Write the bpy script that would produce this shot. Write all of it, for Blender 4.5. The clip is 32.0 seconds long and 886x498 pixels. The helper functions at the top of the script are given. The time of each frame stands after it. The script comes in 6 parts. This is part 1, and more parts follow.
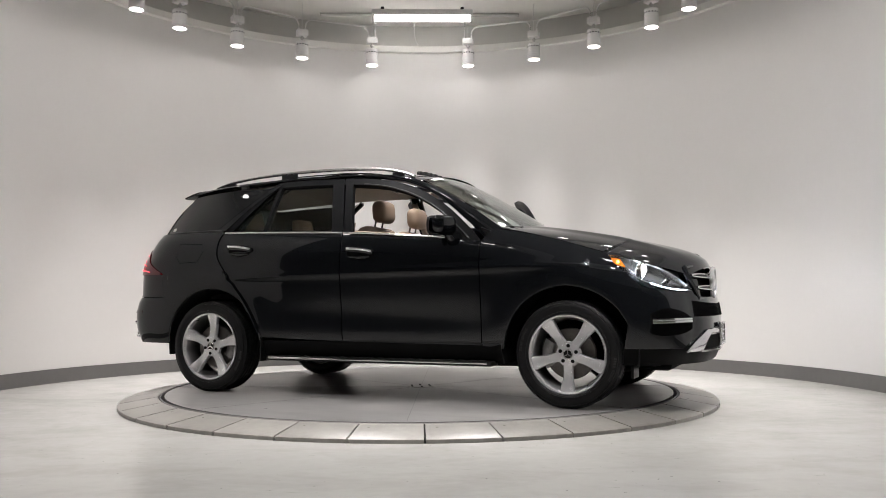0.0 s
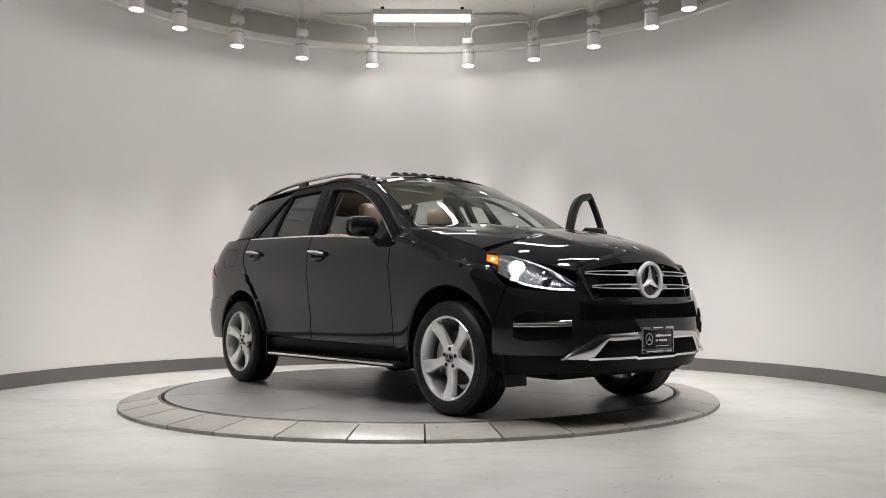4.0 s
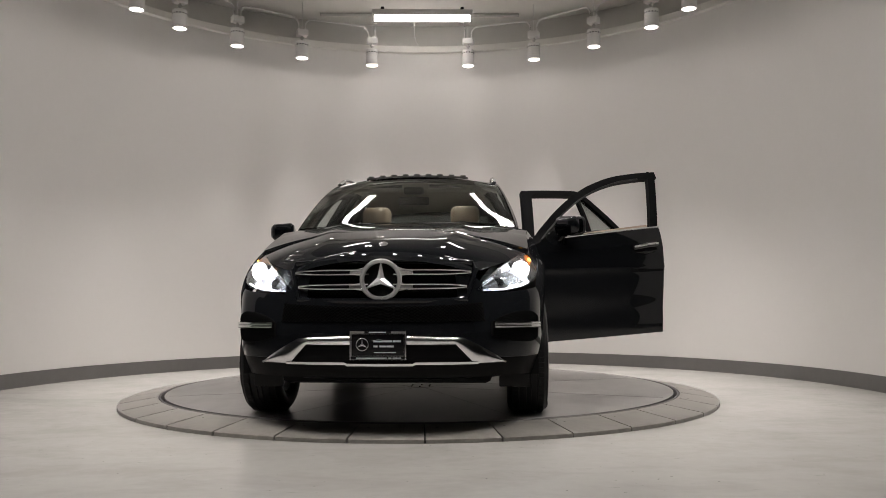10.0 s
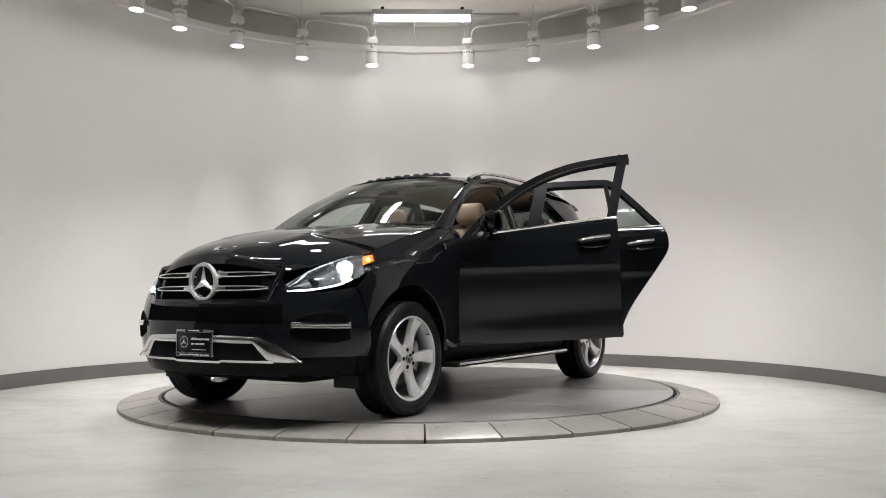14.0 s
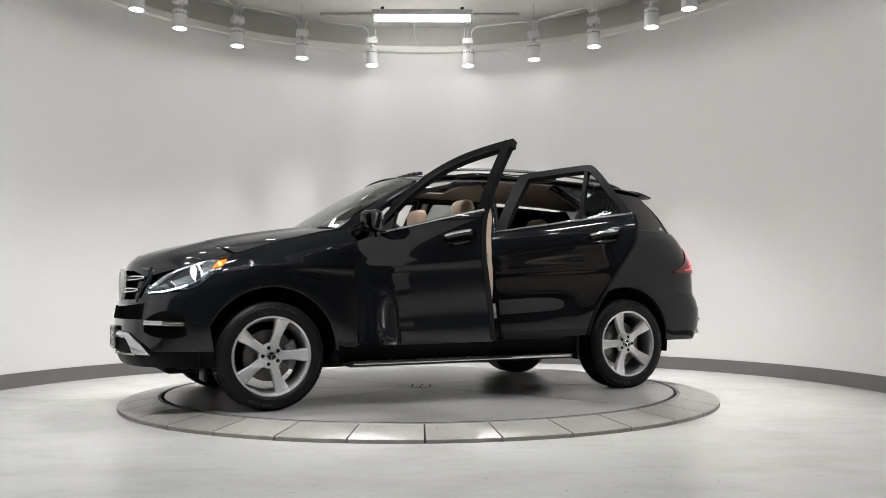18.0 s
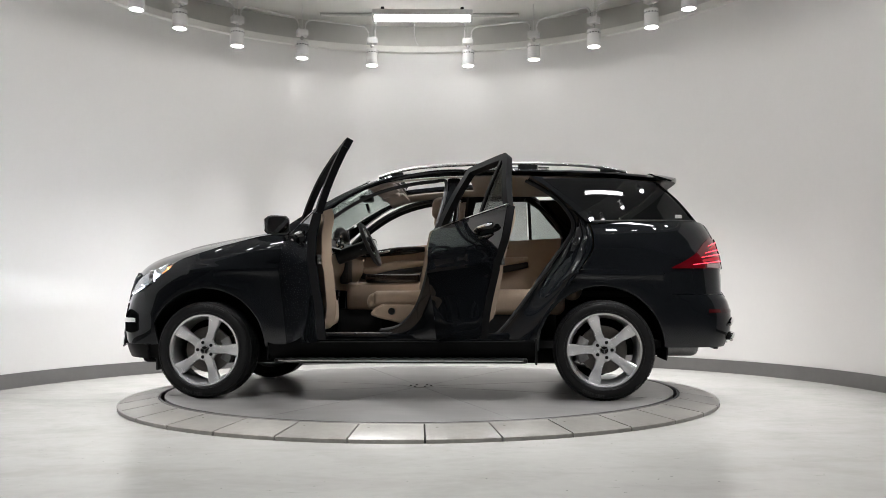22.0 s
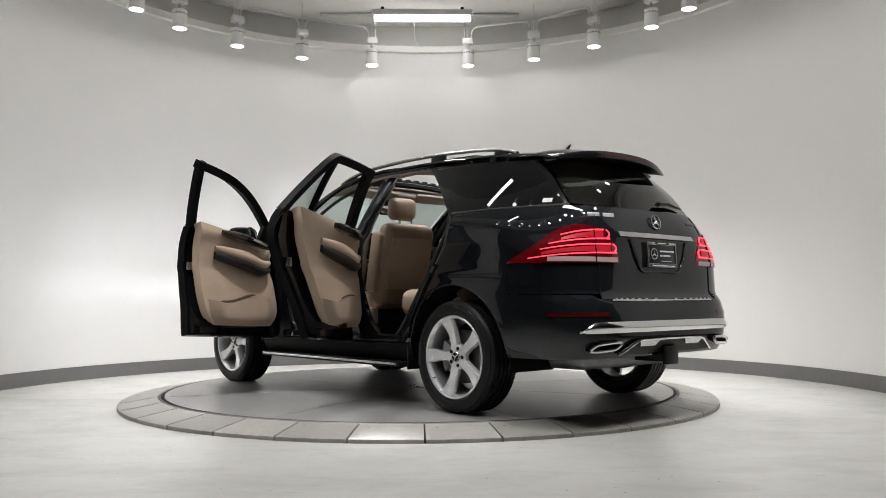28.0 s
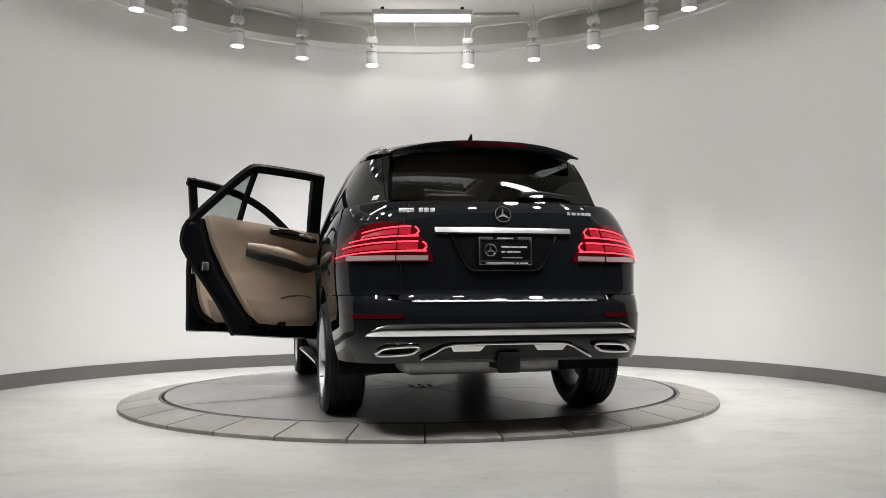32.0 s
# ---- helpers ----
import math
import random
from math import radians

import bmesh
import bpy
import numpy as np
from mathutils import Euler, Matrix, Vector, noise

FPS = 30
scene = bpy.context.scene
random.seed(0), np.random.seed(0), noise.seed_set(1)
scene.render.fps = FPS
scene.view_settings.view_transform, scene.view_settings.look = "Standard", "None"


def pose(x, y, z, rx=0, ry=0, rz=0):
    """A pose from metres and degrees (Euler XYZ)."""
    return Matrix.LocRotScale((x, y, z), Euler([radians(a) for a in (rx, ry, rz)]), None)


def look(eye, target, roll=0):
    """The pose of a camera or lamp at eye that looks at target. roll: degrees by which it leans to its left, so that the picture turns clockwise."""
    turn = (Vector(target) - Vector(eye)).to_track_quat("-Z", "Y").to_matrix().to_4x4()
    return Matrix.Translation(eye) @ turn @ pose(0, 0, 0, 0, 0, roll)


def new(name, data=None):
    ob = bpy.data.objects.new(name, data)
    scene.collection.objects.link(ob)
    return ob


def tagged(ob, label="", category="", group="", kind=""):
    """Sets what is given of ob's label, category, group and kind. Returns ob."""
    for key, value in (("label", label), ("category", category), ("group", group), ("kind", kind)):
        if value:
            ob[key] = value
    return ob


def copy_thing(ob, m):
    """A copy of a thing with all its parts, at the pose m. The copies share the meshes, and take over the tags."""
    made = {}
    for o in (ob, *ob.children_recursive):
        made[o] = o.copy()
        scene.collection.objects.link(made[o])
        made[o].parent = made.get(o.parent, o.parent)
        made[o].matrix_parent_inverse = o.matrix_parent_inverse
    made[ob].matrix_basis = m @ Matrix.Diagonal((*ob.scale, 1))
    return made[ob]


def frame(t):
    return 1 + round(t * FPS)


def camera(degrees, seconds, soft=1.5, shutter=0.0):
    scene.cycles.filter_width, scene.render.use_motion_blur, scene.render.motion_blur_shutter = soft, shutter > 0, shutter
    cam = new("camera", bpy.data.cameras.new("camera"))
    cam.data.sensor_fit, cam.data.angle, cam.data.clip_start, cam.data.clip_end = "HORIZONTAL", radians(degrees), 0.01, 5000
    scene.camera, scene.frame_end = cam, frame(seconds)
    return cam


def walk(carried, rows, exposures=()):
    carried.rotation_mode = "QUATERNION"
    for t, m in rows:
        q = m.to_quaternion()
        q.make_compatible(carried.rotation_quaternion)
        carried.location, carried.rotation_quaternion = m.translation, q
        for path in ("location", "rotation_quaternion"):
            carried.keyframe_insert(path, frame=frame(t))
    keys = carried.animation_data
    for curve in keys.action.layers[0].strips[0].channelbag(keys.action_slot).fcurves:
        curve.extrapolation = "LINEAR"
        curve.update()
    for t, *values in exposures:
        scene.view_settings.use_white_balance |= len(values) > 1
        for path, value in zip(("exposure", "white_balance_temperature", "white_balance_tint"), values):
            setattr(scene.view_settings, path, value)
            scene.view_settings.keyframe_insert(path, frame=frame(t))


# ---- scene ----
# ---- camera ----
cam = camera(55.75, 32.0, soft=0.75)
EYE = Vector((0.0, -7.059, 0.731))
AIM = EYE + Vector((math.sin(radians(1.536)) * math.cos(radians(3.39)), math.cos(radians(1.536)) * math.cos(radians(3.39)), math.sin(radians(3.39))))
VIEW = look(EYE, AIM, -0.27)
walk(cam, [(0.0, VIEW), (32.0, VIEW)],
     exposures=[(0.0, 0.20, 6400, 13), (3.0, 0.22, 6400, 13), (6.0, 0.14, 6400, 13), (7.2, 0.02, 6400, 13), (8.0, -0.22, 6450, 13), (8.8, -0.36, 6800, 14), (10.0, -0.28, 6700, 14), (10.6, -0.20, 6650, 13), (11.6, 0.06, 6450, 12), (13.0, 0.20, 6350, 11), (18.0, 0.32, 6180, 10), (20.5, 0.32, 6190, 10), (23.0, 0.28, 6210, 10), (27.0, 0.24, 6240, 10), (32.0, 0.24, 6250, 10)])

# ---- world and light ----
world = bpy.data.worlds.new("world")
scene.world = world
world.use_nodes = True
world.node_tree.nodes["Background"].inputs[0].default_value = (0.02, 0.02, 0.021, 1)
world.node_tree.nodes["Background"].inputs[1].default_value = 0.2

CX, CY, RW = -0.004, -0.30, 3.876     # centre and radius of the curved wall
ZF = -0.07                          # floor; the turntable disc is at 0
ZC = 4.36                           # ceiling
SPOT_W = 345.0
OVER_W = 250.0
FRONT_W = 40.0
AIM_FRONT = 2.9                     # the same for those on the open side, which lean inwards
AIM_IN = 0.50                       # how far the spotlights lean inwards over their drop


# ---- materials ----
def mat(name, color, rough=0.5, metal=0.0, coat=0.0, spec=0.5, emit=None, power=0.0, trans=0.0, ior=1.5, alpha=1.0):
    m = bpy.data.materials.new(name)
    m.use_nodes = True
    b = m.node_tree.nodes["Principled BSDF"]
    b.inputs["Base Color"].default_value = (*color, 1)
    b.inputs["Roughness"].default_value = rough
    b.inputs["Metallic"].default_value = metal
    b.inputs["Coat Weight"].default_value = coat
    b.inputs["Coat Roughness"].default_value = 0.02
    b.inputs["Specular IOR Level"].default_value = spec
    b.inputs["Transmission Weight"].default_value = trans
    b.inputs["IOR"].default_value = ior
    if emit:
        b.inputs["Emission Color"].default_value = (*emit, 1)
        b.inputs["Emission Strength"].default_value = power
    return m


def worn(m, scale, amount, rough_amount=0.0, bump=0.0, fine=8.0, stretch=(1, 1, 1), tint=(0, 0, 0)):
    """Stains and grain at two scales on a material's base colour, roughness and relief."""
    nt = m.node_tree
    b = nt.nodes["Principled BSDF"]
    tc = nt.nodes.new("ShaderNodeTexCoord")
    mp = nt.nodes.new("ShaderNodeMapping")
    mp.inputs["Scale"].default_value = stretch
    nt.links.new(tc.outputs["Object"], mp.inputs["Vector"])
    n1 = nt.nodes.new("ShaderNodeTexNoise")
    n1.inputs["Scale"].default_value = scale
    n1.inputs["Detail"].default_value = 6
    n1.inputs["Roughness"].default_value = 0.62
    n2 = nt.nodes.new("ShaderNodeTexNoise")
    n2.inputs["Scale"].default_value = scale * fine
    n2.inputs["Detail"].default_value = 4
    for n in (n1, n2):
        nt.links.new(mp.outputs["Vector"], n.inputs["Vector"])
    add = nt.nodes.new("ShaderNodeMath")
    add.operation = "MULTIPLY_ADD"
    nt.links.new(n2.outputs["Fac"], add.inputs[0])
    add.inputs[1].default_value = 0.5
    nt.links.new(n1.outputs["Fac"], add.inputs[2])
    ramp = nt.nodes.new("ShaderNodeMapRange")
    nt.links.new(add.outputs[0], ramp.inputs["Value"])
    ramp.inputs["From Min"].default_value, ramp.inputs["From Max"].default_value = 0.45, 1.05
    ramp.inputs["To Min"].default_value, ramp.inputs["To Max"].default_value = 0.0, 1.0
    mix = nt.nodes.new("ShaderNodeMix")
    mix.data_type = "RGBA"
    base = b.inputs["Base Color"].default_value[:3]
    mix.inputs[6].default_value = (*[max(0.0, c * (1 - amount)) for c in base], 1)
    mix.inputs[7].default_value = (*[min(1.0, c * (1 + amount) + t) for c, t in zip(base, tint)], 1)
    nt.links.new(ramp.outputs[0], mix.inputs[0])
    nt.links.new(mix.outputs[2], b.inputs["Base Color"])
    if rough_amount:
        r = b.inputs["Roughness"].default_value
        rr = nt.nodes.new("ShaderNodeMapRange")
        nt.links.new(add.outputs[0], rr.inputs["Value"])
        rr.inputs["From Min"].default_value, rr.inputs["From Max"].default_value = 0.45, 1.05
        rr.inputs["To Min"].default_value, rr.inputs["To Max"].default_value = max(0, r - rough_amount), min(1, r + rough_amount)
        nt.links.new(rr.outputs[0], b.inputs["Roughness"])
    if bump:
        bp = nt.nodes.new("ShaderNodeBump")
        bp.inputs["Strength"].default_value = bump
        bp.inputs["Distance"].default_value = 0.004
        nt.links.new(n2.outputs["Fac"], bp.inputs["Height"])
        nt.links.new(bp.outputs[0], b.inputs["Normal"])
    return m


def vary(m, amount):
    """Let pieces that share a material differ a little in tone."""
    nt = m.node_tree
    b = nt.nodes["Principled BSDF"]
    old = b.inputs["Base Color"].links[0].from_socket
    oi = nt.nodes.new("ShaderNodeObjectInfo")
    mr = nt.nodes.new("ShaderNodeMapRange")
    nt.links.new(oi.outputs["Random"], mr.inputs["Value"])
    mr.inputs["To Min"].default_value, mr.inputs["To Max"].default_value = 1 - amount, 1 + amount
    mul = nt.nodes.new("ShaderNodeVectorMath")
    mul.operation = "SCALE"
    nt.links.new(old, mul.inputs[0])
    nt.links.new(mr.outputs[0], mul.inputs["Scale"])
    nt.links.new(mul.outputs[0], b.inputs["Base Color"])


def scuffs(m, scale, stretch, lo, hi, tone, detail=7):
    """Darker marks of their own shape where a noise is high."""
    nt = m.node_tree
    b = nt.nodes["Principled BSDF"]
    old = b.inputs["Base Color"].links[0].from_socket
    tc = nt.nodes.new("ShaderNodeTexCoord")
    mp = nt.nodes.new("ShaderNodeMapping")
    mp.inputs["Scale"].default_value = stretch
    mp.inputs["Rotation"].default_value = (0, 0, 0.5)
    nt.links.new(tc.outputs["Object"], mp.inputs["Vector"])
    n = nt.nodes.new("ShaderNodeTexNoise")
    n.inputs["Scale"].default_value = scale
    n.inputs["Detail"].default_value = detail
    n.inputs["Roughness"].default_value = 0.68
    n.inputs["Distortion"].default_value = 0.4
    nt.links.new(mp.outputs["Vector"], n.inputs["Vector"])
    mr = nt.nodes.new("ShaderNodeMapRange")
    nt.links.new(n.outputs["Fac"], mr.inputs["Value"])
    mr.inputs["From Min"].default_value, mr.inputs["From Max"].default_value = lo, hi
    mr.inputs["To Min"].default_value, mr.inputs["To Max"].default_value = 1.0, tone
    mul = nt.nodes.new("ShaderNodeVectorMath")
    mul.operation = "SCALE"
    nt.links.new(old, mul.inputs[0])
    nt.links.new(mr.outputs[0], mul.inputs["Scale"])
    nt.links.new(mul.outputs[0], b.inputs["Base Color"])


M_WALL = worn(mat("wall_paint", (0.81, 0.80, 0.78), 0.9, spec=0.1), 0.7, 0.015, 0.03, 0.03, 30)
M_FLOOR = worn(mat("sealed_floor", (0.43, 0.42, 0.40), 0.24), 1.6, 0.04, 0.03, 0.004, 9)
scuffs(M_FLOOR, 1.4, (1, 2.0, 1), 0.48, 0.75, 0.84, 4)
scuffs(M_FLOOR, 7, (1, 3, 1), 0.66, 0.74, 0.72, 5)
scuffs(M_FLOOR, 24, (1, 1, 1), 0.735, 0.76, 0.4, 2)
M_BASE = worn(mat("grey_base", (0.16, 0.155, 0.15), 0.5), 2, 0.08)
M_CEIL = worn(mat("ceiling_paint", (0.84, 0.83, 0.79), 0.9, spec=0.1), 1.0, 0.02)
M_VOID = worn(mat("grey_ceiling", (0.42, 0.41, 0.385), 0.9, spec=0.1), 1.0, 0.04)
# Greyer than the trim: the weaker light up here is put into the colour.
M_UPPER = worn(mat("upper_wall_greyed", (0.68, 0.67, 0.64), 0.9, spec=0.1), 1.0, 0.03)
M_DARK = worn(mat("far_room_dimmed", (0.26, 0.257, 0.25), 0.9, spec=0.1), 0.8, 0.03)
M_DISC = worn(mat("disc_steel", (0.245, 0.239, 0.231), 0.30, spec=0.6), 1.3, 0.05, 0.03, 0.006, 7)
scuffs(M_DISC, 0.9, (0.8, 1.7, 1), 0.36, 0.76, 0.62, 3)
scuffs(M_DISC, 3.2, (0.6, 3, 1), 0.40, 0.90, 0.80, 3)
M_TILE = worn(mat("ring_plate", (0.245, 0.235, 0.214), 0.31, spec=0.6), 3.0, 0.14, 0.05, 0.02, 8)
scuffs(M_TILE, 4, (1, 1, 1), 0.48, 0.80, 0.72, 4)
vary(M_TILE, 0.16)
M_GAP = mat("joint_dark", (0.015, 0.015, 0.015), 0.8)
M_TRIM = worn(mat("trim_paint", (0.80, 0.79, 0.75), 0.9, spec=0.1), 1.0, 0.03)
M_WHITE = mat("white_enamel", (0.78, 0.77, 0.75), 0.4)
M_CONDUIT = mat("galvanised", (0.55, 0.54, 0.52), 0.38, metal=0.6)
M_LENS = mat("lamp_lens", (1, 1, 1), 0.3, emit=(1, 0.96, 0.91), power=18.0)
M_TUBE = mat("tube_light", (1, 1, 1), 0.3, emit=(1, 0.97, 0.94), power=13.0)
M_PANEL = mat("panel_light", (1, 1, 1), 0.3, emit=(1, 0.97, 0.94), power=39.0)


# ---- mesh helpers ----
def mesh_object(name, bm, material, parent=None, label="", smooth=True, angle=35):
    bmesh.ops.recalc_face_normals(bm, faces=bm.faces)
    me = bpy.data.meshes.new(name)
    bm.to_mesh(me)
    bm.free()
    for mm in (material if isinstance(material, (list, tuple)) else [material]):
        me.materials.append(mm)
    if smooth:
        me.shade_smooth()
        me.set_sharp_from_angle(angle=radians(angle))
    ob = new(name, me)
    if parent is not None:
        ob.parent = parent
    if label:
        ob["label"] = label
    return ob


def part(name, bm, material, parent, label="", **kw):
    return mesh_object(name, bm, material, parent, label, **kw)


def box(bm, x0, x1, y0, y1, z0, z1, m=None, bevel=0.0, seg=2):
    r = bmesh.ops.create_cube(bm, size=1.0)
    vs = r["verts"]
    t = Matrix.LocRotScale(((x0 + x1) / 2, (y0 + y1) / 2, (z0 + z1) / 2), None, (abs(x1 - x0), abs(y1 - y0), abs(z1 - z0)))
    bmesh.ops.transform(bm, matrix=t, verts=vs)
    if bevel:
        es = list({e for v in vs for e in v.link_edges})
        out = bmesh.ops.bevel(bm, geom=es, offset=bevel, segments=seg, affect="EDGES", profile=0.5)
        vs = list({v for f in out["faces"] for v in f.verts} | {v for v in vs if v.is_valid})
    if m is not None:
        bmesh.ops.transform(bm, matrix=m, verts=vs)
    return bm


def lathe(bm, profile, seg=32, m=None, close=False):
    """Turn a profile of (radius, height) about z."""
    rings = []
    for r, h in profile:
        if r < 1e-6:
            rings.append([bm.verts.new((0, 0, h))])
        else:
            rings.append([bm.verts.new((r * math.cos(a * math.tau / seg), r * math.sin(a * math.tau / seg), h)) for a in range(seg)])
    pairs = list(zip(rings, rings[1:]))
    if close:
        pairs.append((rings[-1], rings[0]))
    for a, b in pairs:
        for i in range(seg):
            j = (i + 1) % seg
            if len(a) == 1 and len(b) == 1:
                continue
            if len(a) == 1:
                bm.faces.new((a[0], b[j], b[i]))
            elif len(b) == 1:
                bm.faces.new((a[i], a[j], b[0]))
            else:
                bm.faces.new((a[i], a[j], b[j], b[i]))
    if m is not None:
        bmesh.ops.transform(bm, matrix=m, verts=[v for ring in rings for v in ring])
    return bm


def tube(bm, path, radius, seg=8, closed=False, caps=True, flat=1.0, up=(0, 0, 1)):
    """Sweep a round (or flattened) section along a path of points."""
    pts = [Vector(p) for p in path]
    n = len(pts)
    rings = []
    for i, p in enumerate(pts):
        a = pts[(i - 1) % n] if (closed or i) else p
        b = pts[(i + 1) % n] if (closed or i < n - 1) else p
        d = (b - a).normalized()
        s = d.cross(Vector(up))
        if s.length < 1e-4:
            s = d.cross(Vector((1, 0, 0)))
        s.normalize()
        w = s.cross(d)
        r = radius[i] if isinstance(radius, (list, tuple)) else radius
        rings.append([bm.verts.new(p + s * (r * math.cos(k * math.tau / seg)) + w * (r * flat * math.sin(k * math.tau / seg))) for k in range(seg)])
    for i in range(n if closed else n - 1):
        a, b = rings[i], rings[(i + 1) % n]
        for k in range(seg):
            bm.faces.new((a[k], a[(k + 1) % seg], b[(k + 1) % seg], b[k]))
    if caps and not closed:
        bm.faces.new(rings[0])
        bm.faces.new(rings[-1][::-1])
    return bm


def spline(points, n):
    """n points on a smooth curve through the given ones, evenly spaced in length."""
    p = [Vector(q).to_3d() if len(q) == 3 else Vector((*q, 0)) for q in points]
    if len(p) == 2:
        dense = [p[0].lerp(p[1], k / 40) for k in range(41)]
    else:
        q = [p[0] * 2 - p[1], *p, p[-1] * 2 - p[-2]]
        dense = []
        for i in range(1, len(q) - 2):
            a, b, c, d = q[i - 1:i + 3]
            for k in range(24):
                t = k / 24
                dense.append(0.5 * ((2 * b) + (c - a) * t + (2 * a - 5 * b + 4 * c - d) * t * t + (3 * b - a - 3 * c + d) * t ** 3))
        dense.append(p[-1])
    s = [0.0]
    for a, b in zip(dense, dense[1:]):
        s.append(s[-1] + (b - a).length)
    out = []
    j = 0
    for k in range(n):
        t = s[-1] * k / (n - 1)
        while j < len(s) - 2 and s[j + 1] < t:
            j += 1
        w = (t - s[j]) / max(1e-9, s[j + 1] - s[j])
        out.append(dense[j].lerp(dense[j + 1], min(1, max(0, w))))
    return out


def curve1(xs, ys):
    """A smooth function through (x, y) pairs, without overshoot."""
    xs, ys = list(xs), list(ys)
    n = len(xs)
    h = [xs[i + 1] - xs[i] for i in range(n - 1)]
    dl = [(ys[i + 1] - ys[i]) / h[i] for i in range(n - 1)]
    m = [dl[0]] + [0 if dl[i - 1] * dl[i] <= 0 else 2 * dl[i - 1] * dl[i] / (dl[i - 1] + dl[i]) for i in range(1, n - 1)] + [dl[-1]]

    def f(x):
        if x <= xs[0]:
            return ys[0] + m[0] * (x - xs[0])
        if x >= xs[-1]:
            return ys[-1] + m[-1] * (x - xs[-1])
        i = max(k for k in range(n - 1) if xs[k] <= x)
        t = (x - xs[i]) / h[i]
        return (ys[i] * (1 + 2 * t) * (1 - t) ** 2 + h[i] * m[i] * t * (1 - t) ** 2 + ys[i + 1] * t * t * (3 - 2 * t) + h[i] * m[i + 1] * t * t * (t - 1))
    return f


def sheet(bm, fn, nu, nv, thick=0.0, inward=None):
    """A grid of points fn(u, v), u and v from 0 to 1, with a thickness away from the outside."""
    P = [[Vector(fn(i / nu, j / nv)) for j in range(nv + 1)] for i in range(nu + 1)]
    V = [[bm.verts.new(p) for p in row] for row in P]
    for i in range(nu):
        for j in range(nv):
            bm.faces.new((V[i][j], V[i + 1][j], V[i + 1][j + 1], V[i][j + 1]))
    if thick:
        N = [[None] * (nv + 1) for _ in range(nu + 1)]
        for i in range(nu + 1):
            for j in range(nv + 1):
                du = P[min(nu, i + 1)][j] - P[max(0, i - 1)][j]
                dv = P[i][min(nv, j + 1)] - P[i][max(0, j - 1)]
                c = du.cross(dv)
                N[i][j] = c.normalized() if c.length > 1e-12 else Vector((0, 0, 0))
        mid = P[nu // 2][nv // 2]
        nm = N[nu // 2][nv // 2]
        sgn = 1.0
        if inward is not None:
            sgn = 1.0 if nm.dot(Vector(inward) - mid) > 0 else -1.0
        B = [[bm.verts.new(P[i][j] + N[i][j] * thick * sgn) for j in range(nv + 1)] for i in range(nu + 1)]
        for i in range(nu):
            for j in range(nv):
                bm.faces.new((B[i][j], B[i][j + 1], B[i + 1][j + 1], B[i + 1][j]))
        for i in range(nu):
            bm.faces.new((V[i][0], V[i + 1][0], B[i + 1][0], B[i][0]))
            bm.faces.new((V[i][nv], V[i + 1][nv], B[i + 1][nv], B[i][nv]))
        for j in range(nv):
            bm.faces.new((V[0][j], V[0][j + 1], B[0][j + 1], B[0][j]))
            bm.faces.new((V[nu][j], V[nu][j + 1], B[nu][j + 1], B[nu][j]))
    return bm


def patch(bottom, top, left, right):
    """A Coons patch of four curves (lists of points): bottom and top run from left to right, left and right upwards."""
    def at(c, t):
        k = t * (len(c) - 1)
        i = min(int(k), len(c) - 2)
        return c[i].lerp(c[i + 1], k - i)
    p00, p10, p01, p11 = bottom[0], bottom[-1], top[0], top[-1]

    def fn(u, v):
        return (at(bottom, u) * (1 - v) + at(top, u) * v + at(left, v) * (1 - u) + at(right, v) * u
                - (p00 * (1 - u) * (1 - v) + p10 * u * (1 - v) + p01 * (1 - u) * v + p11 * u * v))
    return fn


# ---- the room ----
def arc_wall(bm, r0, r1, z0, z1, straight, n=72):
    """The round-ended wall: half a circle at the back with straight arms towards the front."""
    path = [(CX + 1.0, CY - straight)] + [(CX + math.cos(a * math.pi / n), CY + math.sin(a * math.pi / n)) for a in range(n + 1)] + [(CX - 1.0, CY - straight)]
    rows = []
    for px_, py_ in path:
        dx, dy = px_ - CX, max(0.0, py_ - CY)
        base = min(0.0, py_ - CY)
        rows.append([bm.verts.new((CX + dx * r, CY + dy * r + base, z)) for r, z in ((r0, z0), (r0, z1), (r1, z1), (r1, z0))])
    for a, b in zip(rows, rows[1:]):
        for k in range(4):
            bm.faces.new((a[k], a[(k + 1) % 4], b[(k + 1) % 4], b[k]))
    bm.faces.new(rows[0])
    bm.faces.new(rows[-1][::-1])
    return bm


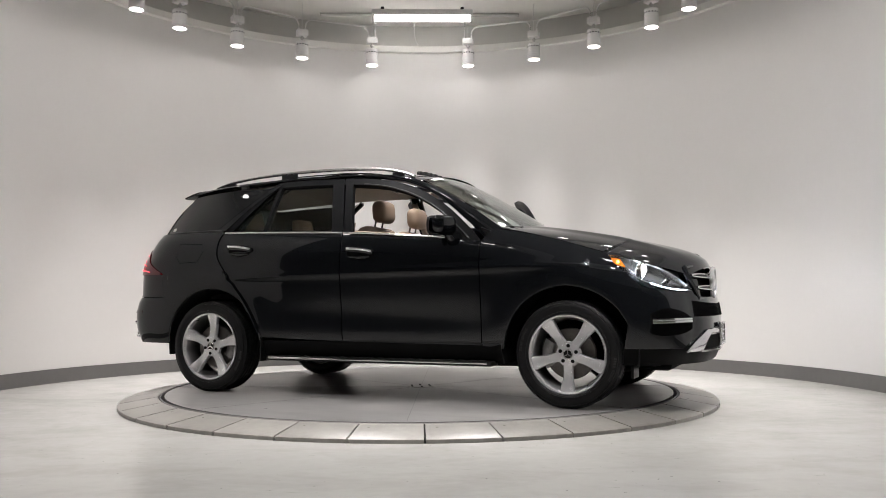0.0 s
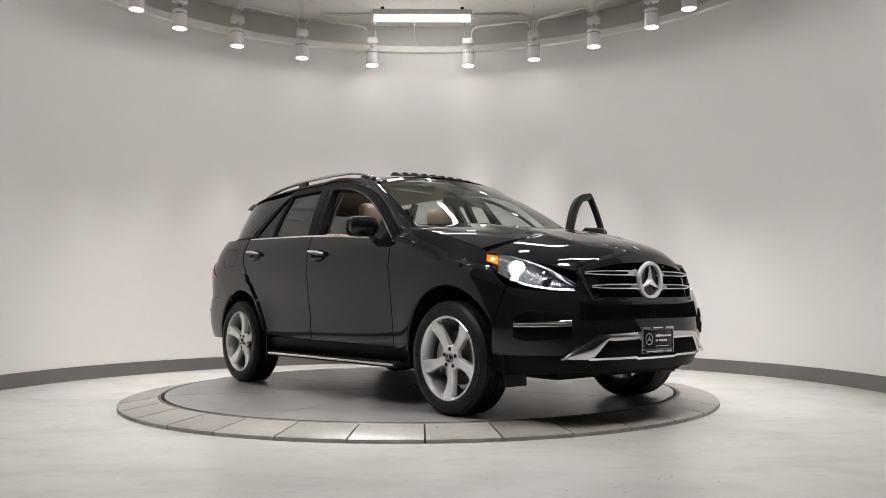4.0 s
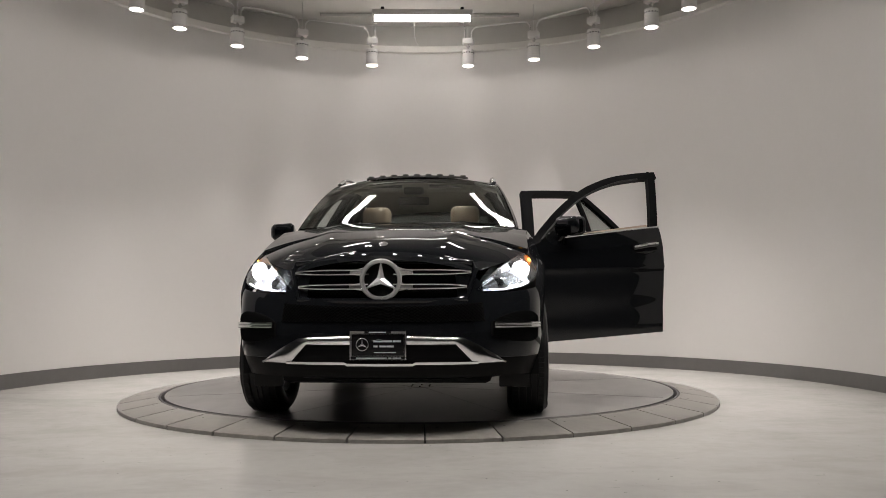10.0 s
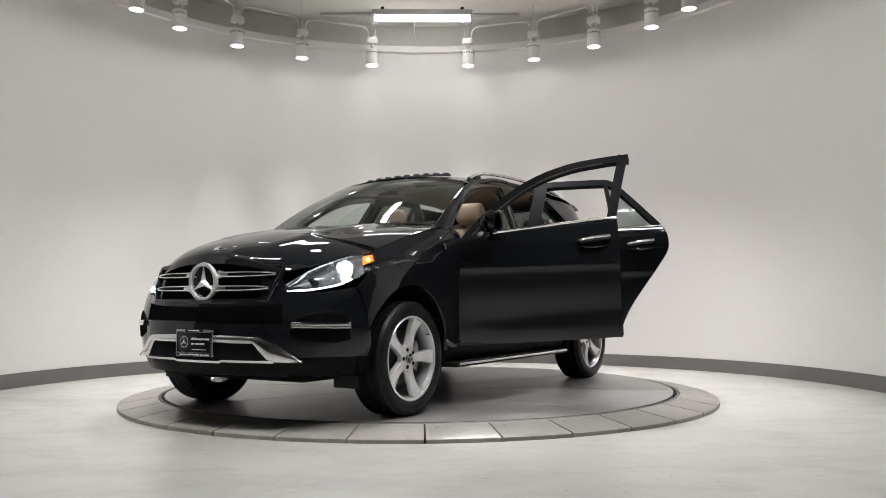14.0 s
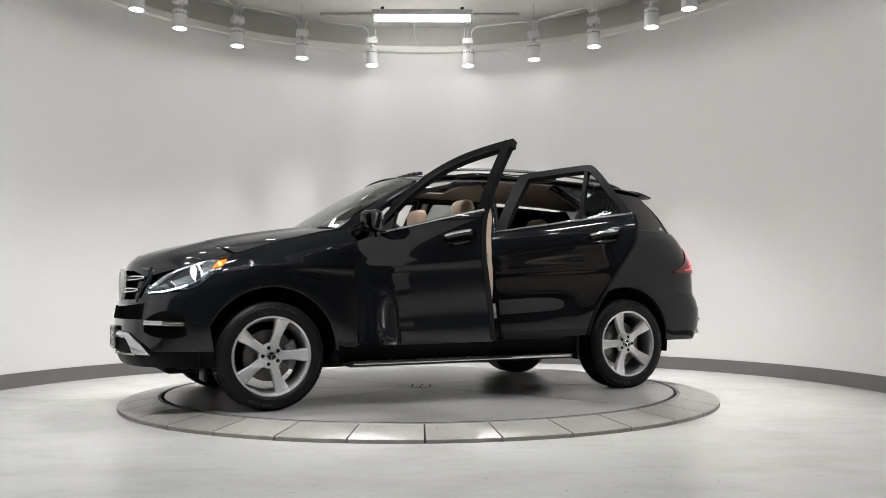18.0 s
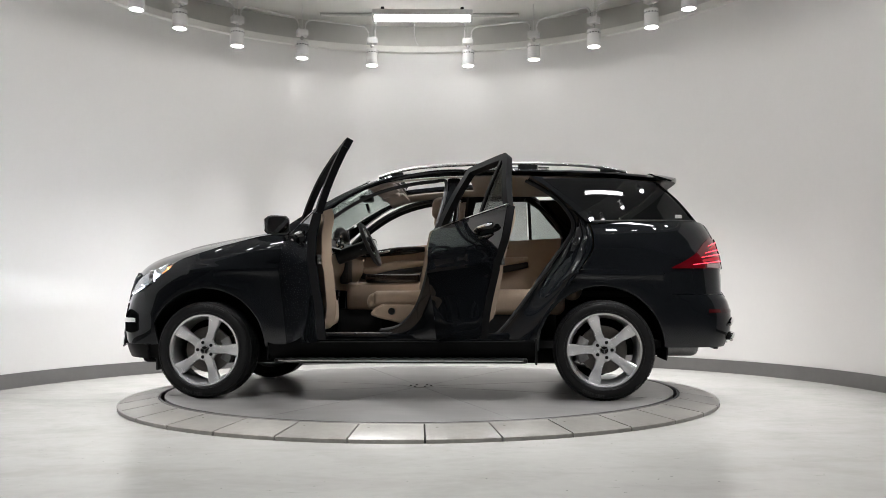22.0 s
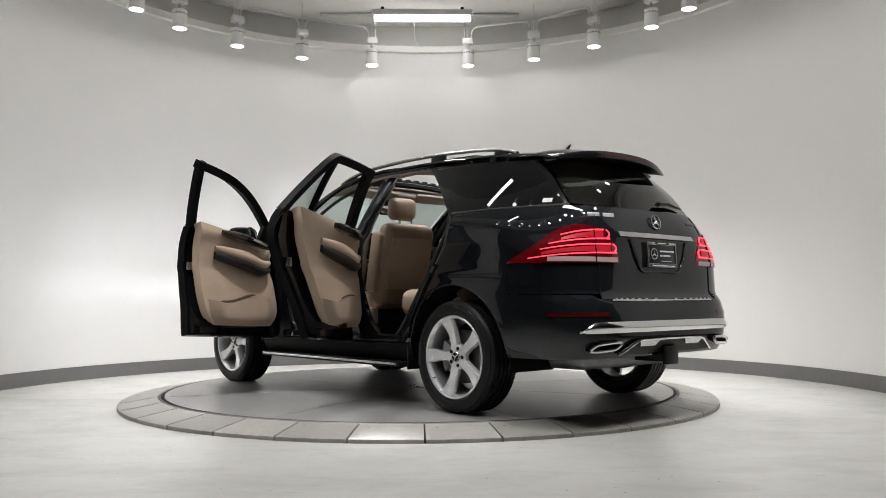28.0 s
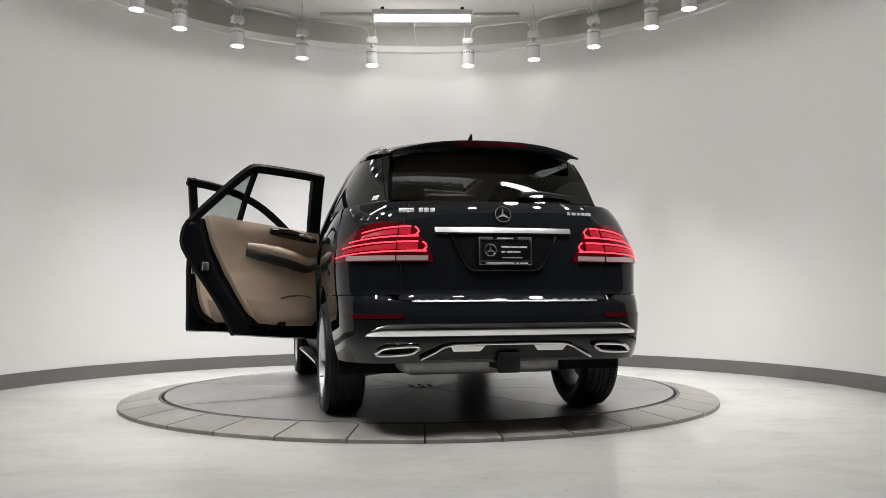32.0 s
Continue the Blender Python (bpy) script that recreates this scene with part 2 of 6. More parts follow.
def build_room():
    # floor with the pit of the turntable
    bm = bmesh.new()
    n = 96
    ring = [(2.372 * math.cos(i * math.tau / n), 2.372 * math.sin(i * math.tau / n)) for i in range(n)]
    inner = [bm.verts.new((x, y, ZF)) for x, y in ring]
    outer = []
    for i in range(n):
        a = i * math.tau / n
        s = 1 / max(abs(math.cos(a)), abs(math.sin(a)))
        outer.append(bm.verts.new((9.0 * s * math.cos(a), -3.0 + 9.0 * s * math.sin(a), ZF)))
    low = [bm.verts.new((x, y, ZF - 0.15)) for x, y in ring]
    for i in range(n):
        j = (i + 1) % n
        bm.faces.new((inner[i], outer[i], outer[j], inner[j]))
        bm.faces.new((inner[i], inner[j], low[j], low[i]))
    bm.faces.new(low)
    tagged(mesh_object("floor", bm, M_FLOOR, smooth=False), "glossy light grey sealed concrete floor with faint scuffs", "floor", kind="structure")
    bm = arc_wall(bmesh.new(), RW, RW + 0.12, ZF, 3.885, 1.9)
    tagged(mesh_object("wall_back", bm, M_WALL), "curved off-white painted wall round the turntable", "wall", kind="structure")
    bm = arc_wall(bmesh.new(), RW - 0.012, RW - 0.002, ZF, 0.066, 1.9)
    tagged(mesh_object("baseboard", bm, M_BASE), "grey vinyl baseboard along the curved wall", "baseboard", kind="structure")
    # soffit ring above the wall
    bm = bmesh.new()
    lathe(bm, [(RW - 0.06, 3.889), (RW - 0.054, 3.885), (RW + 0.14, 3.885), (RW + 0.14, 3.967), (RW - 0.054, 3.967), (RW - 0.06, 3.963)], 128, pose(CX, CY, 0), close=True)
    tagged(mesh_object("trim", bm, M_TRIM, angle=50), "pale round trim ring along the wall top", "trim", kind="structure")
    # Out of view, and greyer than the rim band so the hood mirrors less.
    bm = box(bmesh.new(), -9, 9, -12, 6, ZC, ZC + 0.15)
    tagged(mesh_object("ceiling", bm, M_VOID, smooth=False), "unseen ceiling above the turntable, greyed to dim the hood reflections", "ceiling", kind="structure")
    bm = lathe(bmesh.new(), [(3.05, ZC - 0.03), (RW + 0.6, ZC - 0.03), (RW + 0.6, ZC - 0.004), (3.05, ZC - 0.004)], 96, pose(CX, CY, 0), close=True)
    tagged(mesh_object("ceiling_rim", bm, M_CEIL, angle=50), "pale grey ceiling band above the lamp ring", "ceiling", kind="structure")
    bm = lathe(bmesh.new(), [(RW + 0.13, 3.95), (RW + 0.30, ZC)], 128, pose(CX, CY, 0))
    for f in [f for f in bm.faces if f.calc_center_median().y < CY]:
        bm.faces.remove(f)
    tagged(mesh_object("wall_upper", bm, M_UPPER), "upper wall above the trim ring, greyed for its weaker light", "wall", kind="structure")
    # Unseen walls closing the room; dark colour stands in for having no light.
    for nm, b in (("wall_left", (-9.1, -9, -12, 6)), ("wall_right", (9, 9.1, -12, 6)), ("wall_front", (-9, 9, -12.1, -12)), ("wall_rear", (-9, 9, 6, 6.1))):
        bm = box(bmesh.new(), *b, ZF - 0.02, ZC)
        tagged(mesh_object(nm, bm, M_DARK, smooth=False), "plain unseen wall, dark to stand for an unlit room", "wall", kind="structure")


TILES = 34


def build_turntable():
    disc = new("turntable_disc")
    tagged(disc, "round steel turntable disc with scratched grey top", "turntable")
    bm = lathe(bmesh.new(), [(0, 0), (2.0, 0), (2.035, 0), (2.035, -0.012), (2.03, -0.03), (2.03, -0.15), (0, -0.15)], 128)
    part("plate", bm, M_DISC, disc)
    bm = bmesh.new()
    lathe(bm, [(0, 0.005), (0.11, 0.005), (0.115, 0.001), (0, 0.001)], 32)
    part("hub_cover", bm, M_TILE, disc, "round bolted hub cover")
    for k in range(6):
        bm = lathe(bmesh.new(), [(0, 0.011), (0.008, 0.011), (0.009, 0.004), (0, 0.004)], 10, pose(0.085 * math.cos(k * math.pi / 3), 0.085 * math.sin(k * math.pi / 3), 0))
        part("bolt", bm, M_GAP, disc)
    for k in range(8):
        bm = box(bmesh.new(), 0.13, 2.0, -0.0012, 0.0012, -0.0005, 0.0008, pose(0, 0, 0, 0, 0, 22.5 + k * 45))
        part("seam", bm, M_BASE, disc)
    ring = tagged(new("turntable_surround"), "fixed sloping rim of grey stone-like plates round the turntable", "turntable")
    bm = lathe(bmesh.new(), [(2.060, -0.004), (2.066, 0.0), (2.074, -0.006), (2.074, -0.1), (2.060, -0.1)], 128, close=True)
    part("inner_band", bm, M_BASE, ring)
    bm = lathe(bmesh.new(), [(2.07, -0.075), (2.372, -0.1), (2.372, -0.14), (2.07, -0.14)], 128, close=True)
    part("bed", bm, M_GAP, ring)
    bm = bmesh.new()
    a0, a1 = 0.0024, math.tau / TILES - 0.0024
    steps = 4
    top = []
    for i in range(steps + 1):
        a = a0 + (a1 - a0) * i / steps
        c, s = math.cos(a), math.sin(a)
        top.append([bm.verts.new((r * c, r * s, z)) for r, z in ((2.080, -0.06), (2.080, -0.006), (2.084, -0.003), (2.362, -0.044), (2.368, -0.049), (2.368, -0.09))])
    for a, b in zip(top, top[1:]):
        for k in range(5):
            bm.faces.new((a[k], b[k], b[k + 1], a[k + 1]))
    for row in (top[0], top[-1]):
        bm.faces.new(row)
    first = part("plate", bm, M_TILE, ring)
    for k in range(1, TILES):
        o = new("plate", first.data)
        o.parent = ring
        o.rotation_euler = (0, 0, radians(-89.48) + k * math.tau / TILES)
    first.rotation_euler = (0, 0, radians(-89.48))
    return disc


def build_lamp():
    lamp = tagged(new("ceiling_spotlight"), "white cylindrical spotlight under a conduit box, lit", "spotlight", "ring of spotlights")
    bm = lathe(bmesh.new(), [(0.055, 0.004), (0.074, 0.004), (0.076, 0.012), (0.076, 0.15), (0.0755, 0.152), (0.0755, 0.166), (0.076, 0.168), (0.076, 0.196), (0.07, 0.204), (0, 0.204)], 28)
    part("can", bm, M_WHITE, lamp)
    bm = lathe(bmesh.new(), [(0.0765, 0.152), (0.0772, 0.153), (0.0772, 0.165), (0.0765, 0.166)], 28)
    for f in [f for i, f in enumerate(list(bm.faces)) if i % 2]:
        bm.faces.remove(f)
    part("vent_band", bm, M_GAP, lamp, "dark slotted vent band")
    bm = lathe(bmesh.new(), [(0, 0.0), (0.06, 0.001), (0.07, 0.006)], 28)
    part("lens", bm, M_LENS, lamp, "glowing white lens")
    bm = lathe(bmesh.new(), [(0, 0.2), (0.012, 0.2), (0.012, 0.235), (0.022, 0.24), (0.022, 0.26), (0.012, 0.265), (0.012, 0.29), (0, 0.29)], 14)
    part("swivel", bm, M_CONDUIT, lamp)
    bm = box(bmesh.new(), -0.065, 0.065, -0.05, 0.05, 0.275, 0.350, bevel=0.006)
    part("junction_box", bm, M_WHITE, lamp)
    bm = tube(bmesh.new(), [(0, 0, 0.34), (0, 0, 0.73)], 0.004, 8)
    part("hanger_rod", bm, M_WHITE, lamp)
    return lamp


ZL = 3.63
LAMPS = [(151.3, 3.23), (140.3, 3.34), (127.2, 3.46), (113.7, 3.53), (99.5, 3.59), (80.3, 3.60), (66.9, 3.55), (53.6, 3.40), (39.2, 3.22), (28.2, 3.08)]


def build_lamps():
    full = sorted(LAMPS)
    full = [(28.2 - 13.5 * k, 3.1) for k in range(3, 0, -1)] + full + [(151.3 + 13.5 * k, 3.2) for k in range(1, 3)]
    first = build_lamp()
    spots = bpy.data.lights.new("spot", "SPOT")
    spots.energy, spots.spot_size, spots.spot_blend, spots.shadow_soft_size, spots.color = SPOT_W, radians(46), 1.0, 0.06, (1.0, 0.965, 0.93)
    ends = spots.copy()
    ends.energy = 0.6 * SPOT_W
    for i, (ang, rl) in enumerate(full):
        r = radians(ang)
        p = Vector((CX + rl * math.cos(r), CY + rl * math.sin(r), ZL))
        m = Matrix.Translation(p) @ pose(0, 0, 0, 0, 0, ang + 90)
        if i == 0:
            first.matrix_basis = m
        else:
            copy_thing(first, m)
        aim = rl + 0.02 - AIM_IN * min(1, max(0, rl - 3.1) / 0.5) if 10 < ang < 170 else AIM_FRONT
        s = new("spot_light", spots if 25 < ang < 155 else ends)
        s.matrix_basis = look(p - Vector((0, 0, 0.02)), (CX + aim * math.cos(r), CY + aim * math.sin(r), 0))
    # four more over the turntable and its open side, aimed down at the car
    over = bpy.data.lights.new("over_spot", "SPOT")
    over.energy, over.spot_size, over.spot_blend, over.shadow_soft_size, over.color = OVER_W, radians(76), 0.5, 0.07, (1.0, 0.97, 0.94)
    # The pair over the open side is unseen, added to light the front floor.
    for x, y in ((-0.75, -0.55), (0.75, -0.55), (-1.5, -2.9), (1.5, -2.9)):
        copy_thing(first, pose(x, y, ZL + 0.02))
        s = new("spot_light", over)
        s.matrix_basis = look((x, y, ZL), (x * 0.9, y * 0.9, 0.0))
    # the ring goes on over the open side, with weaker lamps
    front = bpy.data.lights.new("front_spot", "SPOT")
    front.energy, front.spot_size, front.spot_blend, front.shadow_soft_size, front.color = FRONT_W, radians(60), 0.8, 0.06, (1.0, 0.965, 0.93)
    for k in range(10):
        r = radians(-26 - 14.2 * k)
        p = Vector((CX + 3.25 * math.cos(r), CY + 3.25 * math.sin(r), ZL))
        copy_thing(first, Matrix.Translation(p) @ pose(0, 0, 0, 0, 0, math.degrees(r) + 90))
        s = new("spot_light", front)
        s.matrix_basis = look(p - Vector((0, 0, 0.02)), (CX + 2.5 * math.cos(r), CY + 2.5 * math.sin(r), 0))
    # conduits from box to box
    for (a, ra), (b, rb) in zip(full, full[1:]):
        pa = Vector((CX + ra * math.cos(radians(a + 0.7)), CY + ra * math.sin(radians(a + 0.7)), ZL + 0.34))
        pb = Vector((CX + rb * math.cos(radians(b - 0.7)), CY + rb * math.sin(radians(b - 0.7)), ZL + 0.34))
        up = Vector((0, 0, 0.355 if a < 90 < b else 0.15))     # the middle one passes over the tube light
        d = pb - pa
        pts = spline([pa, pa + up * 0.55, pa + up * 0.92 + d * 0.05, pa + up + d * 0.14, pa + up + d * 0.5, pb + up - d * 0.14, pb + up * 0.92 - d * 0.05, pb + up * 0.55, pb], 30)
        bm = tube(bmesh.new(), pts, 0.0105, 8)
        tagged(mesh_object("conduit", bm, M_WHITE), "thin bent white conduit between spotlight boxes", "conduit", "conduits")


def build_tube_light(m, name_label, glow=M_TUBE):
    t = tagged(new("tube_light"), name_label, "tube light", "tube lights")
    t.matrix_basis = m
    part("housing", box(bmesh.new(), -0.63, 0.63, -0.06, 0.06, 0.03, 0.10, bevel=0.01), M_WHITE, t)
    bm = tube(bmesh.new(), [(-0.6, 0, 0), (0.6, 0, 0)], 0.045, 16, flat=0.9)
    part("diffuser", bm, glow, t, "glowing white diffuser")
    for sx in (-1, 1):
        part("bracket", box(bmesh.new(), sx * 0.50 - 0.02, sx * 0.50 + 0.02, -0.03, 0.03, 0.09, 0.14, bevel=0.004), M_GAP, t)
        part("end_cap", box(bmesh.new(), sx * 0.6, sx * 0.625, -0.055, 0.055, -0.05, 0.06, bevel=0.006), M_WHITE, t)
    return t


def build_panel_light(m):
    """A flat ceiling light whose diffuser shines straight down out of a shallow housing."""
    t = tagged(new("panel_light"), "slim white ceiling panel light over the turntable, lit", "ceiling light", "panel lights")
    t.matrix_basis = m
    part("housing", box(bmesh.new(), -0.63, 0.63, -0.09, 0.09, 0.004, 0.10, bevel=0.004), M_WHITE, t)
    part("diffuser", box(bmesh.new(), -0.60, 0.60, -0.065, 0.065, -0.004, 0.002), M_PANEL, t, "glowing white diffuser", smooth=False)
    for b in ((-0.63, 0.63, -0.09, -0.07), (-0.63, 0.63, 0.07, 0.09), (-0.63, -0.605, -0.069, 0.069), (0.605, 0.63, -0.069, 0.069)):
        part("rim", box(bmesh.new(), *b, -0.012, 0.003), M_WHITE, t)
    for sx in (-1, 1):
        part("hanger_rod", tube(bmesh.new(), [(sx * 0.45, 0, 0.09), (sx * 0.45, 0, 0.21)], 0.006, 8), M_CONDUIT, t)


build_room()
disc = build_turntable()
build_lamps()
build_tube_light(pose(0.03, 2.75, 4.068) @ Matrix.Diagonal((0.95, 0.95, 0.95, 1)), "white ceiling tube light, lit")
for m in (pose(-1.15, 0.9, 4.15, 0, 0, 60), pose(1.15, 0.9, 4.15, 0, 0, -60), pose(-2.0, -2.2, 4.15), pose(2.0, -2.2, 4.15)):
    build_panel_light(m)
bm = tube(bmesh.new(), [(-1.25, 3.3, 4.30), (1.25, 3.3, 4.30)], 0.022, 10)
tagged(mesh_object("ceiling_pipe", bm, M_CONDUIT), "grey pipe across the ceiling behind the tube light", "pipe")

bm = tube(bmesh.new(), spline([(-0.06, 3.40, 4.36), (-0.07, 3.42, 4.22), (-0.065, 3.43, 4.08), (-0.045, 3.43, 3.99), (-0.02, 3.43, 3.95)], 16), 0.009, 8)
tagged(mesh_object("loose_cable", bm, M_WHITE), "short white cable hanging from the ceiling", "cable")

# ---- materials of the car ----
# Paint, gloss black, rubber, frame and opening blacks are lifted, standing for lens glare.
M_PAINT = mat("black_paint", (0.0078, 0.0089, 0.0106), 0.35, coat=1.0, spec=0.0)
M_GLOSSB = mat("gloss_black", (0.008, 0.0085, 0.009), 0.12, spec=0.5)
M_PLASTIC = worn(mat("black_plastic", (0.009, 0.009, 0.009), 0.42, spec=0.25), 40, 0.15, 0.06, 0.1, 6)
M_LOWER = worn(mat("lower_plastic", (0.006, 0.006, 0.006), 0.42, spec=0.07), 40, 0.15, 0.06, 0.05, 6)
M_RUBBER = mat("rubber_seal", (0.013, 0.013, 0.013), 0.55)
M_TYRE = worn(mat("tyre_rubber", (0.007, 0.007, 0.0072), 0.48, spec=0.3), 12, 0.15, 0.08, 0.15, 8)
M_CHROME = mat("chrome", (0.82, 0.82, 0.82), 0.08, metal=1.0)
M_FRAME = worn(mat("satin_black", (0.0085, 0.0088, 0.0095), 0.45, spec=0.06), 40, 0.1, 0.04)
M_MESH = mat("black_mesh", (0.004, 0.004, 0.004), 0.9, spec=0.03)
M_BRIGHT = mat("bright_silver", (0.66, 0.66, 0.67), 0.15, metal=1.0)
M_SATIN = mat("satin_silver", (0.62, 0.62, 0.62), 0.27, metal=1.0)
M_ALLOY = worn(mat("silver_alloy", (0.80, 0.80, 0.805), 0.26, metal=0.62), 30, 0.02, 0.02)
M_BARREL = worn(mat("rim_barrel", (0.33, 0.33, 0.33), 0.38, metal=0.85), 30, 0.06, 0.04)
M_STEEL = worn(mat("brake_steel", (0.16, 0.15, 0.14), 0.42, metal=0.9), 20, 0.25, 0.1)
M_CAST = worn(mat("cast_metal", (0.26, 0.26, 0.255), 0.5, metal=0.7), 14, 0.3, 0.1, 0.2)
M_GLASS = mat("clear_glass", (0.62, 0.70, 0.67), 0.0, trans=1.0, ior=1.45)
M_LAMPGLASS = mat("lamp_glass", (0.93, 0.95, 0.96), 0.0, trans=1.0, ior=1.4)
M_TINT = mat("tinted_glass", (0.006, 0.0065, 0.0068), 0.01, spec=0.42)
# The tan leather again, darkened for backrests and headrests that lie in shade.
M_TAN_SHADED = worn(mat("tan_leather_shaded", (0.29, 0.21, 0.15), 0.46), 9, 0.10, 0.08, 0.25, 22)
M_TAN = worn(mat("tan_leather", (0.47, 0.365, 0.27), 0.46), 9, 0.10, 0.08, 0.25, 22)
M_TANLO = worn(mat("tan_trim", (0.39, 0.30, 0.225), 0.5), 12, 0.08, 0.06, 0.2, 20)
M_BEIGE = worn(mat("headliner", (0.36, 0.32, 0.28), 0.9), 20, 0.05, 0, 0.1, 10)
M_WOOD = worn(mat("dark_wood_inlay", (0.014, 0.008, 0.006), 0.14, coat=0.6), 5, 0.5, 0, 0, 6, (1, 6, 6))
M_DKLEATHER = worn(mat("dark_leather", (0.016, 0.014, 0.013), 0.42), 14, 0.2, 0.08, 0.25, 16)
M_CARPET = worn(mat("black_carpet", (0.016, 0.016, 0.016), 0.95), 60, 0.3, 0, 0.3, 4)
M_BULB = mat("headlamp_bulb", (1, 1, 1), 0.3, emit=(0.93, 0.95, 1.0), power=260.0)
M_BEAM = mat("beam_source", (1, 1, 1), 0.3, emit=(0.95, 0.97, 1.0), power=14000.0)
M_DRL = mat("running_light", (0.9, 0.9, 0.92), 0.3, emit=(0.86, 0.92, 1.0), power=3.0)
M_AMBER = mat("amber_marker", (0.30, 0.07, 0.006), 0.2, emit=(1.0, 0.30, 0.02), power=0.5)
M_AMBERHOT = mat("amber_bulb", (1.0, 0.5, 0.1), 0.3, emit=(1.0, 0.45, 0.06), power=6.0)
M_REDLENS = mat("red_lens", (0.075, 0.002, 0.0045), 0.06, coat=0.6, emit=(1.0, 0.01, 0.03), power=0.02)
M_REDLED = mat("red_led", (0.8, 0.02, 0.03), 0.3, emit=(1.0, 0.04, 0.07), power=2.2)
M_REDDULL = mat("red_reflector", (0.05, 0.003, 0.0045), 0.12)
M_SEAM = mat("seam_thread", (0.12, 0.085, 0.06), 0.7)
M_CLEARLENS = mat("reversing_lens", (0.42, 0.33, 0.32), 0.12, coat=0.5)
M_PLATE = mat("plate_black", (0.006, 0.006, 0.007), 0.25)
M_INK = mat("plate_print", (0.55, 0.56, 0.58), 0.4)
M_STICKER = mat("white_sticker", (0.8, 0.8, 0.78), 0.5)
M_MIRROR = mat("mirror_glass", (0.85, 0.87, 0.88), 0.02, metal=1.0)
M_HOLE = mat("dark_opening", (0.009, 0.009, 0.0095), 0.8, spec=0.08)

car = tagged(new("car"), "glossy black SUV with tan leather cabin and two open doors", "car")

# ---- shape of the body: x forward, y left, z up, origin on the disc between the axles ----
half_width = curve1((0.20, 0.30, 0.40, 0.50, 0.70, 0.85, 0.95, 1.05, 1.20, 1.32), (0.845, 0.88, 0.908, 0.922, 0.938, 0.952, 0.960, 0.956, 0.938, 0.905))
front_x = curve1((0.22, 0.30, 0.40, 0.55, 0.64, 0.70, 0.85, 0.93, 1.00), (2.245, 2.318, 2.348, 2.352, 2.340, 2.330, 2.305, 2.272, 2.21))
rear_x = curve1((0.30, 0.40, 0.50, 0.60, 0.70, 0.78, 0.93, 1.12, 1.22, 1.32), (-2.34, -2.41, -2.445, -2.45, -2.43, -2.385, -2.385, -2.375, -2.345, -2.29))
top_z = curve1((-2.4, -1.28, -0.26, 0.60, 0.95, 1.30, 1.73, 2.10), (1.30, 1.285, 1.255, 1.215, 1.215, 1.150, 1.028, 0.945))
belt_z = curve1((-2.4, -1.28, -0.26, 0.28, 0.63, 0.84), (1.285, 1.262, 1.228, 1.19, 1.16, 1.125))
roll_in = curve1((-2.4, -1.3, 0.5, 1.0, 1.5, 2.2), (0.05, 0.035, 0.03, 0.07, 0.10, 0.10))
AXLE = 1.4575


def width_at(x, z):
    t = (z - (top_z(x) - 0.22)) / 0.22
    b = half_width(z) - (roll_in(x) * min(1.3, t) ** 2 if t > 0 else 0)
    for ax in (-AXLE, AXLE):
        r = math.hypot(x - ax, z - 0.369)
        b += 0.010 * math.exp(-((r - 0.45) / 0.13) ** 2)
    # crease under the handles and the pressed line low on the doors
    b += 0.006 * math.exp(-((z - 0.93 - 0.02 * x) / 0.03) ** 2) if -1.9 < x < 1.6 else 0
    b -= 0.007 * math.exp(-((z - 0.60 + 0.03 * x) / 0.10) ** 2) * max(0, 1 - (x / 1.0) ** 4) if abs(x) < 1 else 0
    return b


front_n = curve1((0.30, 0.55, 0.70, 0.85, 1.00), (4.5, 4.5, 4.2, 3.7, 3.4))
rear_n = curve1((0.35, 0.55, 0.70, 1.00, 1.12, 1.30), (6.0, 6.0, 5.6, 4.7, 3.8, 3.4))


def side_y(x, z):
    b = width_at(x, z)
    if x > 1.35:
        u, n = min(0.9995, (x - 1.35) / (front_x(z) - 1.35)), front_n(z)
        b *= (1 - u ** n) ** (1 / n)
    elif x < -1.5:
        u, n = min(0.9995, (-1.5 - x) / (-1.5 - rear_x(z))), rear_n(z)
        b *= (1 - u ** n) ** (1 / n)
    return b


def green_y(x, z):
    d = z - belt_z(min(0.84, x))
    y = 0.893 - 0.40 * d - 0.30 * d * d
    if x < -1.3:
        y -= 0.235 * ((-1.3 - x) / 0.85) ** 2.1
    if x > 0.2:
        y -= 0.06 * ((x - 0.2) / 0.7) ** 1.5
    return y


def corner(a, z, out, x0, xe, n, ratio, power):
    """A point round one end of the body: a from 0 (middle) to 90 degrees (where the side begins)."""
    t = radians(min(89.9, abs(a)))
    f = math.atan(ratio * math.tan(t) ** power)
    lng = abs(xe - x0)
    sgn = 1 if xe > x0 else -1
    b = 0.95
    for _ in range(3):
        r = ((math.cos(f) / lng) ** n + (math.sin(f) / b) ** n) ** (-1 / n)
        b = width_at(x0 + sgn * r * math.cos(f), z)
    dx, dy = r * math.cos(f), r * math.sin(f)
    nv = Vector(((dx / lng) ** (n - 1) / lng * sgn, (dy / b) ** (n - 1) / b)).normalized()
    x, y = x0 + sgn * dx + nv.x * out, max(0.0, dy + nv.y * out)
    return Vector((x, math.copysign(y, a) if a else 0.0, z))


sweep = curve1((0.0, 0.30, 0.50, 0.62, 0.72, 0.80, 0.88, 0.93, 0.96, 1.1), (0.008, 0.020, 0.055, 0.088, 0.095, 0.080, 0.040, 0.012, 0.0, 0.0))


def nose(a, z, out=0.0):
    p = corner(a, z, out, 1.35, front_x(z), front_n(z), 1.0, 2 / 3)
    p.x -= sweep(abs(p.y))
    return p


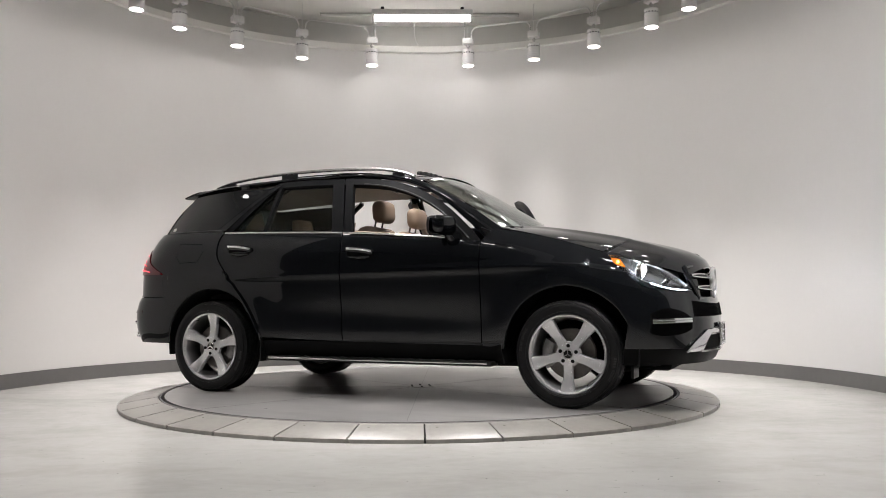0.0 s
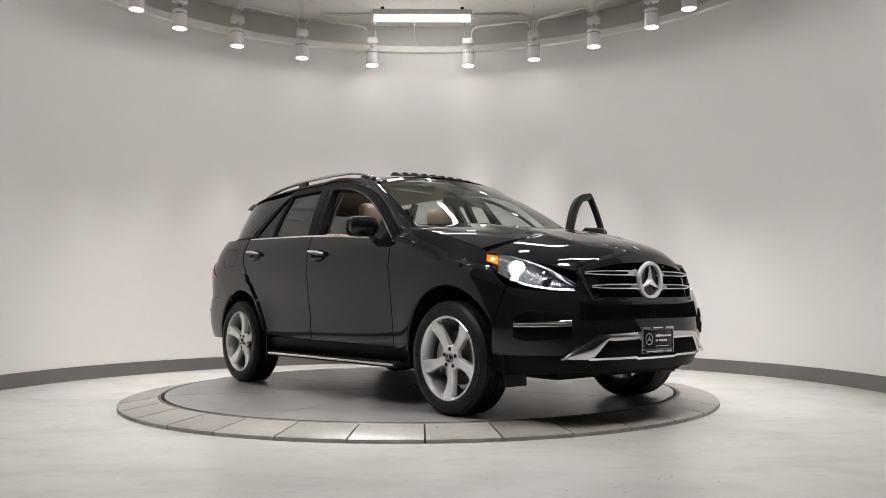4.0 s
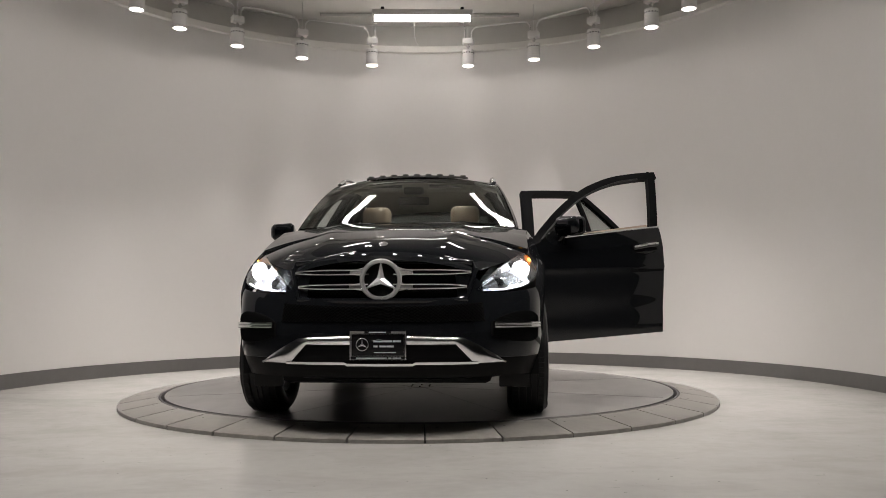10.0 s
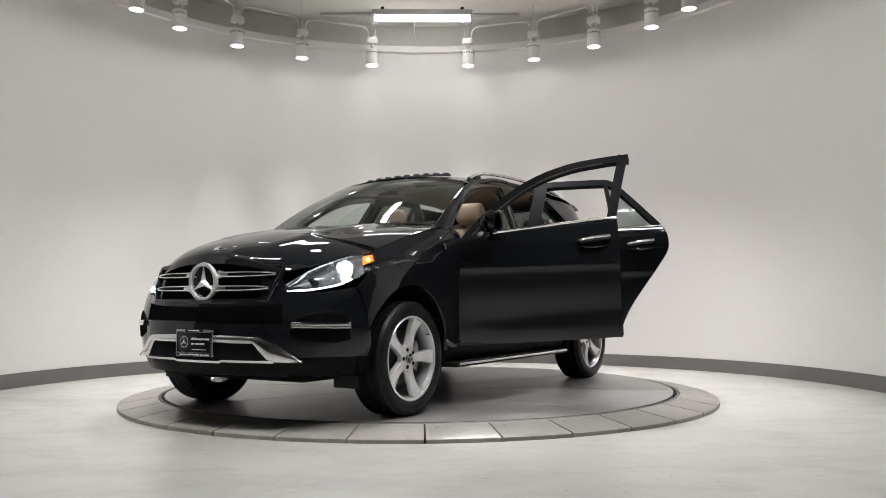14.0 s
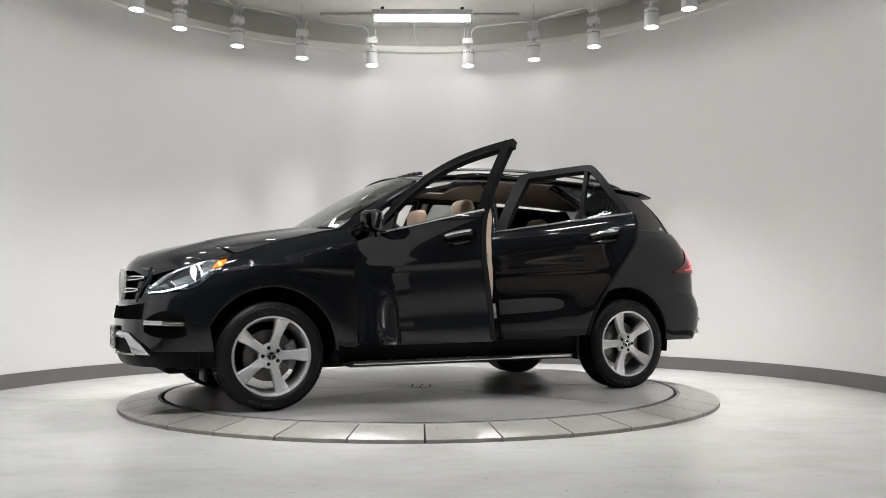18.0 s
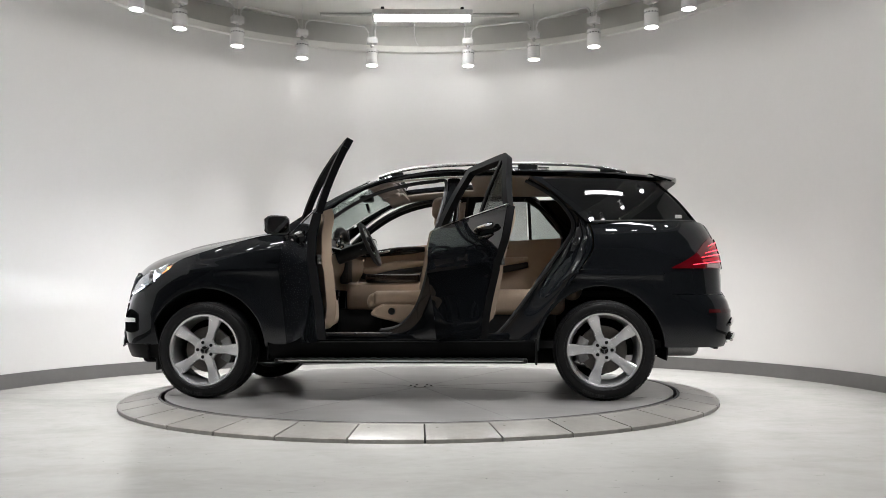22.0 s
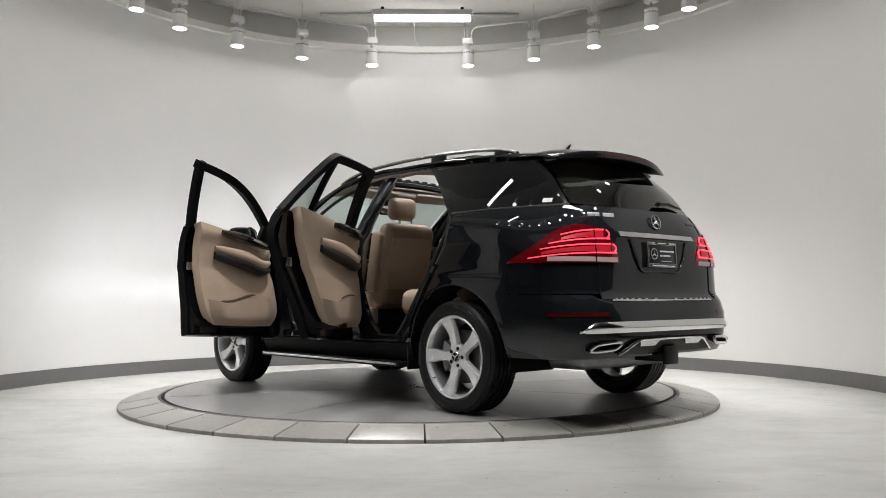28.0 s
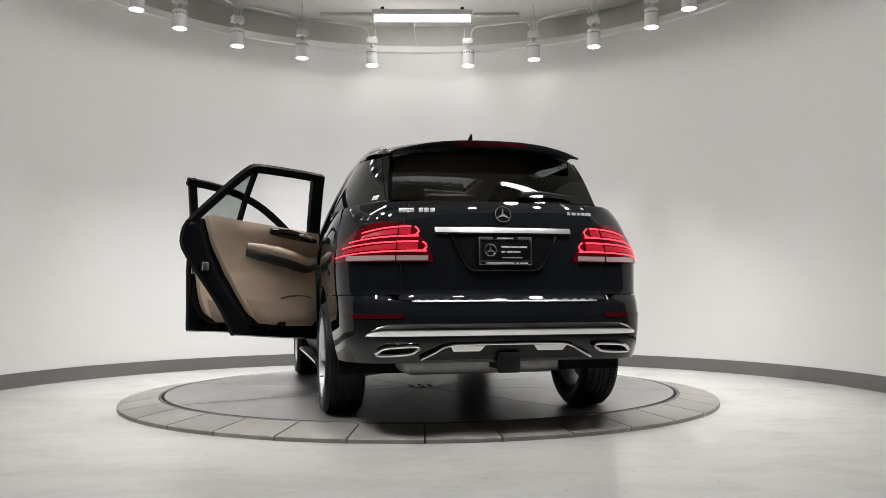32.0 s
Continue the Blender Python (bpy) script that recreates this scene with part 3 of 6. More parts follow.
def stern(a, z, out=0.0):
    return corner(a, z, out, -1.5, rear_x(z), rear_n(z), 1.08, 2 / 3.4)


def nose_angle(x, z):
    return math.degrees(math.atan((side_y(x, z) / (x - 1.35)) ** 1.5))


def stern_angle(x, z, y=None):
    y = side_y(x, z) if y is None else y
    return math.degrees(math.atan((y / (-1.5 - x) / 1.08) ** 1.7))


def front_at(y, z, out=0.0):
    b = 0.95
    return Vector((1.35 + (front_x(z) - 1.35) * (1 - min(0.99, abs(y) / b) ** front_n(z)) ** (1 / front_n(z)) + out - sweep(abs(y)), y, z))


def rear_at(y, z, out=0.0):
    b = 0.95
    return Vector((-1.5 + (rear_x(z) + 1.5) * (1 - min(0.99, abs(y) / b) ** rear_n(z)) ** (1 / rear_n(z)) - out, y, z))


def lines(*sets, n=24):
    return [spline(s, n) for s in sets]


def side_panel(name, bottom, top, left, right, s, material, parent, yfn=side_y, thick=0.02, nu=24, nv=16, out=0.0, label=""):
    """A panel on the body's side, from four curves in side view (x, z)."""
    f = patch(*lines(bottom, top, left, right, n=40))

    def fn(u, v):
        p = f(u, v)
        return (p.x, s * (yfn(p.x, p.y) + out), p.y)
    bm = sheet(bmesh.new(), fn, nu, nv, thick, inward=(0, 0, 0.8))
    return part(name, bm, material, parent, label)


def arc(cx, cz, r, a0, a1, n=9):
    return [(cx + r * math.cos(radians(a0 + (a1 - a0) * i / (n - 1))), cz + r * math.sin(radians(a0 + (a1 - a0) * i / (n - 1)))) for i in range(n)]


def strip(name, pts, w, h, material, parent, label="", up=(0, 0, 1), seg=8):
    """A bar of flattened section along a path."""
    bm = tube(bmesh.new(), pts, w, seg, flat=h / max(w) if isinstance(w, list) else h / w, up=up)
    return part(name, bm, material, parent, label)


# ---- wheels ----
def build_wheel(x, s, turn):
    w = part("wheel", lathe(bmesh.new(), [(0.07, 0.06), (0.05, 0.085), (0.02, 0.09), (0, 0.09)], 20), M_ALLOY, car)
    w.matrix_basis = pose(x + (0.006 if x > 0 else -0.017), s * 0.838, 0.3585, -90 * s, 0, 0) @ pose(0, 0, 0, 0, 0, turn)
    pr = [(0.262, 0.108), (0.272, 0.118), (0.300, 0.127), (0.335, 0.122), (0.352, 0.108), (0.362, 0.096)]
    pr = [(0.262 + (r - 0.262) * 0.92, h) for r, h in pr]
    tread = []
    for a, b in ((0.096, 0.062), (0.052, 0.020), (0.010, -0.010), (-0.020, -0.052), (-0.062, -0.096)):
        tread += [(0.3585 if abs(a) < 0.09 else 0.355, a), (0.3585 if abs(b) < 0.09 else 0.355, b)]
        if b > -0.09:
            tread += [(0.350, b - 0.001), (0.350, b - 0.009)]
    prof = pr + tread + [(r, -h) for r, h in reversed(pr)]
    part("tyre", lathe(bmesh.new(), prof, 64), M_TYRE, w, "black tyre with grooved tread")
    bm = bmesh.new()
    for k in range(72):
        for h, tw in ((0.079, 1), (-0.079, -1)):
            box(bm, 0.3565, 0.3598, -0.0125, 0.0125, h - 0.017, h + 0.017, pose(0, 0, 0, 0, 0, k * 5))
    tagged(part("tread", bm, M_TYRE, w, smooth=False), kind="stuff")
    part("rim", lathe(bmesh.new(), [(0.266, 0.100), (0.267, 0.112), (0.262, 0.117), (0.252, 0.113), (0.246, 0.095), (0.243, 0.088), (0.254, 0.088)], 64, close=True), M_ALLOY, w, "silver alloy rim")
    part("barrel", lathe(bmesh.new(), [(0.246, 0.089), (0.236, 0.06), (0.226, 0.0), (0.230, -0.09), (0.253, -0.11), (0.260, -0.105), (0.24, -0.085), (0.234, 0.0), (0.250, 0.07), (0.252, 0.088)], 64, close=True), M_BARREL, w, "grey inner barrel of the rim")
    part("valve", lathe(bmesh.new(), [(0, 0.125), (0.004, 0.124), (0.0045, 0.10), (0, 0.10)], 8, pose(0.240 * math.cos(0.63), 0.240 * math.sin(0.63), -0.01)), M_RUBBER, w)
    # raised lettering on the sidewall, as plain blocks, and two raised rings
    bm = bmesh.new()
    for a0 in (0, 180):
        for k in range(9):
            box(bm, 0.312, 0.330, -0.0055, 0.0055, 0.1215, 0.1262, pose(0, 0, 0, 0, 0, a0 + 62 + 3.0 * k + (2 if k > 4 else 0)))
        for k in range(14):
            box(bm, 0.292, 0.298, -0.0025, 0.0025, 0.121, 0.1255, pose(0, 0, 0, 0, 0, a0 - 40 + 1.4 * k))
    tagged(part("sidewall_print", bm, M_RUBBER, w, smooth=False), kind="stuff")
    for rr_ in (0.285, 0.338):
        part("sidewall_ring", lathe(bmesh.new(), [(rr_ - 0.003, 0.115), (rr_ - 0.0015, 0.1262 if rr_ < 0.3 else 0.121), (rr_ + 0.0015, 0.1262 if rr_ < 0.3 else 0.120), (rr_ + 0.003, 0.112)], 64, close=True), M_TYRE, w)
    sp = None
    for k in range(5):
        if sp is None:
            bm = bmesh.new()
            rows = []
            for i in range(9):
                t = i / 8
                r = 0.045 + 0.207 * t
                wd = 0.038 - 0.011 * math.sin(math.pi * min(1, t * 1.2)) + 0.009 * t
                h = 0.090 + 0.020 * t * t - 0.012 * math.sin(math.pi * t)
                rows.append([bm.verts.new(c) for c in ((r, -wd, h - 0.035), (r, -wd * 0.92, h - 0.004), (r, -wd * 0.8, h), (r, 0, h - 0.003 - 0.004 * t), (r, wd * 0.8, h), (r, wd * 0.92, h - 0.004), (r, wd, h - 0.035))])
            for a, b in zip(rows, rows[1:]):
                for j in range(6):
                    bm.faces.new((a[j], a[j + 1], b[j + 1], b[j]))
                bm.faces.new((a[6], a[0], b[0], b[6]))
            bm.faces.new(rows[0])
            bm.faces.new(rows[-1])
            sp = part("spoke", bm, M_ALLOY, w, angle=50)
        else:
            o = new("spoke", sp.data)
            o.parent = w
            o.rotation_euler = (0, 0, k * math.tau / 5)
    part("hub_plate", lathe(bmesh.new(), [(0, 0.086), (0.07, 0.086), (0.082, 0.080), (0.088, 0.06), (0, 0.06)], 30), M_ALLOY, w)
    for k in range(5):
        a = (k + 0.5) * math.tau / 5
        part("lug_bolt", lathe(bmesh.new(), [(0, 0.0905), (0.0125, 0.0905), (0.0125, 0.084), (0, 0.084)], 12, pose(0.056 * math.cos(a), 0.056 * math.sin(a), 0)), M_HOLE, w)
    part("centre_cap", lathe(bmesh.new(), [(0, 0.096), (0.026, 0.096), (0.031, 0.093), (0.033, 0.086), (0, 0.086)], 24), M_GLOSSB, w, "black and silver centre cap")
    bm = lathe(bmesh.new(), [(0.027, 0.0965), (0.030, 0.0975), (0.033, 0.0945), (0.030, 0.094)], 24, close=True)
    for k in range(3):
        box(bm, 0.0, 0.027, -0.0032, 0.0032, 0.096, 0.0985, pose(0, 0, 0, 0, 0, 90 + 120 * k - turn))
    part("cap_ring", bm, M_CHROME, w)
    part("brake_disc", lathe(bmesh.new(), [(0.05, 0.02), (0.165, 0.02), (0.172, 0.015), (0.172, -0.012), (0.05, -0.012)], 40, close=True), M_STEEL, w, "grey steel brake disc")
    off = (0 if x > 0 else 180) if s > 0 else (180 if x > 0 else 0)
    bm = bmesh.new()
    ca = radians(off + 180 - turn if s > 0 else off - turn)
    arcs = [ca + radians(-32 + 8 * k) for k in range(9)]
    rows = [[bm.verts.new((r * math.cos(t), r * math.sin(t), hgt)) for r, hgt in ((0.122, -0.03), (0.118, 0.035), (0.135, 0.046), (0.175, 0.046), (0.192, 0.035), (0.195, -0.03))] for t in arcs]
    for p, q in zip(rows, rows[1:]):
        for k in range(6):
            bm.faces.new((p[k], p[(k + 1) % 6], q[(k + 1) % 6], q[k]))
    bm.faces.new(rows[0])
    bm.faces.new(rows[-1][::-1])
    part("brake_caliper", bm, M_CAST, w, "grey cast brake caliper")
    return w


for wx, ws, wt in ((AXLE, -1, -92), (-AXLE, -1, 85), (AXLE, 1, 180), (-AXLE, 1, 0)):
    build_wheel(wx, ws, wt)

# ---- body panels ----
R_ARCH = 0.455
for s in (1, -1):
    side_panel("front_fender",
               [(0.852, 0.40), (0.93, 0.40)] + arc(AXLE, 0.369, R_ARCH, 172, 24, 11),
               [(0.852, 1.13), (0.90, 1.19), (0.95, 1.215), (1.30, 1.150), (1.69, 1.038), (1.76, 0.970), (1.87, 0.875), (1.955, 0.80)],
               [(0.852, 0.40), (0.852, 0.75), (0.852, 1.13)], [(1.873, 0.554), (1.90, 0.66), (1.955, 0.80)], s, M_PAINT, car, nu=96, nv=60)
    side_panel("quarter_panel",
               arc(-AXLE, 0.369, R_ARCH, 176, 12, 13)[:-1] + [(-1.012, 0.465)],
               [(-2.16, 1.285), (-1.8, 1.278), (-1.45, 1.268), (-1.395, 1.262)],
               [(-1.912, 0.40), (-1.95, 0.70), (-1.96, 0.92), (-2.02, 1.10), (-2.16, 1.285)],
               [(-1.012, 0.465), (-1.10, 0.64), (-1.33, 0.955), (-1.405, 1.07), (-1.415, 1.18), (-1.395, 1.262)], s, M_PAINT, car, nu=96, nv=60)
    # wheel arch lips and liners
    for ax in (AXLE, -AXLE):
        bm = sheet(bmesh.new(), lambda u, v: (ax + (R_ARCH + 0.007) * math.cos(math.pi * (1.06 - 1.12 * u)), s * (0.50 + 0.395 * v), 0.369 + (R_ARCH + 0.007) * math.sin(math.pi * (1.06 - 1.12 * u))), 24, 2, 0.01, inward=(ax, s * 0.7, 2.0))
        part("wheel_liner", bm, M_HOLE, car)
        bm = sheet(bmesh.new(), lambda u, v: (ax + (R_ARCH + 0.02) * v * math.cos(math.pi * u), s * 0.56, 0.30 + (R_ARCH + 0.075) * v * math.sin(math.pi * u)), 20, 4, 0.02, inward=(ax, 0, 0.5))
        part("wheel_well", bm, M_HOLE, car)
        pts = [(ax + (R_ARCH + 0.004) * math.cos(radians(a)), 0.369 + (R_ARCH + 0.004) * math.sin(radians(a))) for a in range(-2 if ax < 0 else 22, 180, 6)]
        strip("arch_lip", [(px_, s * (side_y(px_, pz) - 0.012), pz) for px_, pz in pts], 0.016, 0.012, M_PAINT, car, up=(0, 1, 0))
    # sill, running board with bright strip
    bm = sheet(bmesh.new(), lambda u, v: (-1.0 + 1.985 * u, s * (0.850 + 0.058 * v ** 0.6), 0.285 + 0.128 * v), 20, 8, 0.03, inward=(0, 0, 0.5))
    part("sill", bm, M_LOWER, car)
    bm = box(bmesh.new(), -0.93, 0.93, s * 0.80, s * 0.955, 0.262, 0.297, bevel=0.012)
    rb = part("running_board", bm, M_PLASTIC, car, "black running board with bright edge strip")
    part("bright_strip", box(bmesh.new(), -0.90, 0.90, s * 0.955, s * 0.961, 0.276, 0.293, bevel=0.002), M_CHROME, rb)
    for k in range(22):
        part("grip_rib", box(bmesh.new(), -0.86 + k * 0.08, -0.82 + k * 0.08, s * 0.87, s * 0.94, 0.296, 0.300), M_RUBBER, rb)
    part("mud_flap", box(bmesh.new(), -1.0, -0.985, s * 0.72, s * 0.93, 0.25, 0.44, bevel=0.004), M_PLASTIC, car)
    part("front_flap", box(bmesh.new(), 1.86, 1.88, s * 0.66, s * 0.84, 0.20, 0.34, bevel=0.004), M_PLASTIC, car)


# hood
hood_mid = curve1((0.9, 1.2, 1.64, 1.98, 2.15, 2.25, 2.28), (1.275, 1.252, 1.190, 1.116, 1.066, 1.010, 0.958))


def hood_pt(u, v):
    """u from the cowl to the nose, v from -1 to 1 across."""
    v = max(-1.0, min(1.0, v))
    if u < 0.62:
        xe = 0.955 + (1.70 - 0.955) * u / 0.62
        ze = top_z(xe) + 0.004
        ye = side_y(xe, top_z(xe))
    else:
        a = 72 - 50 * (u - 0.62) / 0.38
        z0 = 1.026 - 0.142 * ((u - 0.62) / 0.38) ** 1.15
        p = nose(a, z0)
        xe, ye, ze = p.x, p.y, p.z
    xm = 1.06 + (2.285 - 1.06) * u
    zm = hood_mid(xm)
    w = abs(v)
    k = 1 - w ** 2.4
    x = xe + (xm - xe) * (1 - w ** 2.2)
    y = v * ye
    bump = 0.014 * math.exp(-((abs(y) - 0.44 + 0.08 * u) / 0.075) ** 2) * min(1, (1 - u) * 2.2)
    return (x, y, ze + (zm - ze) * k + bump)


bm = sheet(bmesh.new(), lambda u, v: hood_pt(u, 2 * v - 1), 90, 110, 0.012, inward=(1.4, 0, 0.5))
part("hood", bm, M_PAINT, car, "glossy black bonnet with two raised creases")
bm = sheet(bmesh.new(), lambda u, v: (1.10 - 0.20 * (2 * v - 1) ** 2 - 0.09 * u, 0.83 * (2 * v - 1), 1.225 - 0.02 * (2 * v - 1) ** 2 + 0.035 * u), 3, 24, 0.02, inward=(1, 0, 0))
cowl = part("cowl", bm, M_PLASTIC, car)
for wy in (0.10, -0.45):
    strip("wiper_blade", [(1.055, wy, 1.262), (1.02, wy + 0.28, 1.268), (0.955, wy + 0.56, 1.262)], 0.010, 0.008, M_RUBBER, cowl)

# front bumper
bumper_side = curve1((0.26, 0.40, 0.554, 0.66, 0.80), (1.84, 1.858, 1.876, 1.902, 1.957))


def edge_a(z):
    return nose_angle(bumper_side(z), z)



def bumper_top(a):
    a = abs(a)
    return 0.735 if a < 18 else (0.735 + 0.03 * (a - 18) / 8 if a < 26 else 0.765 + 0.04 * ((a - 26) / 33) ** 1.6)


def bumper_pt(u, v):
    a = (2 * u - 1)
    z = 0.40 + (bumper_top(a * 59) - 0.40) * v
    return nose(a * edge_a(z), z)


bm = sheet(bmesh.new(), bumper_pt, 130, 40, 0.02, inward=(0, 0, 0.6))
fb = part("front_bumper", bm, M_PAINT, car)
bm = sheet(bmesh.new(), lambda u, v: nose((2 * u - 1) * edge_a(0.29 + 0.108 * v), 0.29 + 0.108 * v, -0.006), 60, 6, 0.02, inward=(0, 0, 0.6))
part("lower_bumper", bm, M_LOWER, fb, "matt black lower bumper")
bm = sheet(bmesh.new(), lambda u, v: nose((2 * u - 1) * edge_a(0.30), 0.268 + 0.042 * v, -0.025 - 0.13 * (1 - v)), 48, 3, 0.02, inward=(0, 0, 0.6))
part("chin", bm, M_LOWER, fb, "matt black lower lip")


def fog_pt(s, u, v, out):
    a = 27 + 29 * u
    lo = 0.475 + 0.02 * (1 - u) + 0.03 * abs(2 * u - 1) ** 3
    hi = 0.675 - 0.05 * abs(2 * u - 1) ** 2.5 - 0.03 * (1 - u)
    return nose(s * a, lo + (hi - lo) * v, out)


def mesh_bars(name, fn, nu, nv, material, parent, r=0.0035):
    """A diamond mesh of thin bars over the surface fn(u, v)."""
    bm = bmesh.new()
    n = nu + nv
    for d in (1, -1):
        for k in range(-nv, nu + 1):
            pts = []
            for j in range(9):
                v = j / 8
                u = (k + (v if d > 0 else 1 - v) * nv) / nu
                if 0 <= u <= 1:
                    pts.append(Vector(fn(u, v)))
            if len(pts) > 1:
                tube(bm, pts, r, 4, caps=False)
    return part(name, bm, material, parent)


for s in (1, -1):
    bm = sheet(bmesh.new(), lambda u, v: fog_pt(s, u, v, 0.003), 14, 10, 0.006, inward=(0, 0, 0.6))
    fog = part("fog_insert", bm, M_HOLE, fb, "black mesh insert with a chrome bar")
    mesh_bars("insert_mesh", lambda u, v: fog_pt(s, 0.03 + 0.94 * u, 0.03 + 0.94 * v, 0.005), 10, 8, M_MESH, fog, 0.0022)
    for dz in (0, 0.016):
        strip("chrome_bar", [nose(s * (28.3 + 27.2 * k / 8), 0.575 + dz - 0.004 * k / 8, 0.012) for k in range(9)], 0.007, 0.010, M_CHROME, fog)
# honeycomb intake between bumper and grille
inn = lambda u, v: nose((2 * u - 1) * 25, 0.605 + 0.085 * v + 0.02 * (2 * u - 1) ** 2 * v, 0.003)
bm = sheet(bmesh.new(), inn, 40, 5, 0.006, inward=(0, 0, 0.6))
intake = part("upper_intake", bm, M_HOLE, fb)
mesh_bars("intake_mesh", lambda u, v: inn(u, v) + Vector((0.004, 0, 0)), 40, 5, M_MESH, intake, 0.0022)
# lower opening in a satin skid surround
low = lambda u, v: front_at((2 * u - 1) * (0.50 - 0.03 * v), 0.385 + 0.092 * v, 0.004)
bm = sheet(bmesh.new(), low, 30, 5, 0.006, inward=(0, 0, 0.6))
part("lower_intake", bm, M_HOLE, fb)


def skid(u, v):
    """The silver surround above the lower opening, running down to the corners."""
    y = (2 * u - 1) * 0.70
    w = abs(y)
    zt = 0.525 - 0.012 * (w / 0.46) ** 2 if w < 0.46 else 0.513 - 0.135 * ((w - 0.46) / 0.24) ** 1.15
    zb = 0.478 if w < 0.42 else 0.478 - 0.105 * min(1, (w - 0.42) / 0.10) if w < 0.52 else 0.372
    zb = min(zb, zt - 0.004)
    return front_at(y, zb + (zt - zb) * v, 0.012 + 0.012 * math.sin(math.pi * v))


bm = sheet(bmesh.new(), skid, 80, 6, 0.010, inward=(0, 0, 0.6))
part("skid_trim", bm, M_BRIGHT, fb, "satin silver lower surround")
bm = sheet(bmesh.new(), lambda u, v: front_at((2 * u - 1) * 0.545, 0.366 + 0.014 * v - 0.008 * (abs(2 * u - 1) < 0.36), 0.018), 60, 2, 0.01, inward=(0, 0, 0.6))
part("skid_edge", bm, M_CHROME, fb, "bright lower edge")

# grille with paired blades and a round emblem
grl = lambda u, v: front_at((2 * u - 1) * (0.475 + 0.045 * v), 0.725 + 0.205 * v, -0.035)
bm = sheet(bmesh.new(), grl, 30, 8, 0.01, inward=(0, 0, 0.8))
grille = part("grille", bm, M_HOLE, car, "black grille with two pairs of silver blades and a round emblem")
mesh_bars("grille_mesh", lambda u, v: Vector(grl(u, v)) + Vector((0.008, 0, 0)), 40, 9, M_MESH, grille, 0.0022)
bm = tube(bmesh.new(), [front_at(y_, z_, -0.008) for y_, z_ in [(0.48, 0.727), (0.50, 0.80), (0.53, 0.90), (0.51, 0.935), (0.3, 0.948), (0, 0.952), (-0.3, 0.948), (-0.51, 0.935), (-0.53, 0.90), (-0.50, 0.80), (-0.48, 0.727), (-0.25, 0.718), (0, 0.716), (0.25, 0.718)]], 0.016, 8, closed=True)
part("grille_frame", bm, M_PAINT, grille)
for s in (1, -1):
    for zc, ye in ((0.882, 0.505), (0.800, 0.480)):
        for dz in (0.0125, -0.0125):
            strip("blade", [front_at(s * (0.07 + (ye - 0.07) * k / 10), zc + dz * (1 - 0.75 * (k / 10) ** 6), 0.004) for k in range(11)], 0.0052, 0.0052, M_CHROME, grille)
        bm = sheet(bmesh.new(), lambda u, v: front_at(s * (0.09 + (ye - 0.09) * u), zc - 0.010 + 0.020 * v, -0.006), 8, 2, 0.006, inward=(0, 0, 0.8))
        part("blade_slot", bm, M_LOWER, grille)
        bm = sheet(bmesh.new(), lambda u, v: front_at(s * (0.095 + 0.085 * u), zc + (2 * v - 1) * (0.015 + 0.014 * (1 - u) ** 2), 0.006 - 0.006 * u), 8, 3, 0.01, inward=(0, 0, 0.8))
        part("blade_root", bm, M_SATIN, grille)


def star(parent, m, r, flat, name="emblem", ring=0.86, metal=None):
    bm = lathe(bmesh.new(), [(r * ring, 0), (r * (ring + 0.04), flat), (r * 0.95, flat), (r, 0.0), (r * 0.95, -flat), (r * (ring + 0.04), -flat)], 40, m, close=True)
    for k in range(3):
        t = pose(0, 0, 0, 0, 0, 90 + 120 * k)
        v = [bm.verts.new(m @ t @ Vector(c)) for c in ((r * 0.88, 0, 0.1 * flat), (0.02 * r, r * 0.19, 0), (0.0, 0, flat * 1.5), (0.02 * r, -r * 0.19, 0), (0, 0, -flat))]
        for a, b, c in ((0, 1, 2), (0, 2, 3), (0, 4, 1), (0, 3, 4)):
            bm.faces.new((v[a], v[b], v[c]))
    return part(name, bm, metal or M_CHROME, parent, "chrome round three-spoke emblem", angle=20)


star(grille, Matrix.Translation((2.306, 0, 0.838)) @ pose(0, 0, 0, 90, 0, 90), 0.120, 0.014, ring=0.78, metal=M_ALLOY)
part("emblem_back", lathe(bmesh.new(), [(0, -0.004), (0.10, -0.004), (0.105, -0.01), (0, -0.02)], 32, Matrix.Translation((2.300, 0, 0.838)) @ pose(0, 0, 0, 90, 0, 90)), M_GLOSSB, grille)
part("hood_badge", lathe(bmesh.new(), [(0, 0.004), (0.022, 0.002), (0.026, 0.0), (0, -0.004)], 20, Matrix.Translation((2.20, 0, 1.047)) @ pose(0, 0, 0, 0, 32, 0)), M_CHROME, car, "small round chrome badge")


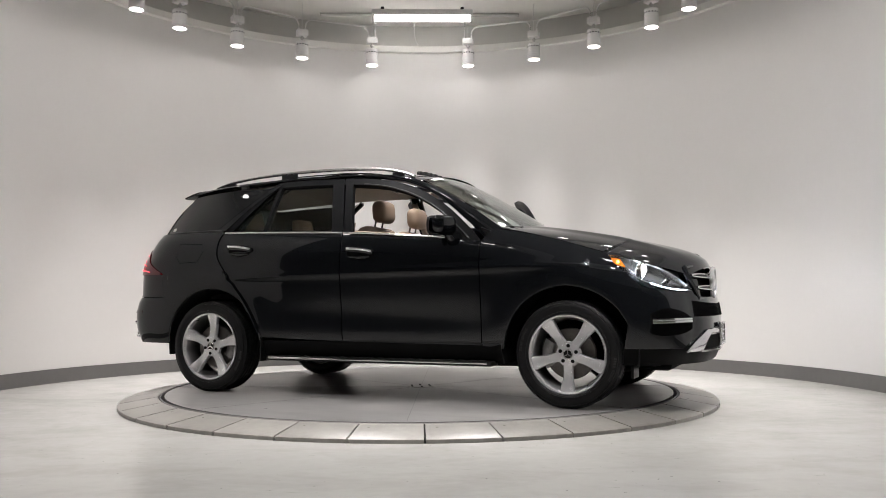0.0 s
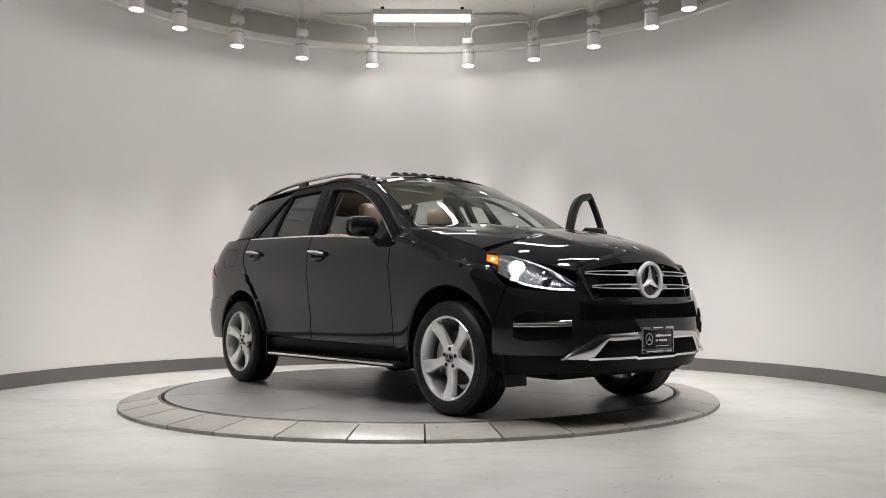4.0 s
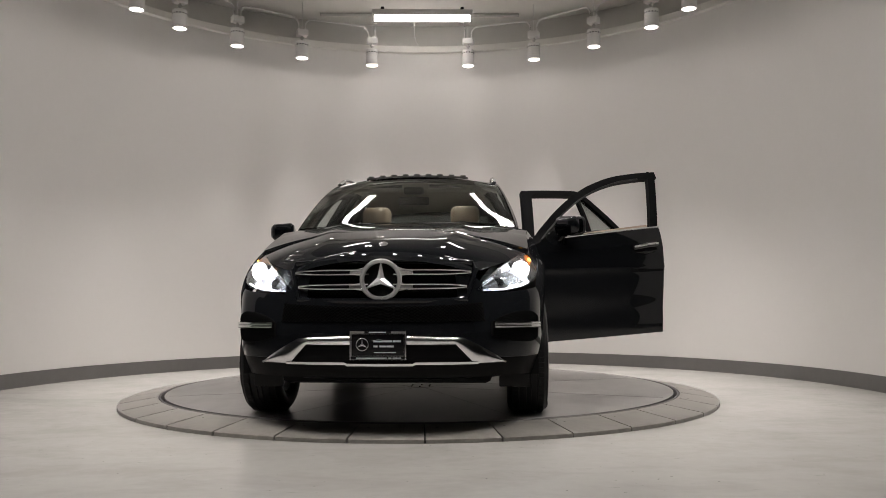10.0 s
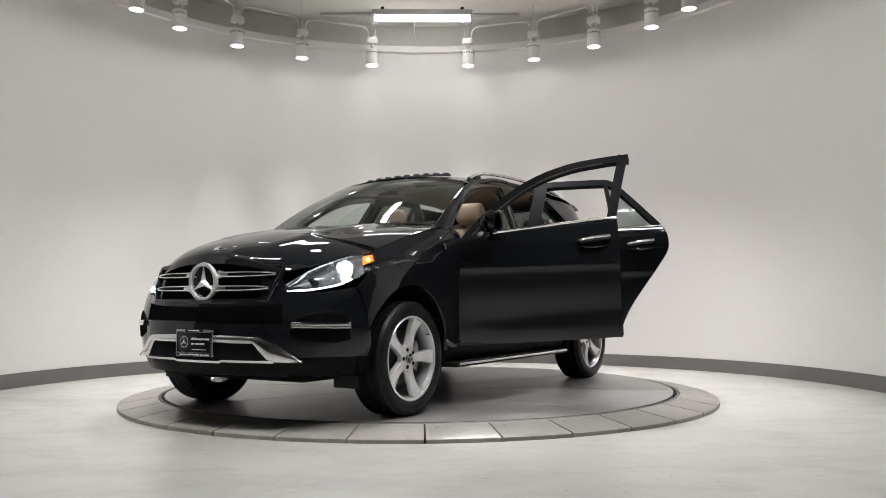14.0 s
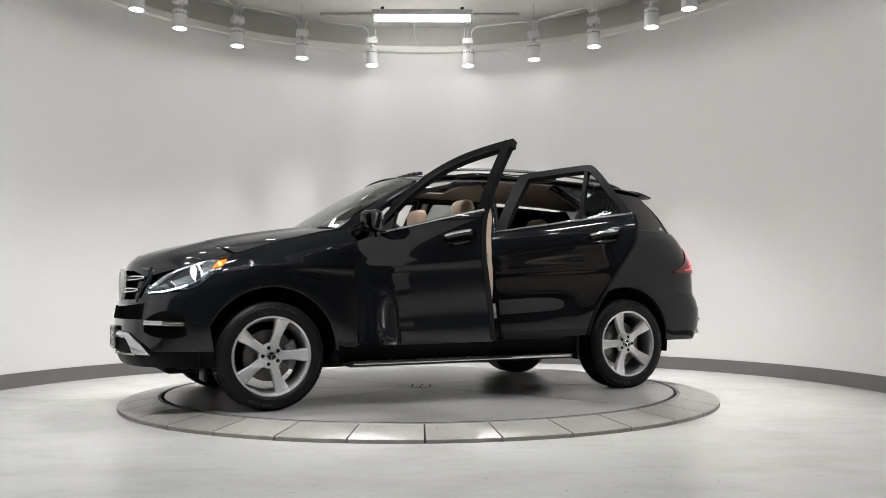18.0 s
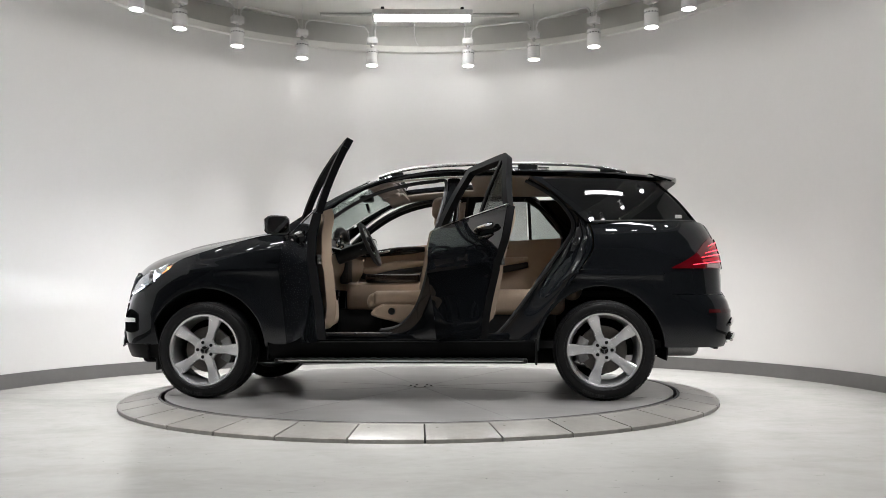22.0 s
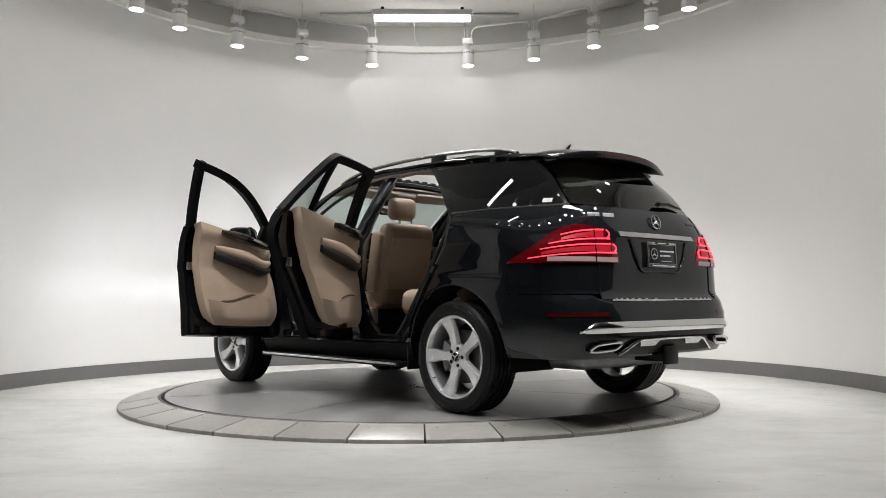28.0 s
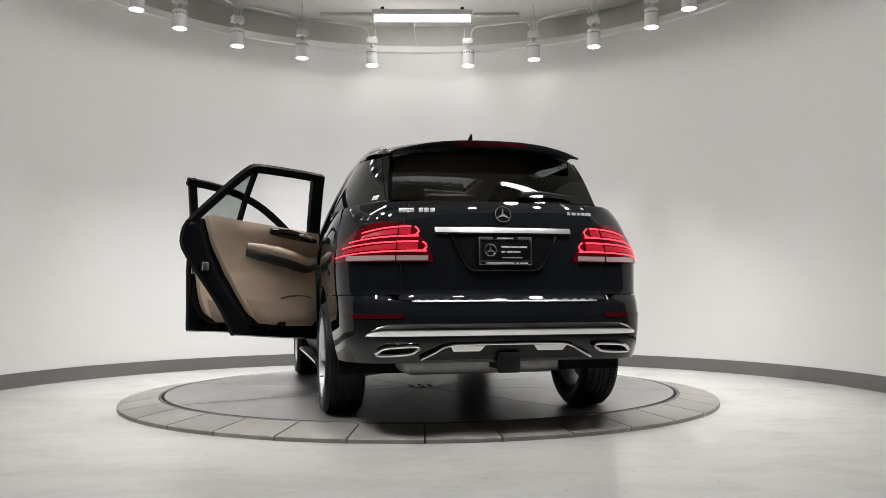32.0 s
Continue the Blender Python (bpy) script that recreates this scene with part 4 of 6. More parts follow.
def number_plate(m, parent):
    """A black dealer plate in a thin frame, with its print as bars."""
    p = part("number_plate", box(bmesh.new(), -0.156, 0.156, -0.006, 0.004, -0.078, 0.078, m, bevel=0.003), M_PLATE, parent, "black plate with silver frame and pale print")
    bm = bmesh.new()
    for b in ((-0.158, 0.158, 0.066, 0.080), (-0.158, 0.158, -0.080, -0.060), (-0.158, -0.150, -0.08, 0.08), (0.150, 0.158, -0.08, 0.08)):
        box(bm, b[0], b[1], -0.008, 0.008, b[2], b[3], m, bevel=0.003)
    part("plate_frame", bm, M_SATIN, p, "silver frame")
    for b in ((-0.075, 0.075, 0.067, 0.079), (-0.150, 0.150, -0.077, -0.062)):
        part("frame_strip", box(bmesh.new(), b[0], b[1], -0.0088, 0.0088, b[2], b[3], m), M_PLATE, p)
    bm = bmesh.new()
    for b in ((-0.146, 0.146, 0.0625, 0.0645), (-0.146, 0.146, -0.0575, -0.0555), (-0.147, -0.145, -0.057, 0.064), (0.145, 0.147, -0.057, 0.064)):
        box(bm, b[0], b[1], -0.0092, 0.0085, b[2], b[3], m)
    part("frame_edge", bm, M_SATIN, p)
    for x0, x1, z0, z1 in ((-0.025, 0.028, 0.018, 0.028), (0.031, 0.080, 0.018, 0.028), (0.084, 0.128, 0.018, 0.028), (-0.025, -0.002, -0.010, 0.000), (0.008, 0.045, -0.010, 0.000), (0.048, 0.088, -0.010, 0.000), (-0.02, 0.10, -0.041, -0.037),
                           (-0.05, 0.045, 0.070, 0.076), (-0.12, 0.05, -0.073, -0.066), (0.058, 0.075, -0.073, -0.066), (0.082, 0.13, -0.073, -0.066)):
        d = 0.0062 if abs(z0) < 0.06 else 0.0090
        part("print", box(bmesh.new(), x0, x1, -d - 0.0006, d + 0.0006, z0, z1, m), M_INK, p, smooth=False)
    star(p, m @ Matrix.Translation((-0.088, -0.006, 0.005)) @ pose(0, 0, 0, 90, 0, 0), 0.036, 0.0015, "plate_mark")
    return p


number_plate(Matrix.Translation((2.360, -0.008, 0.474)) @ pose(0, 0, 0, 0, 0, 90), car)
M_REDGLOW = mat("red_glow", (0.3, 0.01, 0.02), 0.3, emit=(1.0, 0.02, 0.05), power=0.14)
M_BOWL = mat("reflector_silver", (0.46, 0.48, 0.51), 0.13, metal=1.0)

M_TINTW = mat("rear_glass", (0.16, 0.175, 0.172), 0.0, trans=1.0, ior=1.45)

# ---- greenhouse ----
def gp(x, z, s, out=0.0):
    return Vector((x, s * (green_y(x, z) + out), z))


ROOF_EDGE = [(0.97, 0.800, 1.225), (0.78, 0.765, 1.355), (0.51, 0.715, 1.515), (0.28, 0.672, 1.622), (0.08, 0.652, 1.680), (-0.30, 0.645, 1.708), (-0.90, 0.632, 1.712), (-1.50, 0.600, 1.690), (-1.92, 0.570, 1.655)]
DOOR_LINE = [(0.87, 1.14), (0.72, 1.275), (0.53, 1.43), (0.30, 1.568), (0.05, 1.650), (-0.25, 1.690), (-0.6, 1.694), (-1.0, 1.690), (-1.5, 1.668), (-1.92, 1.630)]
roof_mid = curve1((-1.95, -1.5, -1.0, -0.5, 0.0, 0.20, 0.34), (1.715, 1.748, 1.762, 1.764, 1.738, 1.715, 1.688))
edge_pts = spline(ROOF_EDGE, 60)
line_pts = spline(DOOR_LINE, 60)

for s in (1, -1):
    def rail_pt(u, v):
        i = min(58, int(u * 59))
        f = u * 59 - i
        t = edge_pts[i].lerp(edge_pts[i + 1], f)
        q = line_pts[i].lerp(line_pts[i + 1], f)
        b = Vector((q.x, green_y(q.x, q.y) + 0.004, q.y))
        p = b.lerp(t, v)
        return (p.x, s * (p.y + 0.012 * math.sin(math.pi * v)), p.z + 0.006 * math.sin(math.pi * v))
    part("roof_side", sheet(bmesh.new(), rail_pt, 60, 6, 0.04, inward=(-0.5, 0, 1.0)), M_PAINT, car)
    # inner lining of the side frame
    bm = sheet(bmesh.new(), lambda u, v: Vector(rail_pt(0.46 + 0.54 * u, v)) + Vector((0, -s * 0.052, -0.012)), 50, 4, 0.012, inward=(-0.5, 0, 1.0))
    part("pillar_lining", bm, M_BEIGE, car)
    # middle pillar and rear side frame
    pil_f = curve1((0.40, 0.475, 0.515, 0.56, 0.65, 0.77, 1.02, 1.25, 1.66), (0.20, 0.12, 0.04, -0.03, -0.105, -0.16, -0.22, -0.262, -0.335))
    pil_r = curve1((0.40, 0.50, 0.65, 0.90, 1.23, 1.66), (-0.62, -0.50, -0.40, -0.36, -0.37, -0.43))

    def pillar_pt(u, v):
        z = 0.40 + 1.26 * v
        x = pil_r(z) + (pil_f(z) - pil_r(z)) * u
        y = side_y(-0.27, z) if z < 1.2 else green_y(-0.27, z)
        return (x, s * (y - 0.06 - 0.03 * (2 * u - 1) ** 2), z)
    bm = sheet(bmesh.new(), pillar_pt, 8, 30, 0.05, inward=(0, 0, 1))
    bp = part("middle_pillar", bm, M_PAINT, car)
    bm = sheet(bmesh.new(), lambda u, v: Vector(pillar_pt(0.2 + 0.62 * u, 0.16 + 0.80 * v)) + Vector((0, -s * 0.055, 0)), 5, 20, 0.015, inward=(0, 0, 1))
    part("pillar_trim", bm, M_BEIGE, bp, "beige pillar trim")
    strip("belt_webbing", [(-0.28, s * 0.72, 1.32), (-0.30, s * 0.80, 0.9), (-0.29, s * 0.80, 0.55)], 0.022, 0.004, M_TANLO, bp)
    part("latch", box(bmesh.new(), -0.30, -0.25, s * 0.885, s * 0.90, 0.90, 0.96, bevel=0.004), M_SATIN, bp)
    part("certificate_label", box(bmesh.new(), -0.30, -0.25, s * 0.872, s * 0.8735, 0.58, 0.72), M_STICKER, bp, "white printed label")
    # door opening sill plate and rear jamb
    part("sill_plate", box(bmesh.new(), -0.80, 0.82, s * 0.74, s * 0.852, 0.395, 0.478, bevel=0.014), M_PAINT, car)
    part("scuff_plate", box(bmesh.new(), 0.06, 0.62, s * 0.785, s * 0.835, 0.477, 0.482, bevel=0.002), M_SATIN, car)
    flange = spline([(-0.62, 0.43), (-0.75, 0.50), (-0.99, 0.81), (-1.13, 1.01), (-1.28, 1.24), (-1.22, 1.41), (-1.10, 1.53), (-0.94, 1.63)], 40)
    jamb = [(-0.97, 0.43), (-1.07, 0.62), (-1.29, 0.94), (-1.37, 1.07), (-1.38, 1.18), (-1.345, 1.28), (-1.15, 1.50), (-1.04, 1.61), (-0.95, 1.655)]
    jp = spline(jamb, 40)

    def jamb_pt(u, v):
        a, b = jp[int(u * 39)], flange[int(u * 39)]
        ya = (side_y(a.x, a.y) if a.y < 1.27 else green_y(a.x, a.y)) - 0.02
        yb = min(0.80, green_y(b.x, b.y) - 0.09) if b.y > 1.2 else 0.80
        w = v * v * (3 - 2 * v)
        return (a.x - 0.02 + (b.x - a.x + 0.02) * v, s * (ya + (yb - ya) * w), a.y + (b.y - a.y) * v)
    bm = sheet(bmesh.new(), jamb_pt, 39, 8, 0.02, inward=(-1.6, s * 0.3, 0.9))
    part("rear_jamb", bm, M_PAINT, car)
    strip("door_seal", [(p.x + 0.006, s * (min(0.80, green_y(p.x, p.y) - 0.09) if p.y > 1.2 else 0.80), p.y) for p in flange], 0.014, 0.012, M_RUBBER, car, up=(0, 1, 0))
    fr = spline([(0.58, 0.495), (0.67, 0.60), (0.70, 1.05), (0.68, 1.22), (0.53, 1.365), (0.30, 1.51), (0.05, 1.595), (-0.22, 1.635), (-0.325, 1.61), (-0.258, 1.23), (-0.205, 0.95), (-0.155, 0.77), (-0.10, 0.65), (-0.025, 0.56), (0.05, 0.515), (0.16, 0.495)], 100)
    strip("door_seal", [(p.x, s * ((side_y(p.x, p.y) - 0.10) if p.y < 1.15 else (green_y(p.x, p.y) - 0.07)), p.y) for p in fr], 0.014, 0.012, M_RUBBER, car, up=(0, 1, 0))
    # hinge-side jamb in front of the front door
    bm = sheet(bmesh.new(), lambda u, v: (0.84 - 0.13 * u, s * (side_y(0.85, 0.42 + 0.72 * v) - 0.02 - 0.10 * u * u), 0.42 + 0.72 * v), 5, 10, 0.02, inward=(1.2, 0, 0.8))
    part("front_jamb", bm, M_PAINT, car)
    # quarter glass, tinted
    f = patch(*lines([(-1.475, 1.292), (-1.8, 1.298), (-2.16, 1.305)], [(-1.06, 1.632), (-1.5, 1.628), (-1.885, 1.600)], [(-1.475, 1.292), (-1.40, 1.34), (-1.06, 1.632)], [(-2.16, 1.305), (-2.03, 1.46), (-1.885, 1.600)], n=30))
    part("quarter_glass", sheet(bmesh.new(), lambda u, v: gp(f(u, v).x, f(u, v).y, s, 0.006), 20, 12, 0.006, inward=(-1.5, 0, 1.3)), M_TINT, car, "dark tinted quarter window")
    strip("glass_gasket", [gp(-1.40 - 0.78 * k / 20, 1.284 + 0.012 * k / 20, s, 0.002) for k in range(21)], 0.012, 0.010, M_RUBBER, car)
    f2 = patch(*lines([(-1.37, 1.285), (-1.475, 1.289)], [(-0.96, 1.66), (-1.06, 1.64)], [(-1.37, 1.285), (-1.16, 1.50), (-0.96, 1.66)], [(-1.475, 1.289), (-1.38, 1.36), (-1.06, 1.64)], n=30))
    part("rear_pillar", sheet(bmesh.new(), lambda u, v: gp(f2(u, v).x, f2(u, v).y, s, 0.004), 6, 16, 0.03, inward=(-1.5, 0, 1.3)), M_PAINT, car)
    side_edge = spline([(-2.16, 1.305), (-2.03, 1.46), (-1.885, 1.600)], 21)
    back_edge = spline([(-2.19, 0.640, 1.305), (-2.07, 0.622, 1.46), (-1.915, 0.580, 1.612)], 21)
    bm = sheet(bmesh.new(), lambda u, v: gp(side_edge[int(v * 20)].x + 0.01, side_edge[int(v * 20)].y, s, 0.003).lerp(Vector((back_edge[int(v * 20)].x - 0.004, s * (back_edge[int(v * 20)].y - 0.02), back_edge[int(v * 20)].z)), u), 5, 20, 0.012, inward=(-1.5, 0, 1.3))
    part("corner_trim", bm, M_GLOSSB, car, "gloss black trim beside the rear window")
    part("window_sticker", sheet(bmesh.new(), lambda u, v: gp(-2.085 + 0.055 * u, 1.318 + 0.026 * v, s, 0.009), 3, 2, 0.001, inward=(-1.5, 0, 1.3)), M_STICKER, car, "small white sticker")
    # roof rails
    rr = spline([(0.20, s * 0.632, 1.668), (0.12, s * 0.628, 1.698), (0.0, s * 0.622, 1.728), (-0.2, s * 0.616, 1.752), (-0.7, s * 0.606, 1.767), (-1.2, s * 0.592, 1.755), (-1.5, s * 0.582, 1.728), (-1.64, s * 0.577, 1.700), (-1.70, s * 0.575, 1.682)], 40)
    rail = strip("roof_rail", rr, 0.020, 0.013, M_SATIN, car, "satin silver roof rail with black feet")
    for fx, wd in ((0.06, 0.05), (-0.95, 0.075), (-1.56, 0.06)):
        q = min(rr, key=lambda p: abs(p.x - fx))
        part("rail_foot", box(bmesh.new(), fx - wd, fx + wd, q.y - 0.011, q.y + 0.011, q.z - 0.065, q.z - 0.006, bevel=0.006), M_PLASTIC, rail)


# roof with the open sunroof
def roof_pt(x, v):
    i = min(range(len(edge_pts)), key=lambda k: abs(edge_pts[k].x - x))
    j = i + 1 if i + 1 < len(edge_pts) and x < edge_pts[i].x else max(0, i - 1)
    a, b = edge_pts[i], edge_pts[j]
    t = 0 if abs(b.x - a.x) < 1e-6 else (x - a.x) / (b.x - a.x)
    e = a.lerp(b, max(-0.5, min(1.5, t)))
    zm = roof_mid(x)
    bow = 0.05 * max(0, (x - 0.1) / 0.2) * (1 - v * v)
    return Vector((x + bow * (x > 0.1), v * e.y, e.z + (zm - e.z) * (1 - abs(v) ** 2.3)))


X0, X1, XH0, XH1, VH = 0.285, -1.95, 0.12, -0.48, 0.66


def roof_pieces(dz, thick, bm):
    def piece(xa, xb, va, vb, nu, nv):
        sheet(bm, lambda u, v: roof_pt(xa + (xb - xa) * u, va + (vb - va) * v) + Vector((0, 0, dz)), nu, nv, thick, inward=(-0.8, 0, 1.0))
    piece(X0, XH0, -1, 1, 5, 32)
    piece(XH0, XH1, -1, -VH, 10, 6)
    piece(XH0, XH1, VH, 1, 10, 6)
    piece(XH1, X1, -1, 1, 28, 32)
    return bm


roof = part("roof", roof_pieces(0, 0.025, bmesh.new()), M_PAINT, car, "black roof with an open glass sunroof")
part("headliner", roof_pieces(-0.045, 0.01, bmesh.new()), M_BEIGE, car, "beige headliner")
bm = sheet(bmesh.new(), lambda u, v: roof_pt(-0.50 - 0.62 * u, (2 * v - 1) * 0.68) + Vector((0, 0, 0.022)), 8, 16, 0.008, inward=(-0.8, 0, 1.0))
part("sunroof_glass", bm, M_TINT, roof, "dark sunroof glass slid back")
bm = bmesh.new()
pts = [roof_pt(0.125, -0.64 + 1.28 * k / 60) + Vector((0, 0, 0.014)) for k in range(61)]
tube(bm, pts, 0.010, 6)
part("wind_deflector", bm, M_RUBBER, roof, "black ridged wind deflector raised in front of the sunroof")
for k in range(9):
    q = roof_pt(0.125, -0.58 + 1.16 * k / 8)
    part("deflector_ridge", box(bmesh.new(), -0.02, 0.02, -0.024, 0.024, 0.012, 0.033, Matrix.Translation(q), bevel=0.008), M_RUBBER, roof)
strip("roof_front_trim", [roof_pt(0.288, -0.98 + 1.96 * k / 24) + Vector((0, 0, 0.003)) for k in range(25)], 0.008, 0.005, M_GLOSSB, car)
bm = tube(bmesh.new(), [(-1.60, 0, 1.745), (-1.64, 0, 1.775), (-1.675, 0, 1.812)], [0.03, 0.018, 0.006], 10, flat=0.5)
part("antenna", bm, M_GLOSSB, car)

# windscreen
ws_f = patch(spline([(0.955, -0.785, 1.235), (1.025, -0.45, 1.252), (1.055, 0, 1.258), (1.025, 0.45, 1.252), (0.955, 0.785, 1.235)], 30),
             spline([(0.285, -0.662, 1.622), (0.318, -0.4, 1.672), (0.335, 0, 1.688), (0.318, 0.4, 1.672), (0.285, 0.662, 1.622)], 30),
             spline([(0.955, -0.785, 1.235), (0.77, -0.752, 1.36), (0.51, -0.704, 1.512), (0.285, -0.662, 1.622)], 20),
             spline([(0.955, 0.785, 1.235), (0.77, 0.752, 1.36), (0.51, 0.704, 1.512), (0.285, 0.662, 1.622)], 20))
wscr = part("windscreen", sheet(bmesh.new(), lambda u, v: ws_f(u, v) + Vector((0.004, 0, 0.008)), 30, 18, 0.005, inward=(0, 0, 1.0)), M_GLASS, car, "clear windscreen")
bm = sheet(bmesh.new(), lambda u, v: ws_f(0.05 + 0.10 * u, 0.93 + 0.05 * v) + Vector((0.012, 0, 0.014)), 2, 2, 0.001, inward=(0, 0, 1.0))
part("window_sticker", bm, M_STICKER, wscr, "white printed sticker in the top corner")
bm = sheet(bmesh.new(), lambda u, v: ws_f(0.02 + 0.96 * u, 0.955 + 0.045 * v) + Vector((-0.006, 0, -0.004)), 20, 2, 0.002, inward=(0, 0, 1.0))
part("shade_band", bm, M_HOLE, wscr)
part("sensor_cover", box(bmesh.new(), 0.36, 0.46, -0.08, 0.08, 1.555, 1.61, bevel=0.02), M_PLASTIC, wscr)
imir = part("interior_mirror", box(bmesh.new(), -0.012, 0.012, -0.12, 0.12, -0.032, 0.032, Matrix.Translation((0.40, 0.0, 1.50)) @ pose(0, 0, 0, 0, 15, 8), bevel=0.01), M_PLASTIC, wscr, "black interior mirror")
part("mirror_pane", box(bmesh.new(), -0.0155, -0.0125, -0.108, 0.108, -0.024, 0.024, Matrix.Translation((0.40, 0.0, 1.50)) @ pose(0, 0, 0, 0, 15, 8), bevel=0.001), M_MIRROR, imir)

# tailgate, rear window, spoiler
gate_edge = 25
bm = sheet(bmesh.new(), lambda u, v: stern((2 * u - 1) * gate_edge, 0.722 + 0.568 * v), 60, 30, 0.02, inward=(0, 0, 1))
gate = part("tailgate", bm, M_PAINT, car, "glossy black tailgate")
rw = patch(spline([(-2.19, -0.640, 1.305), (-2.272, -0.36, 1.294), (-2.295, 0, 1.292), (-2.272, 0.36, 1.294), (-2.19, 0.640, 1.305)], 30),
           spline([(-1.915, -0.580, 1.612), (-1.965, -0.35, 1.642), (-1.985, 0, 1.650), (-1.965, 0.35, 1.642), (-1.915, 0.580, 1.612)], 30),
           spline([(-2.19, -0.640, 1.305), (-2.07, -0.622, 1.46), (-1.915, -0.580, 1.612)], 20),
           spline([(-2.19, 0.640, 1.305), (-2.07, 0.622, 1.46), (-1.915, 0.580, 1.612)], 20))
part("rear_window", sheet(bmesh.new(), lambda u, v: rw(u, v), 28, 14, 0.006, inward=(-1.2, 0, 1.2)), M_TINTW, gate, "tinted rear window")


def spoil(u, v, lower=0.0):
    y = (2 * v - 1) * 0.605
    w = abs(2 * v - 1)
    x0 = -1.90
    x1 = -2.135 + 0.11 * w ** 2.6
    zt = 1.722 - 0.066 * w ** 2.6 - 0.028 * u - 0.01 * u * u
    return Vector((x0 + (x1 - x0) * u, y, zt - lower * (1 - 0.45 * u) * (1 - 0.7 * w ** 5)))


bm = bmesh.new()
sheet(bm, lambda u, v: spoil(u, v), 8, 28)
sheet(bm, lambda u, v: spoil(u, v, 0.078), 8, 28)
sheet(bm, lambda u, v: spoil(1, v).lerp(spoil(1, v, 0.078), u) + Vector((-0.006 * math.sin(math.pi * u), 0, 0)), 3, 28)
for e in (0, 1):
    sheet(bm, lambda u, v: spoil(u, e).lerp(spoil(u, e, 0.078), v), 8, 3)
bmesh.ops.remove_doubles(bm, verts=bm.verts, dist=0.0005)
sp_ob = part("spoiler", bm, M_PAINT, gate, "black roof spoiler with red brake light")
bm = sheet(bmesh.new(), lambda u, v: spoil(1, 0.31 + 0.38 * u, 0.024 + 0.034 * v) + Vector((-0.008, 0, 0)), 16, 2, 0.004, inward=(-1, 0, 1.6))
# Matt sheet under the spoiler: the shade below it is put into its blackness.
part("underside", sheet(bmesh.new(), lambda u, v: spoil(0.02 + 0.955 * u, 0.01 + 0.98 * v, 0.080), 8, 28, 0.003, inward=(-1.9, 0, 3)), M_LOWER, sp_ob, "matt black sheet for the shaded underside")
part("brake_light", bm, M_REDDULL, sp_ob, "red third brake light strip")
# rear wiper
part("rear_wiper", tube(bmesh.new(), [rw(0.40, 0.10) + Vector((-0.03, 0, 0.012)), rw(0.30, 0.13) + Vector((-0.028, 0, 0.012)), rw(0.12, 0.075) + Vector((-0.02, 0, 0.012))], [0.022, 0.016, 0.006], 10, flat=0.7), M_PLASTIC, gate)
star(gate, Matrix.Translation((-2.362, 0.0, 1.213)) @ pose(0, 0, 0, 90, 0, -90) @ pose(0, 0, 0, -14, 0, 0), 0.050, 0.006, metal=M_SATIN)
# bright strip over the plate recess, plate, letters as bars
bm = sheet(bmesh.new(), lambda u, v: rear_at((2 * u - 1) * 0.405, 1.105 + 0.030 * v, 0.016 - 0.012 * v), 20, 3, 0.02, inward=(0, 0, 1.1))
part("gate_strip", bm, M_BRIGHT, gate, "bright silver strip")
bm = sheet(bmesh.new(), lambda u, v: rear_at((2 * u - 1) * (0.20 + 0.09 * v), 0.895 + 0.205 * v, 0.002), 20, 6, 0.006, inward=(0, 0, 1.1))
part("plate_recess", bm, M_GLOSSB, gate)
strip("recess_edge", [rear_at(y_, z_, 0.006) for y_, z_ in ((0.31, 1.09), (0.27, 0.985), (0.215, 0.905), (0.18, 0.892), (-0.18, 0.892), (-0.215, 0.905), (-0.27, 0.985), (-0.31, 1.09))], 0.007, 0.007, M_PAINT, gate)
number_plate(Matrix.Translation((-2.402, 0.0, 1.0)) @ pose(0, 0, 0, 0, 0, -90) @ pose(0, 0, 0, -3, 0, 0), car)
for y0, y1 in ((0.620, 0.588), (0.582, 0.556), (0.550, 0.522), (0.488, 0.462), (0.455, 0.428), (0.421, 0.394)):
    p = stern(stern_angle(-2.32, 1.235, (y0 + y1) / 2), 1.235, 0.004)
    part("badge_bar", box(bmesh.new(), -0.002, 0.002, -abs(y1 - y0) / 2, abs(y1 - y0) / 2, -0.013, 0.013, Matrix.Translation(p) @ pose(0, 0, 0, 0, 14, -22), bevel=0.002), M_ALLOY, gate, "chrome badge bar")
for y0, y1 in ((-0.40, -0.425), (-0.43, -0.465), (-0.47, -0.495), (-0.50, -0.53), (-0.535, -0.56), (-0.565, -0.585)):
    p = stern(-stern_angle(-2.32, 1.228, abs(y0 + y1) / 2), 1.228, 0.004)
    part("badge_bar", box(bmesh.new(), -0.002, 0.002, -abs(y1 - y0) / 2, abs(y1 - y0) / 2, -0.009, 0.009, Matrix.Translation(p) @ pose(0, 0, 0, 0, 14, 22), bevel=0.002), M_ALLOY, gate, "chrome badge bar")
strip("gate_gap", [stern(-gate_edge, 0.73 + 0.55 * k / 12, 0.001) for k in range(13)], 0.004, 0.004, M_HOLE, gate)
strip("gate_gap", [stern(gate_edge, 0.73 + 0.55 * k / 12, 0.001) for k in range(13)], 0.004, 0.004, M_HOLE, gate)

quarter_edge = curve1((0.40, 0.70, 0.92, 1.10, 1.285), (-1.912, -1.95, -1.96, -2.02, -2.16))
tail_top = curve1((14, 18, 24, 36, 48, 60, 72), (0.965, 1.08, 1.150, 1.168, 1.125, 1.03, 0.945))


def edge_angle(z):
    return stern_angle(quarter_edge(z), z)


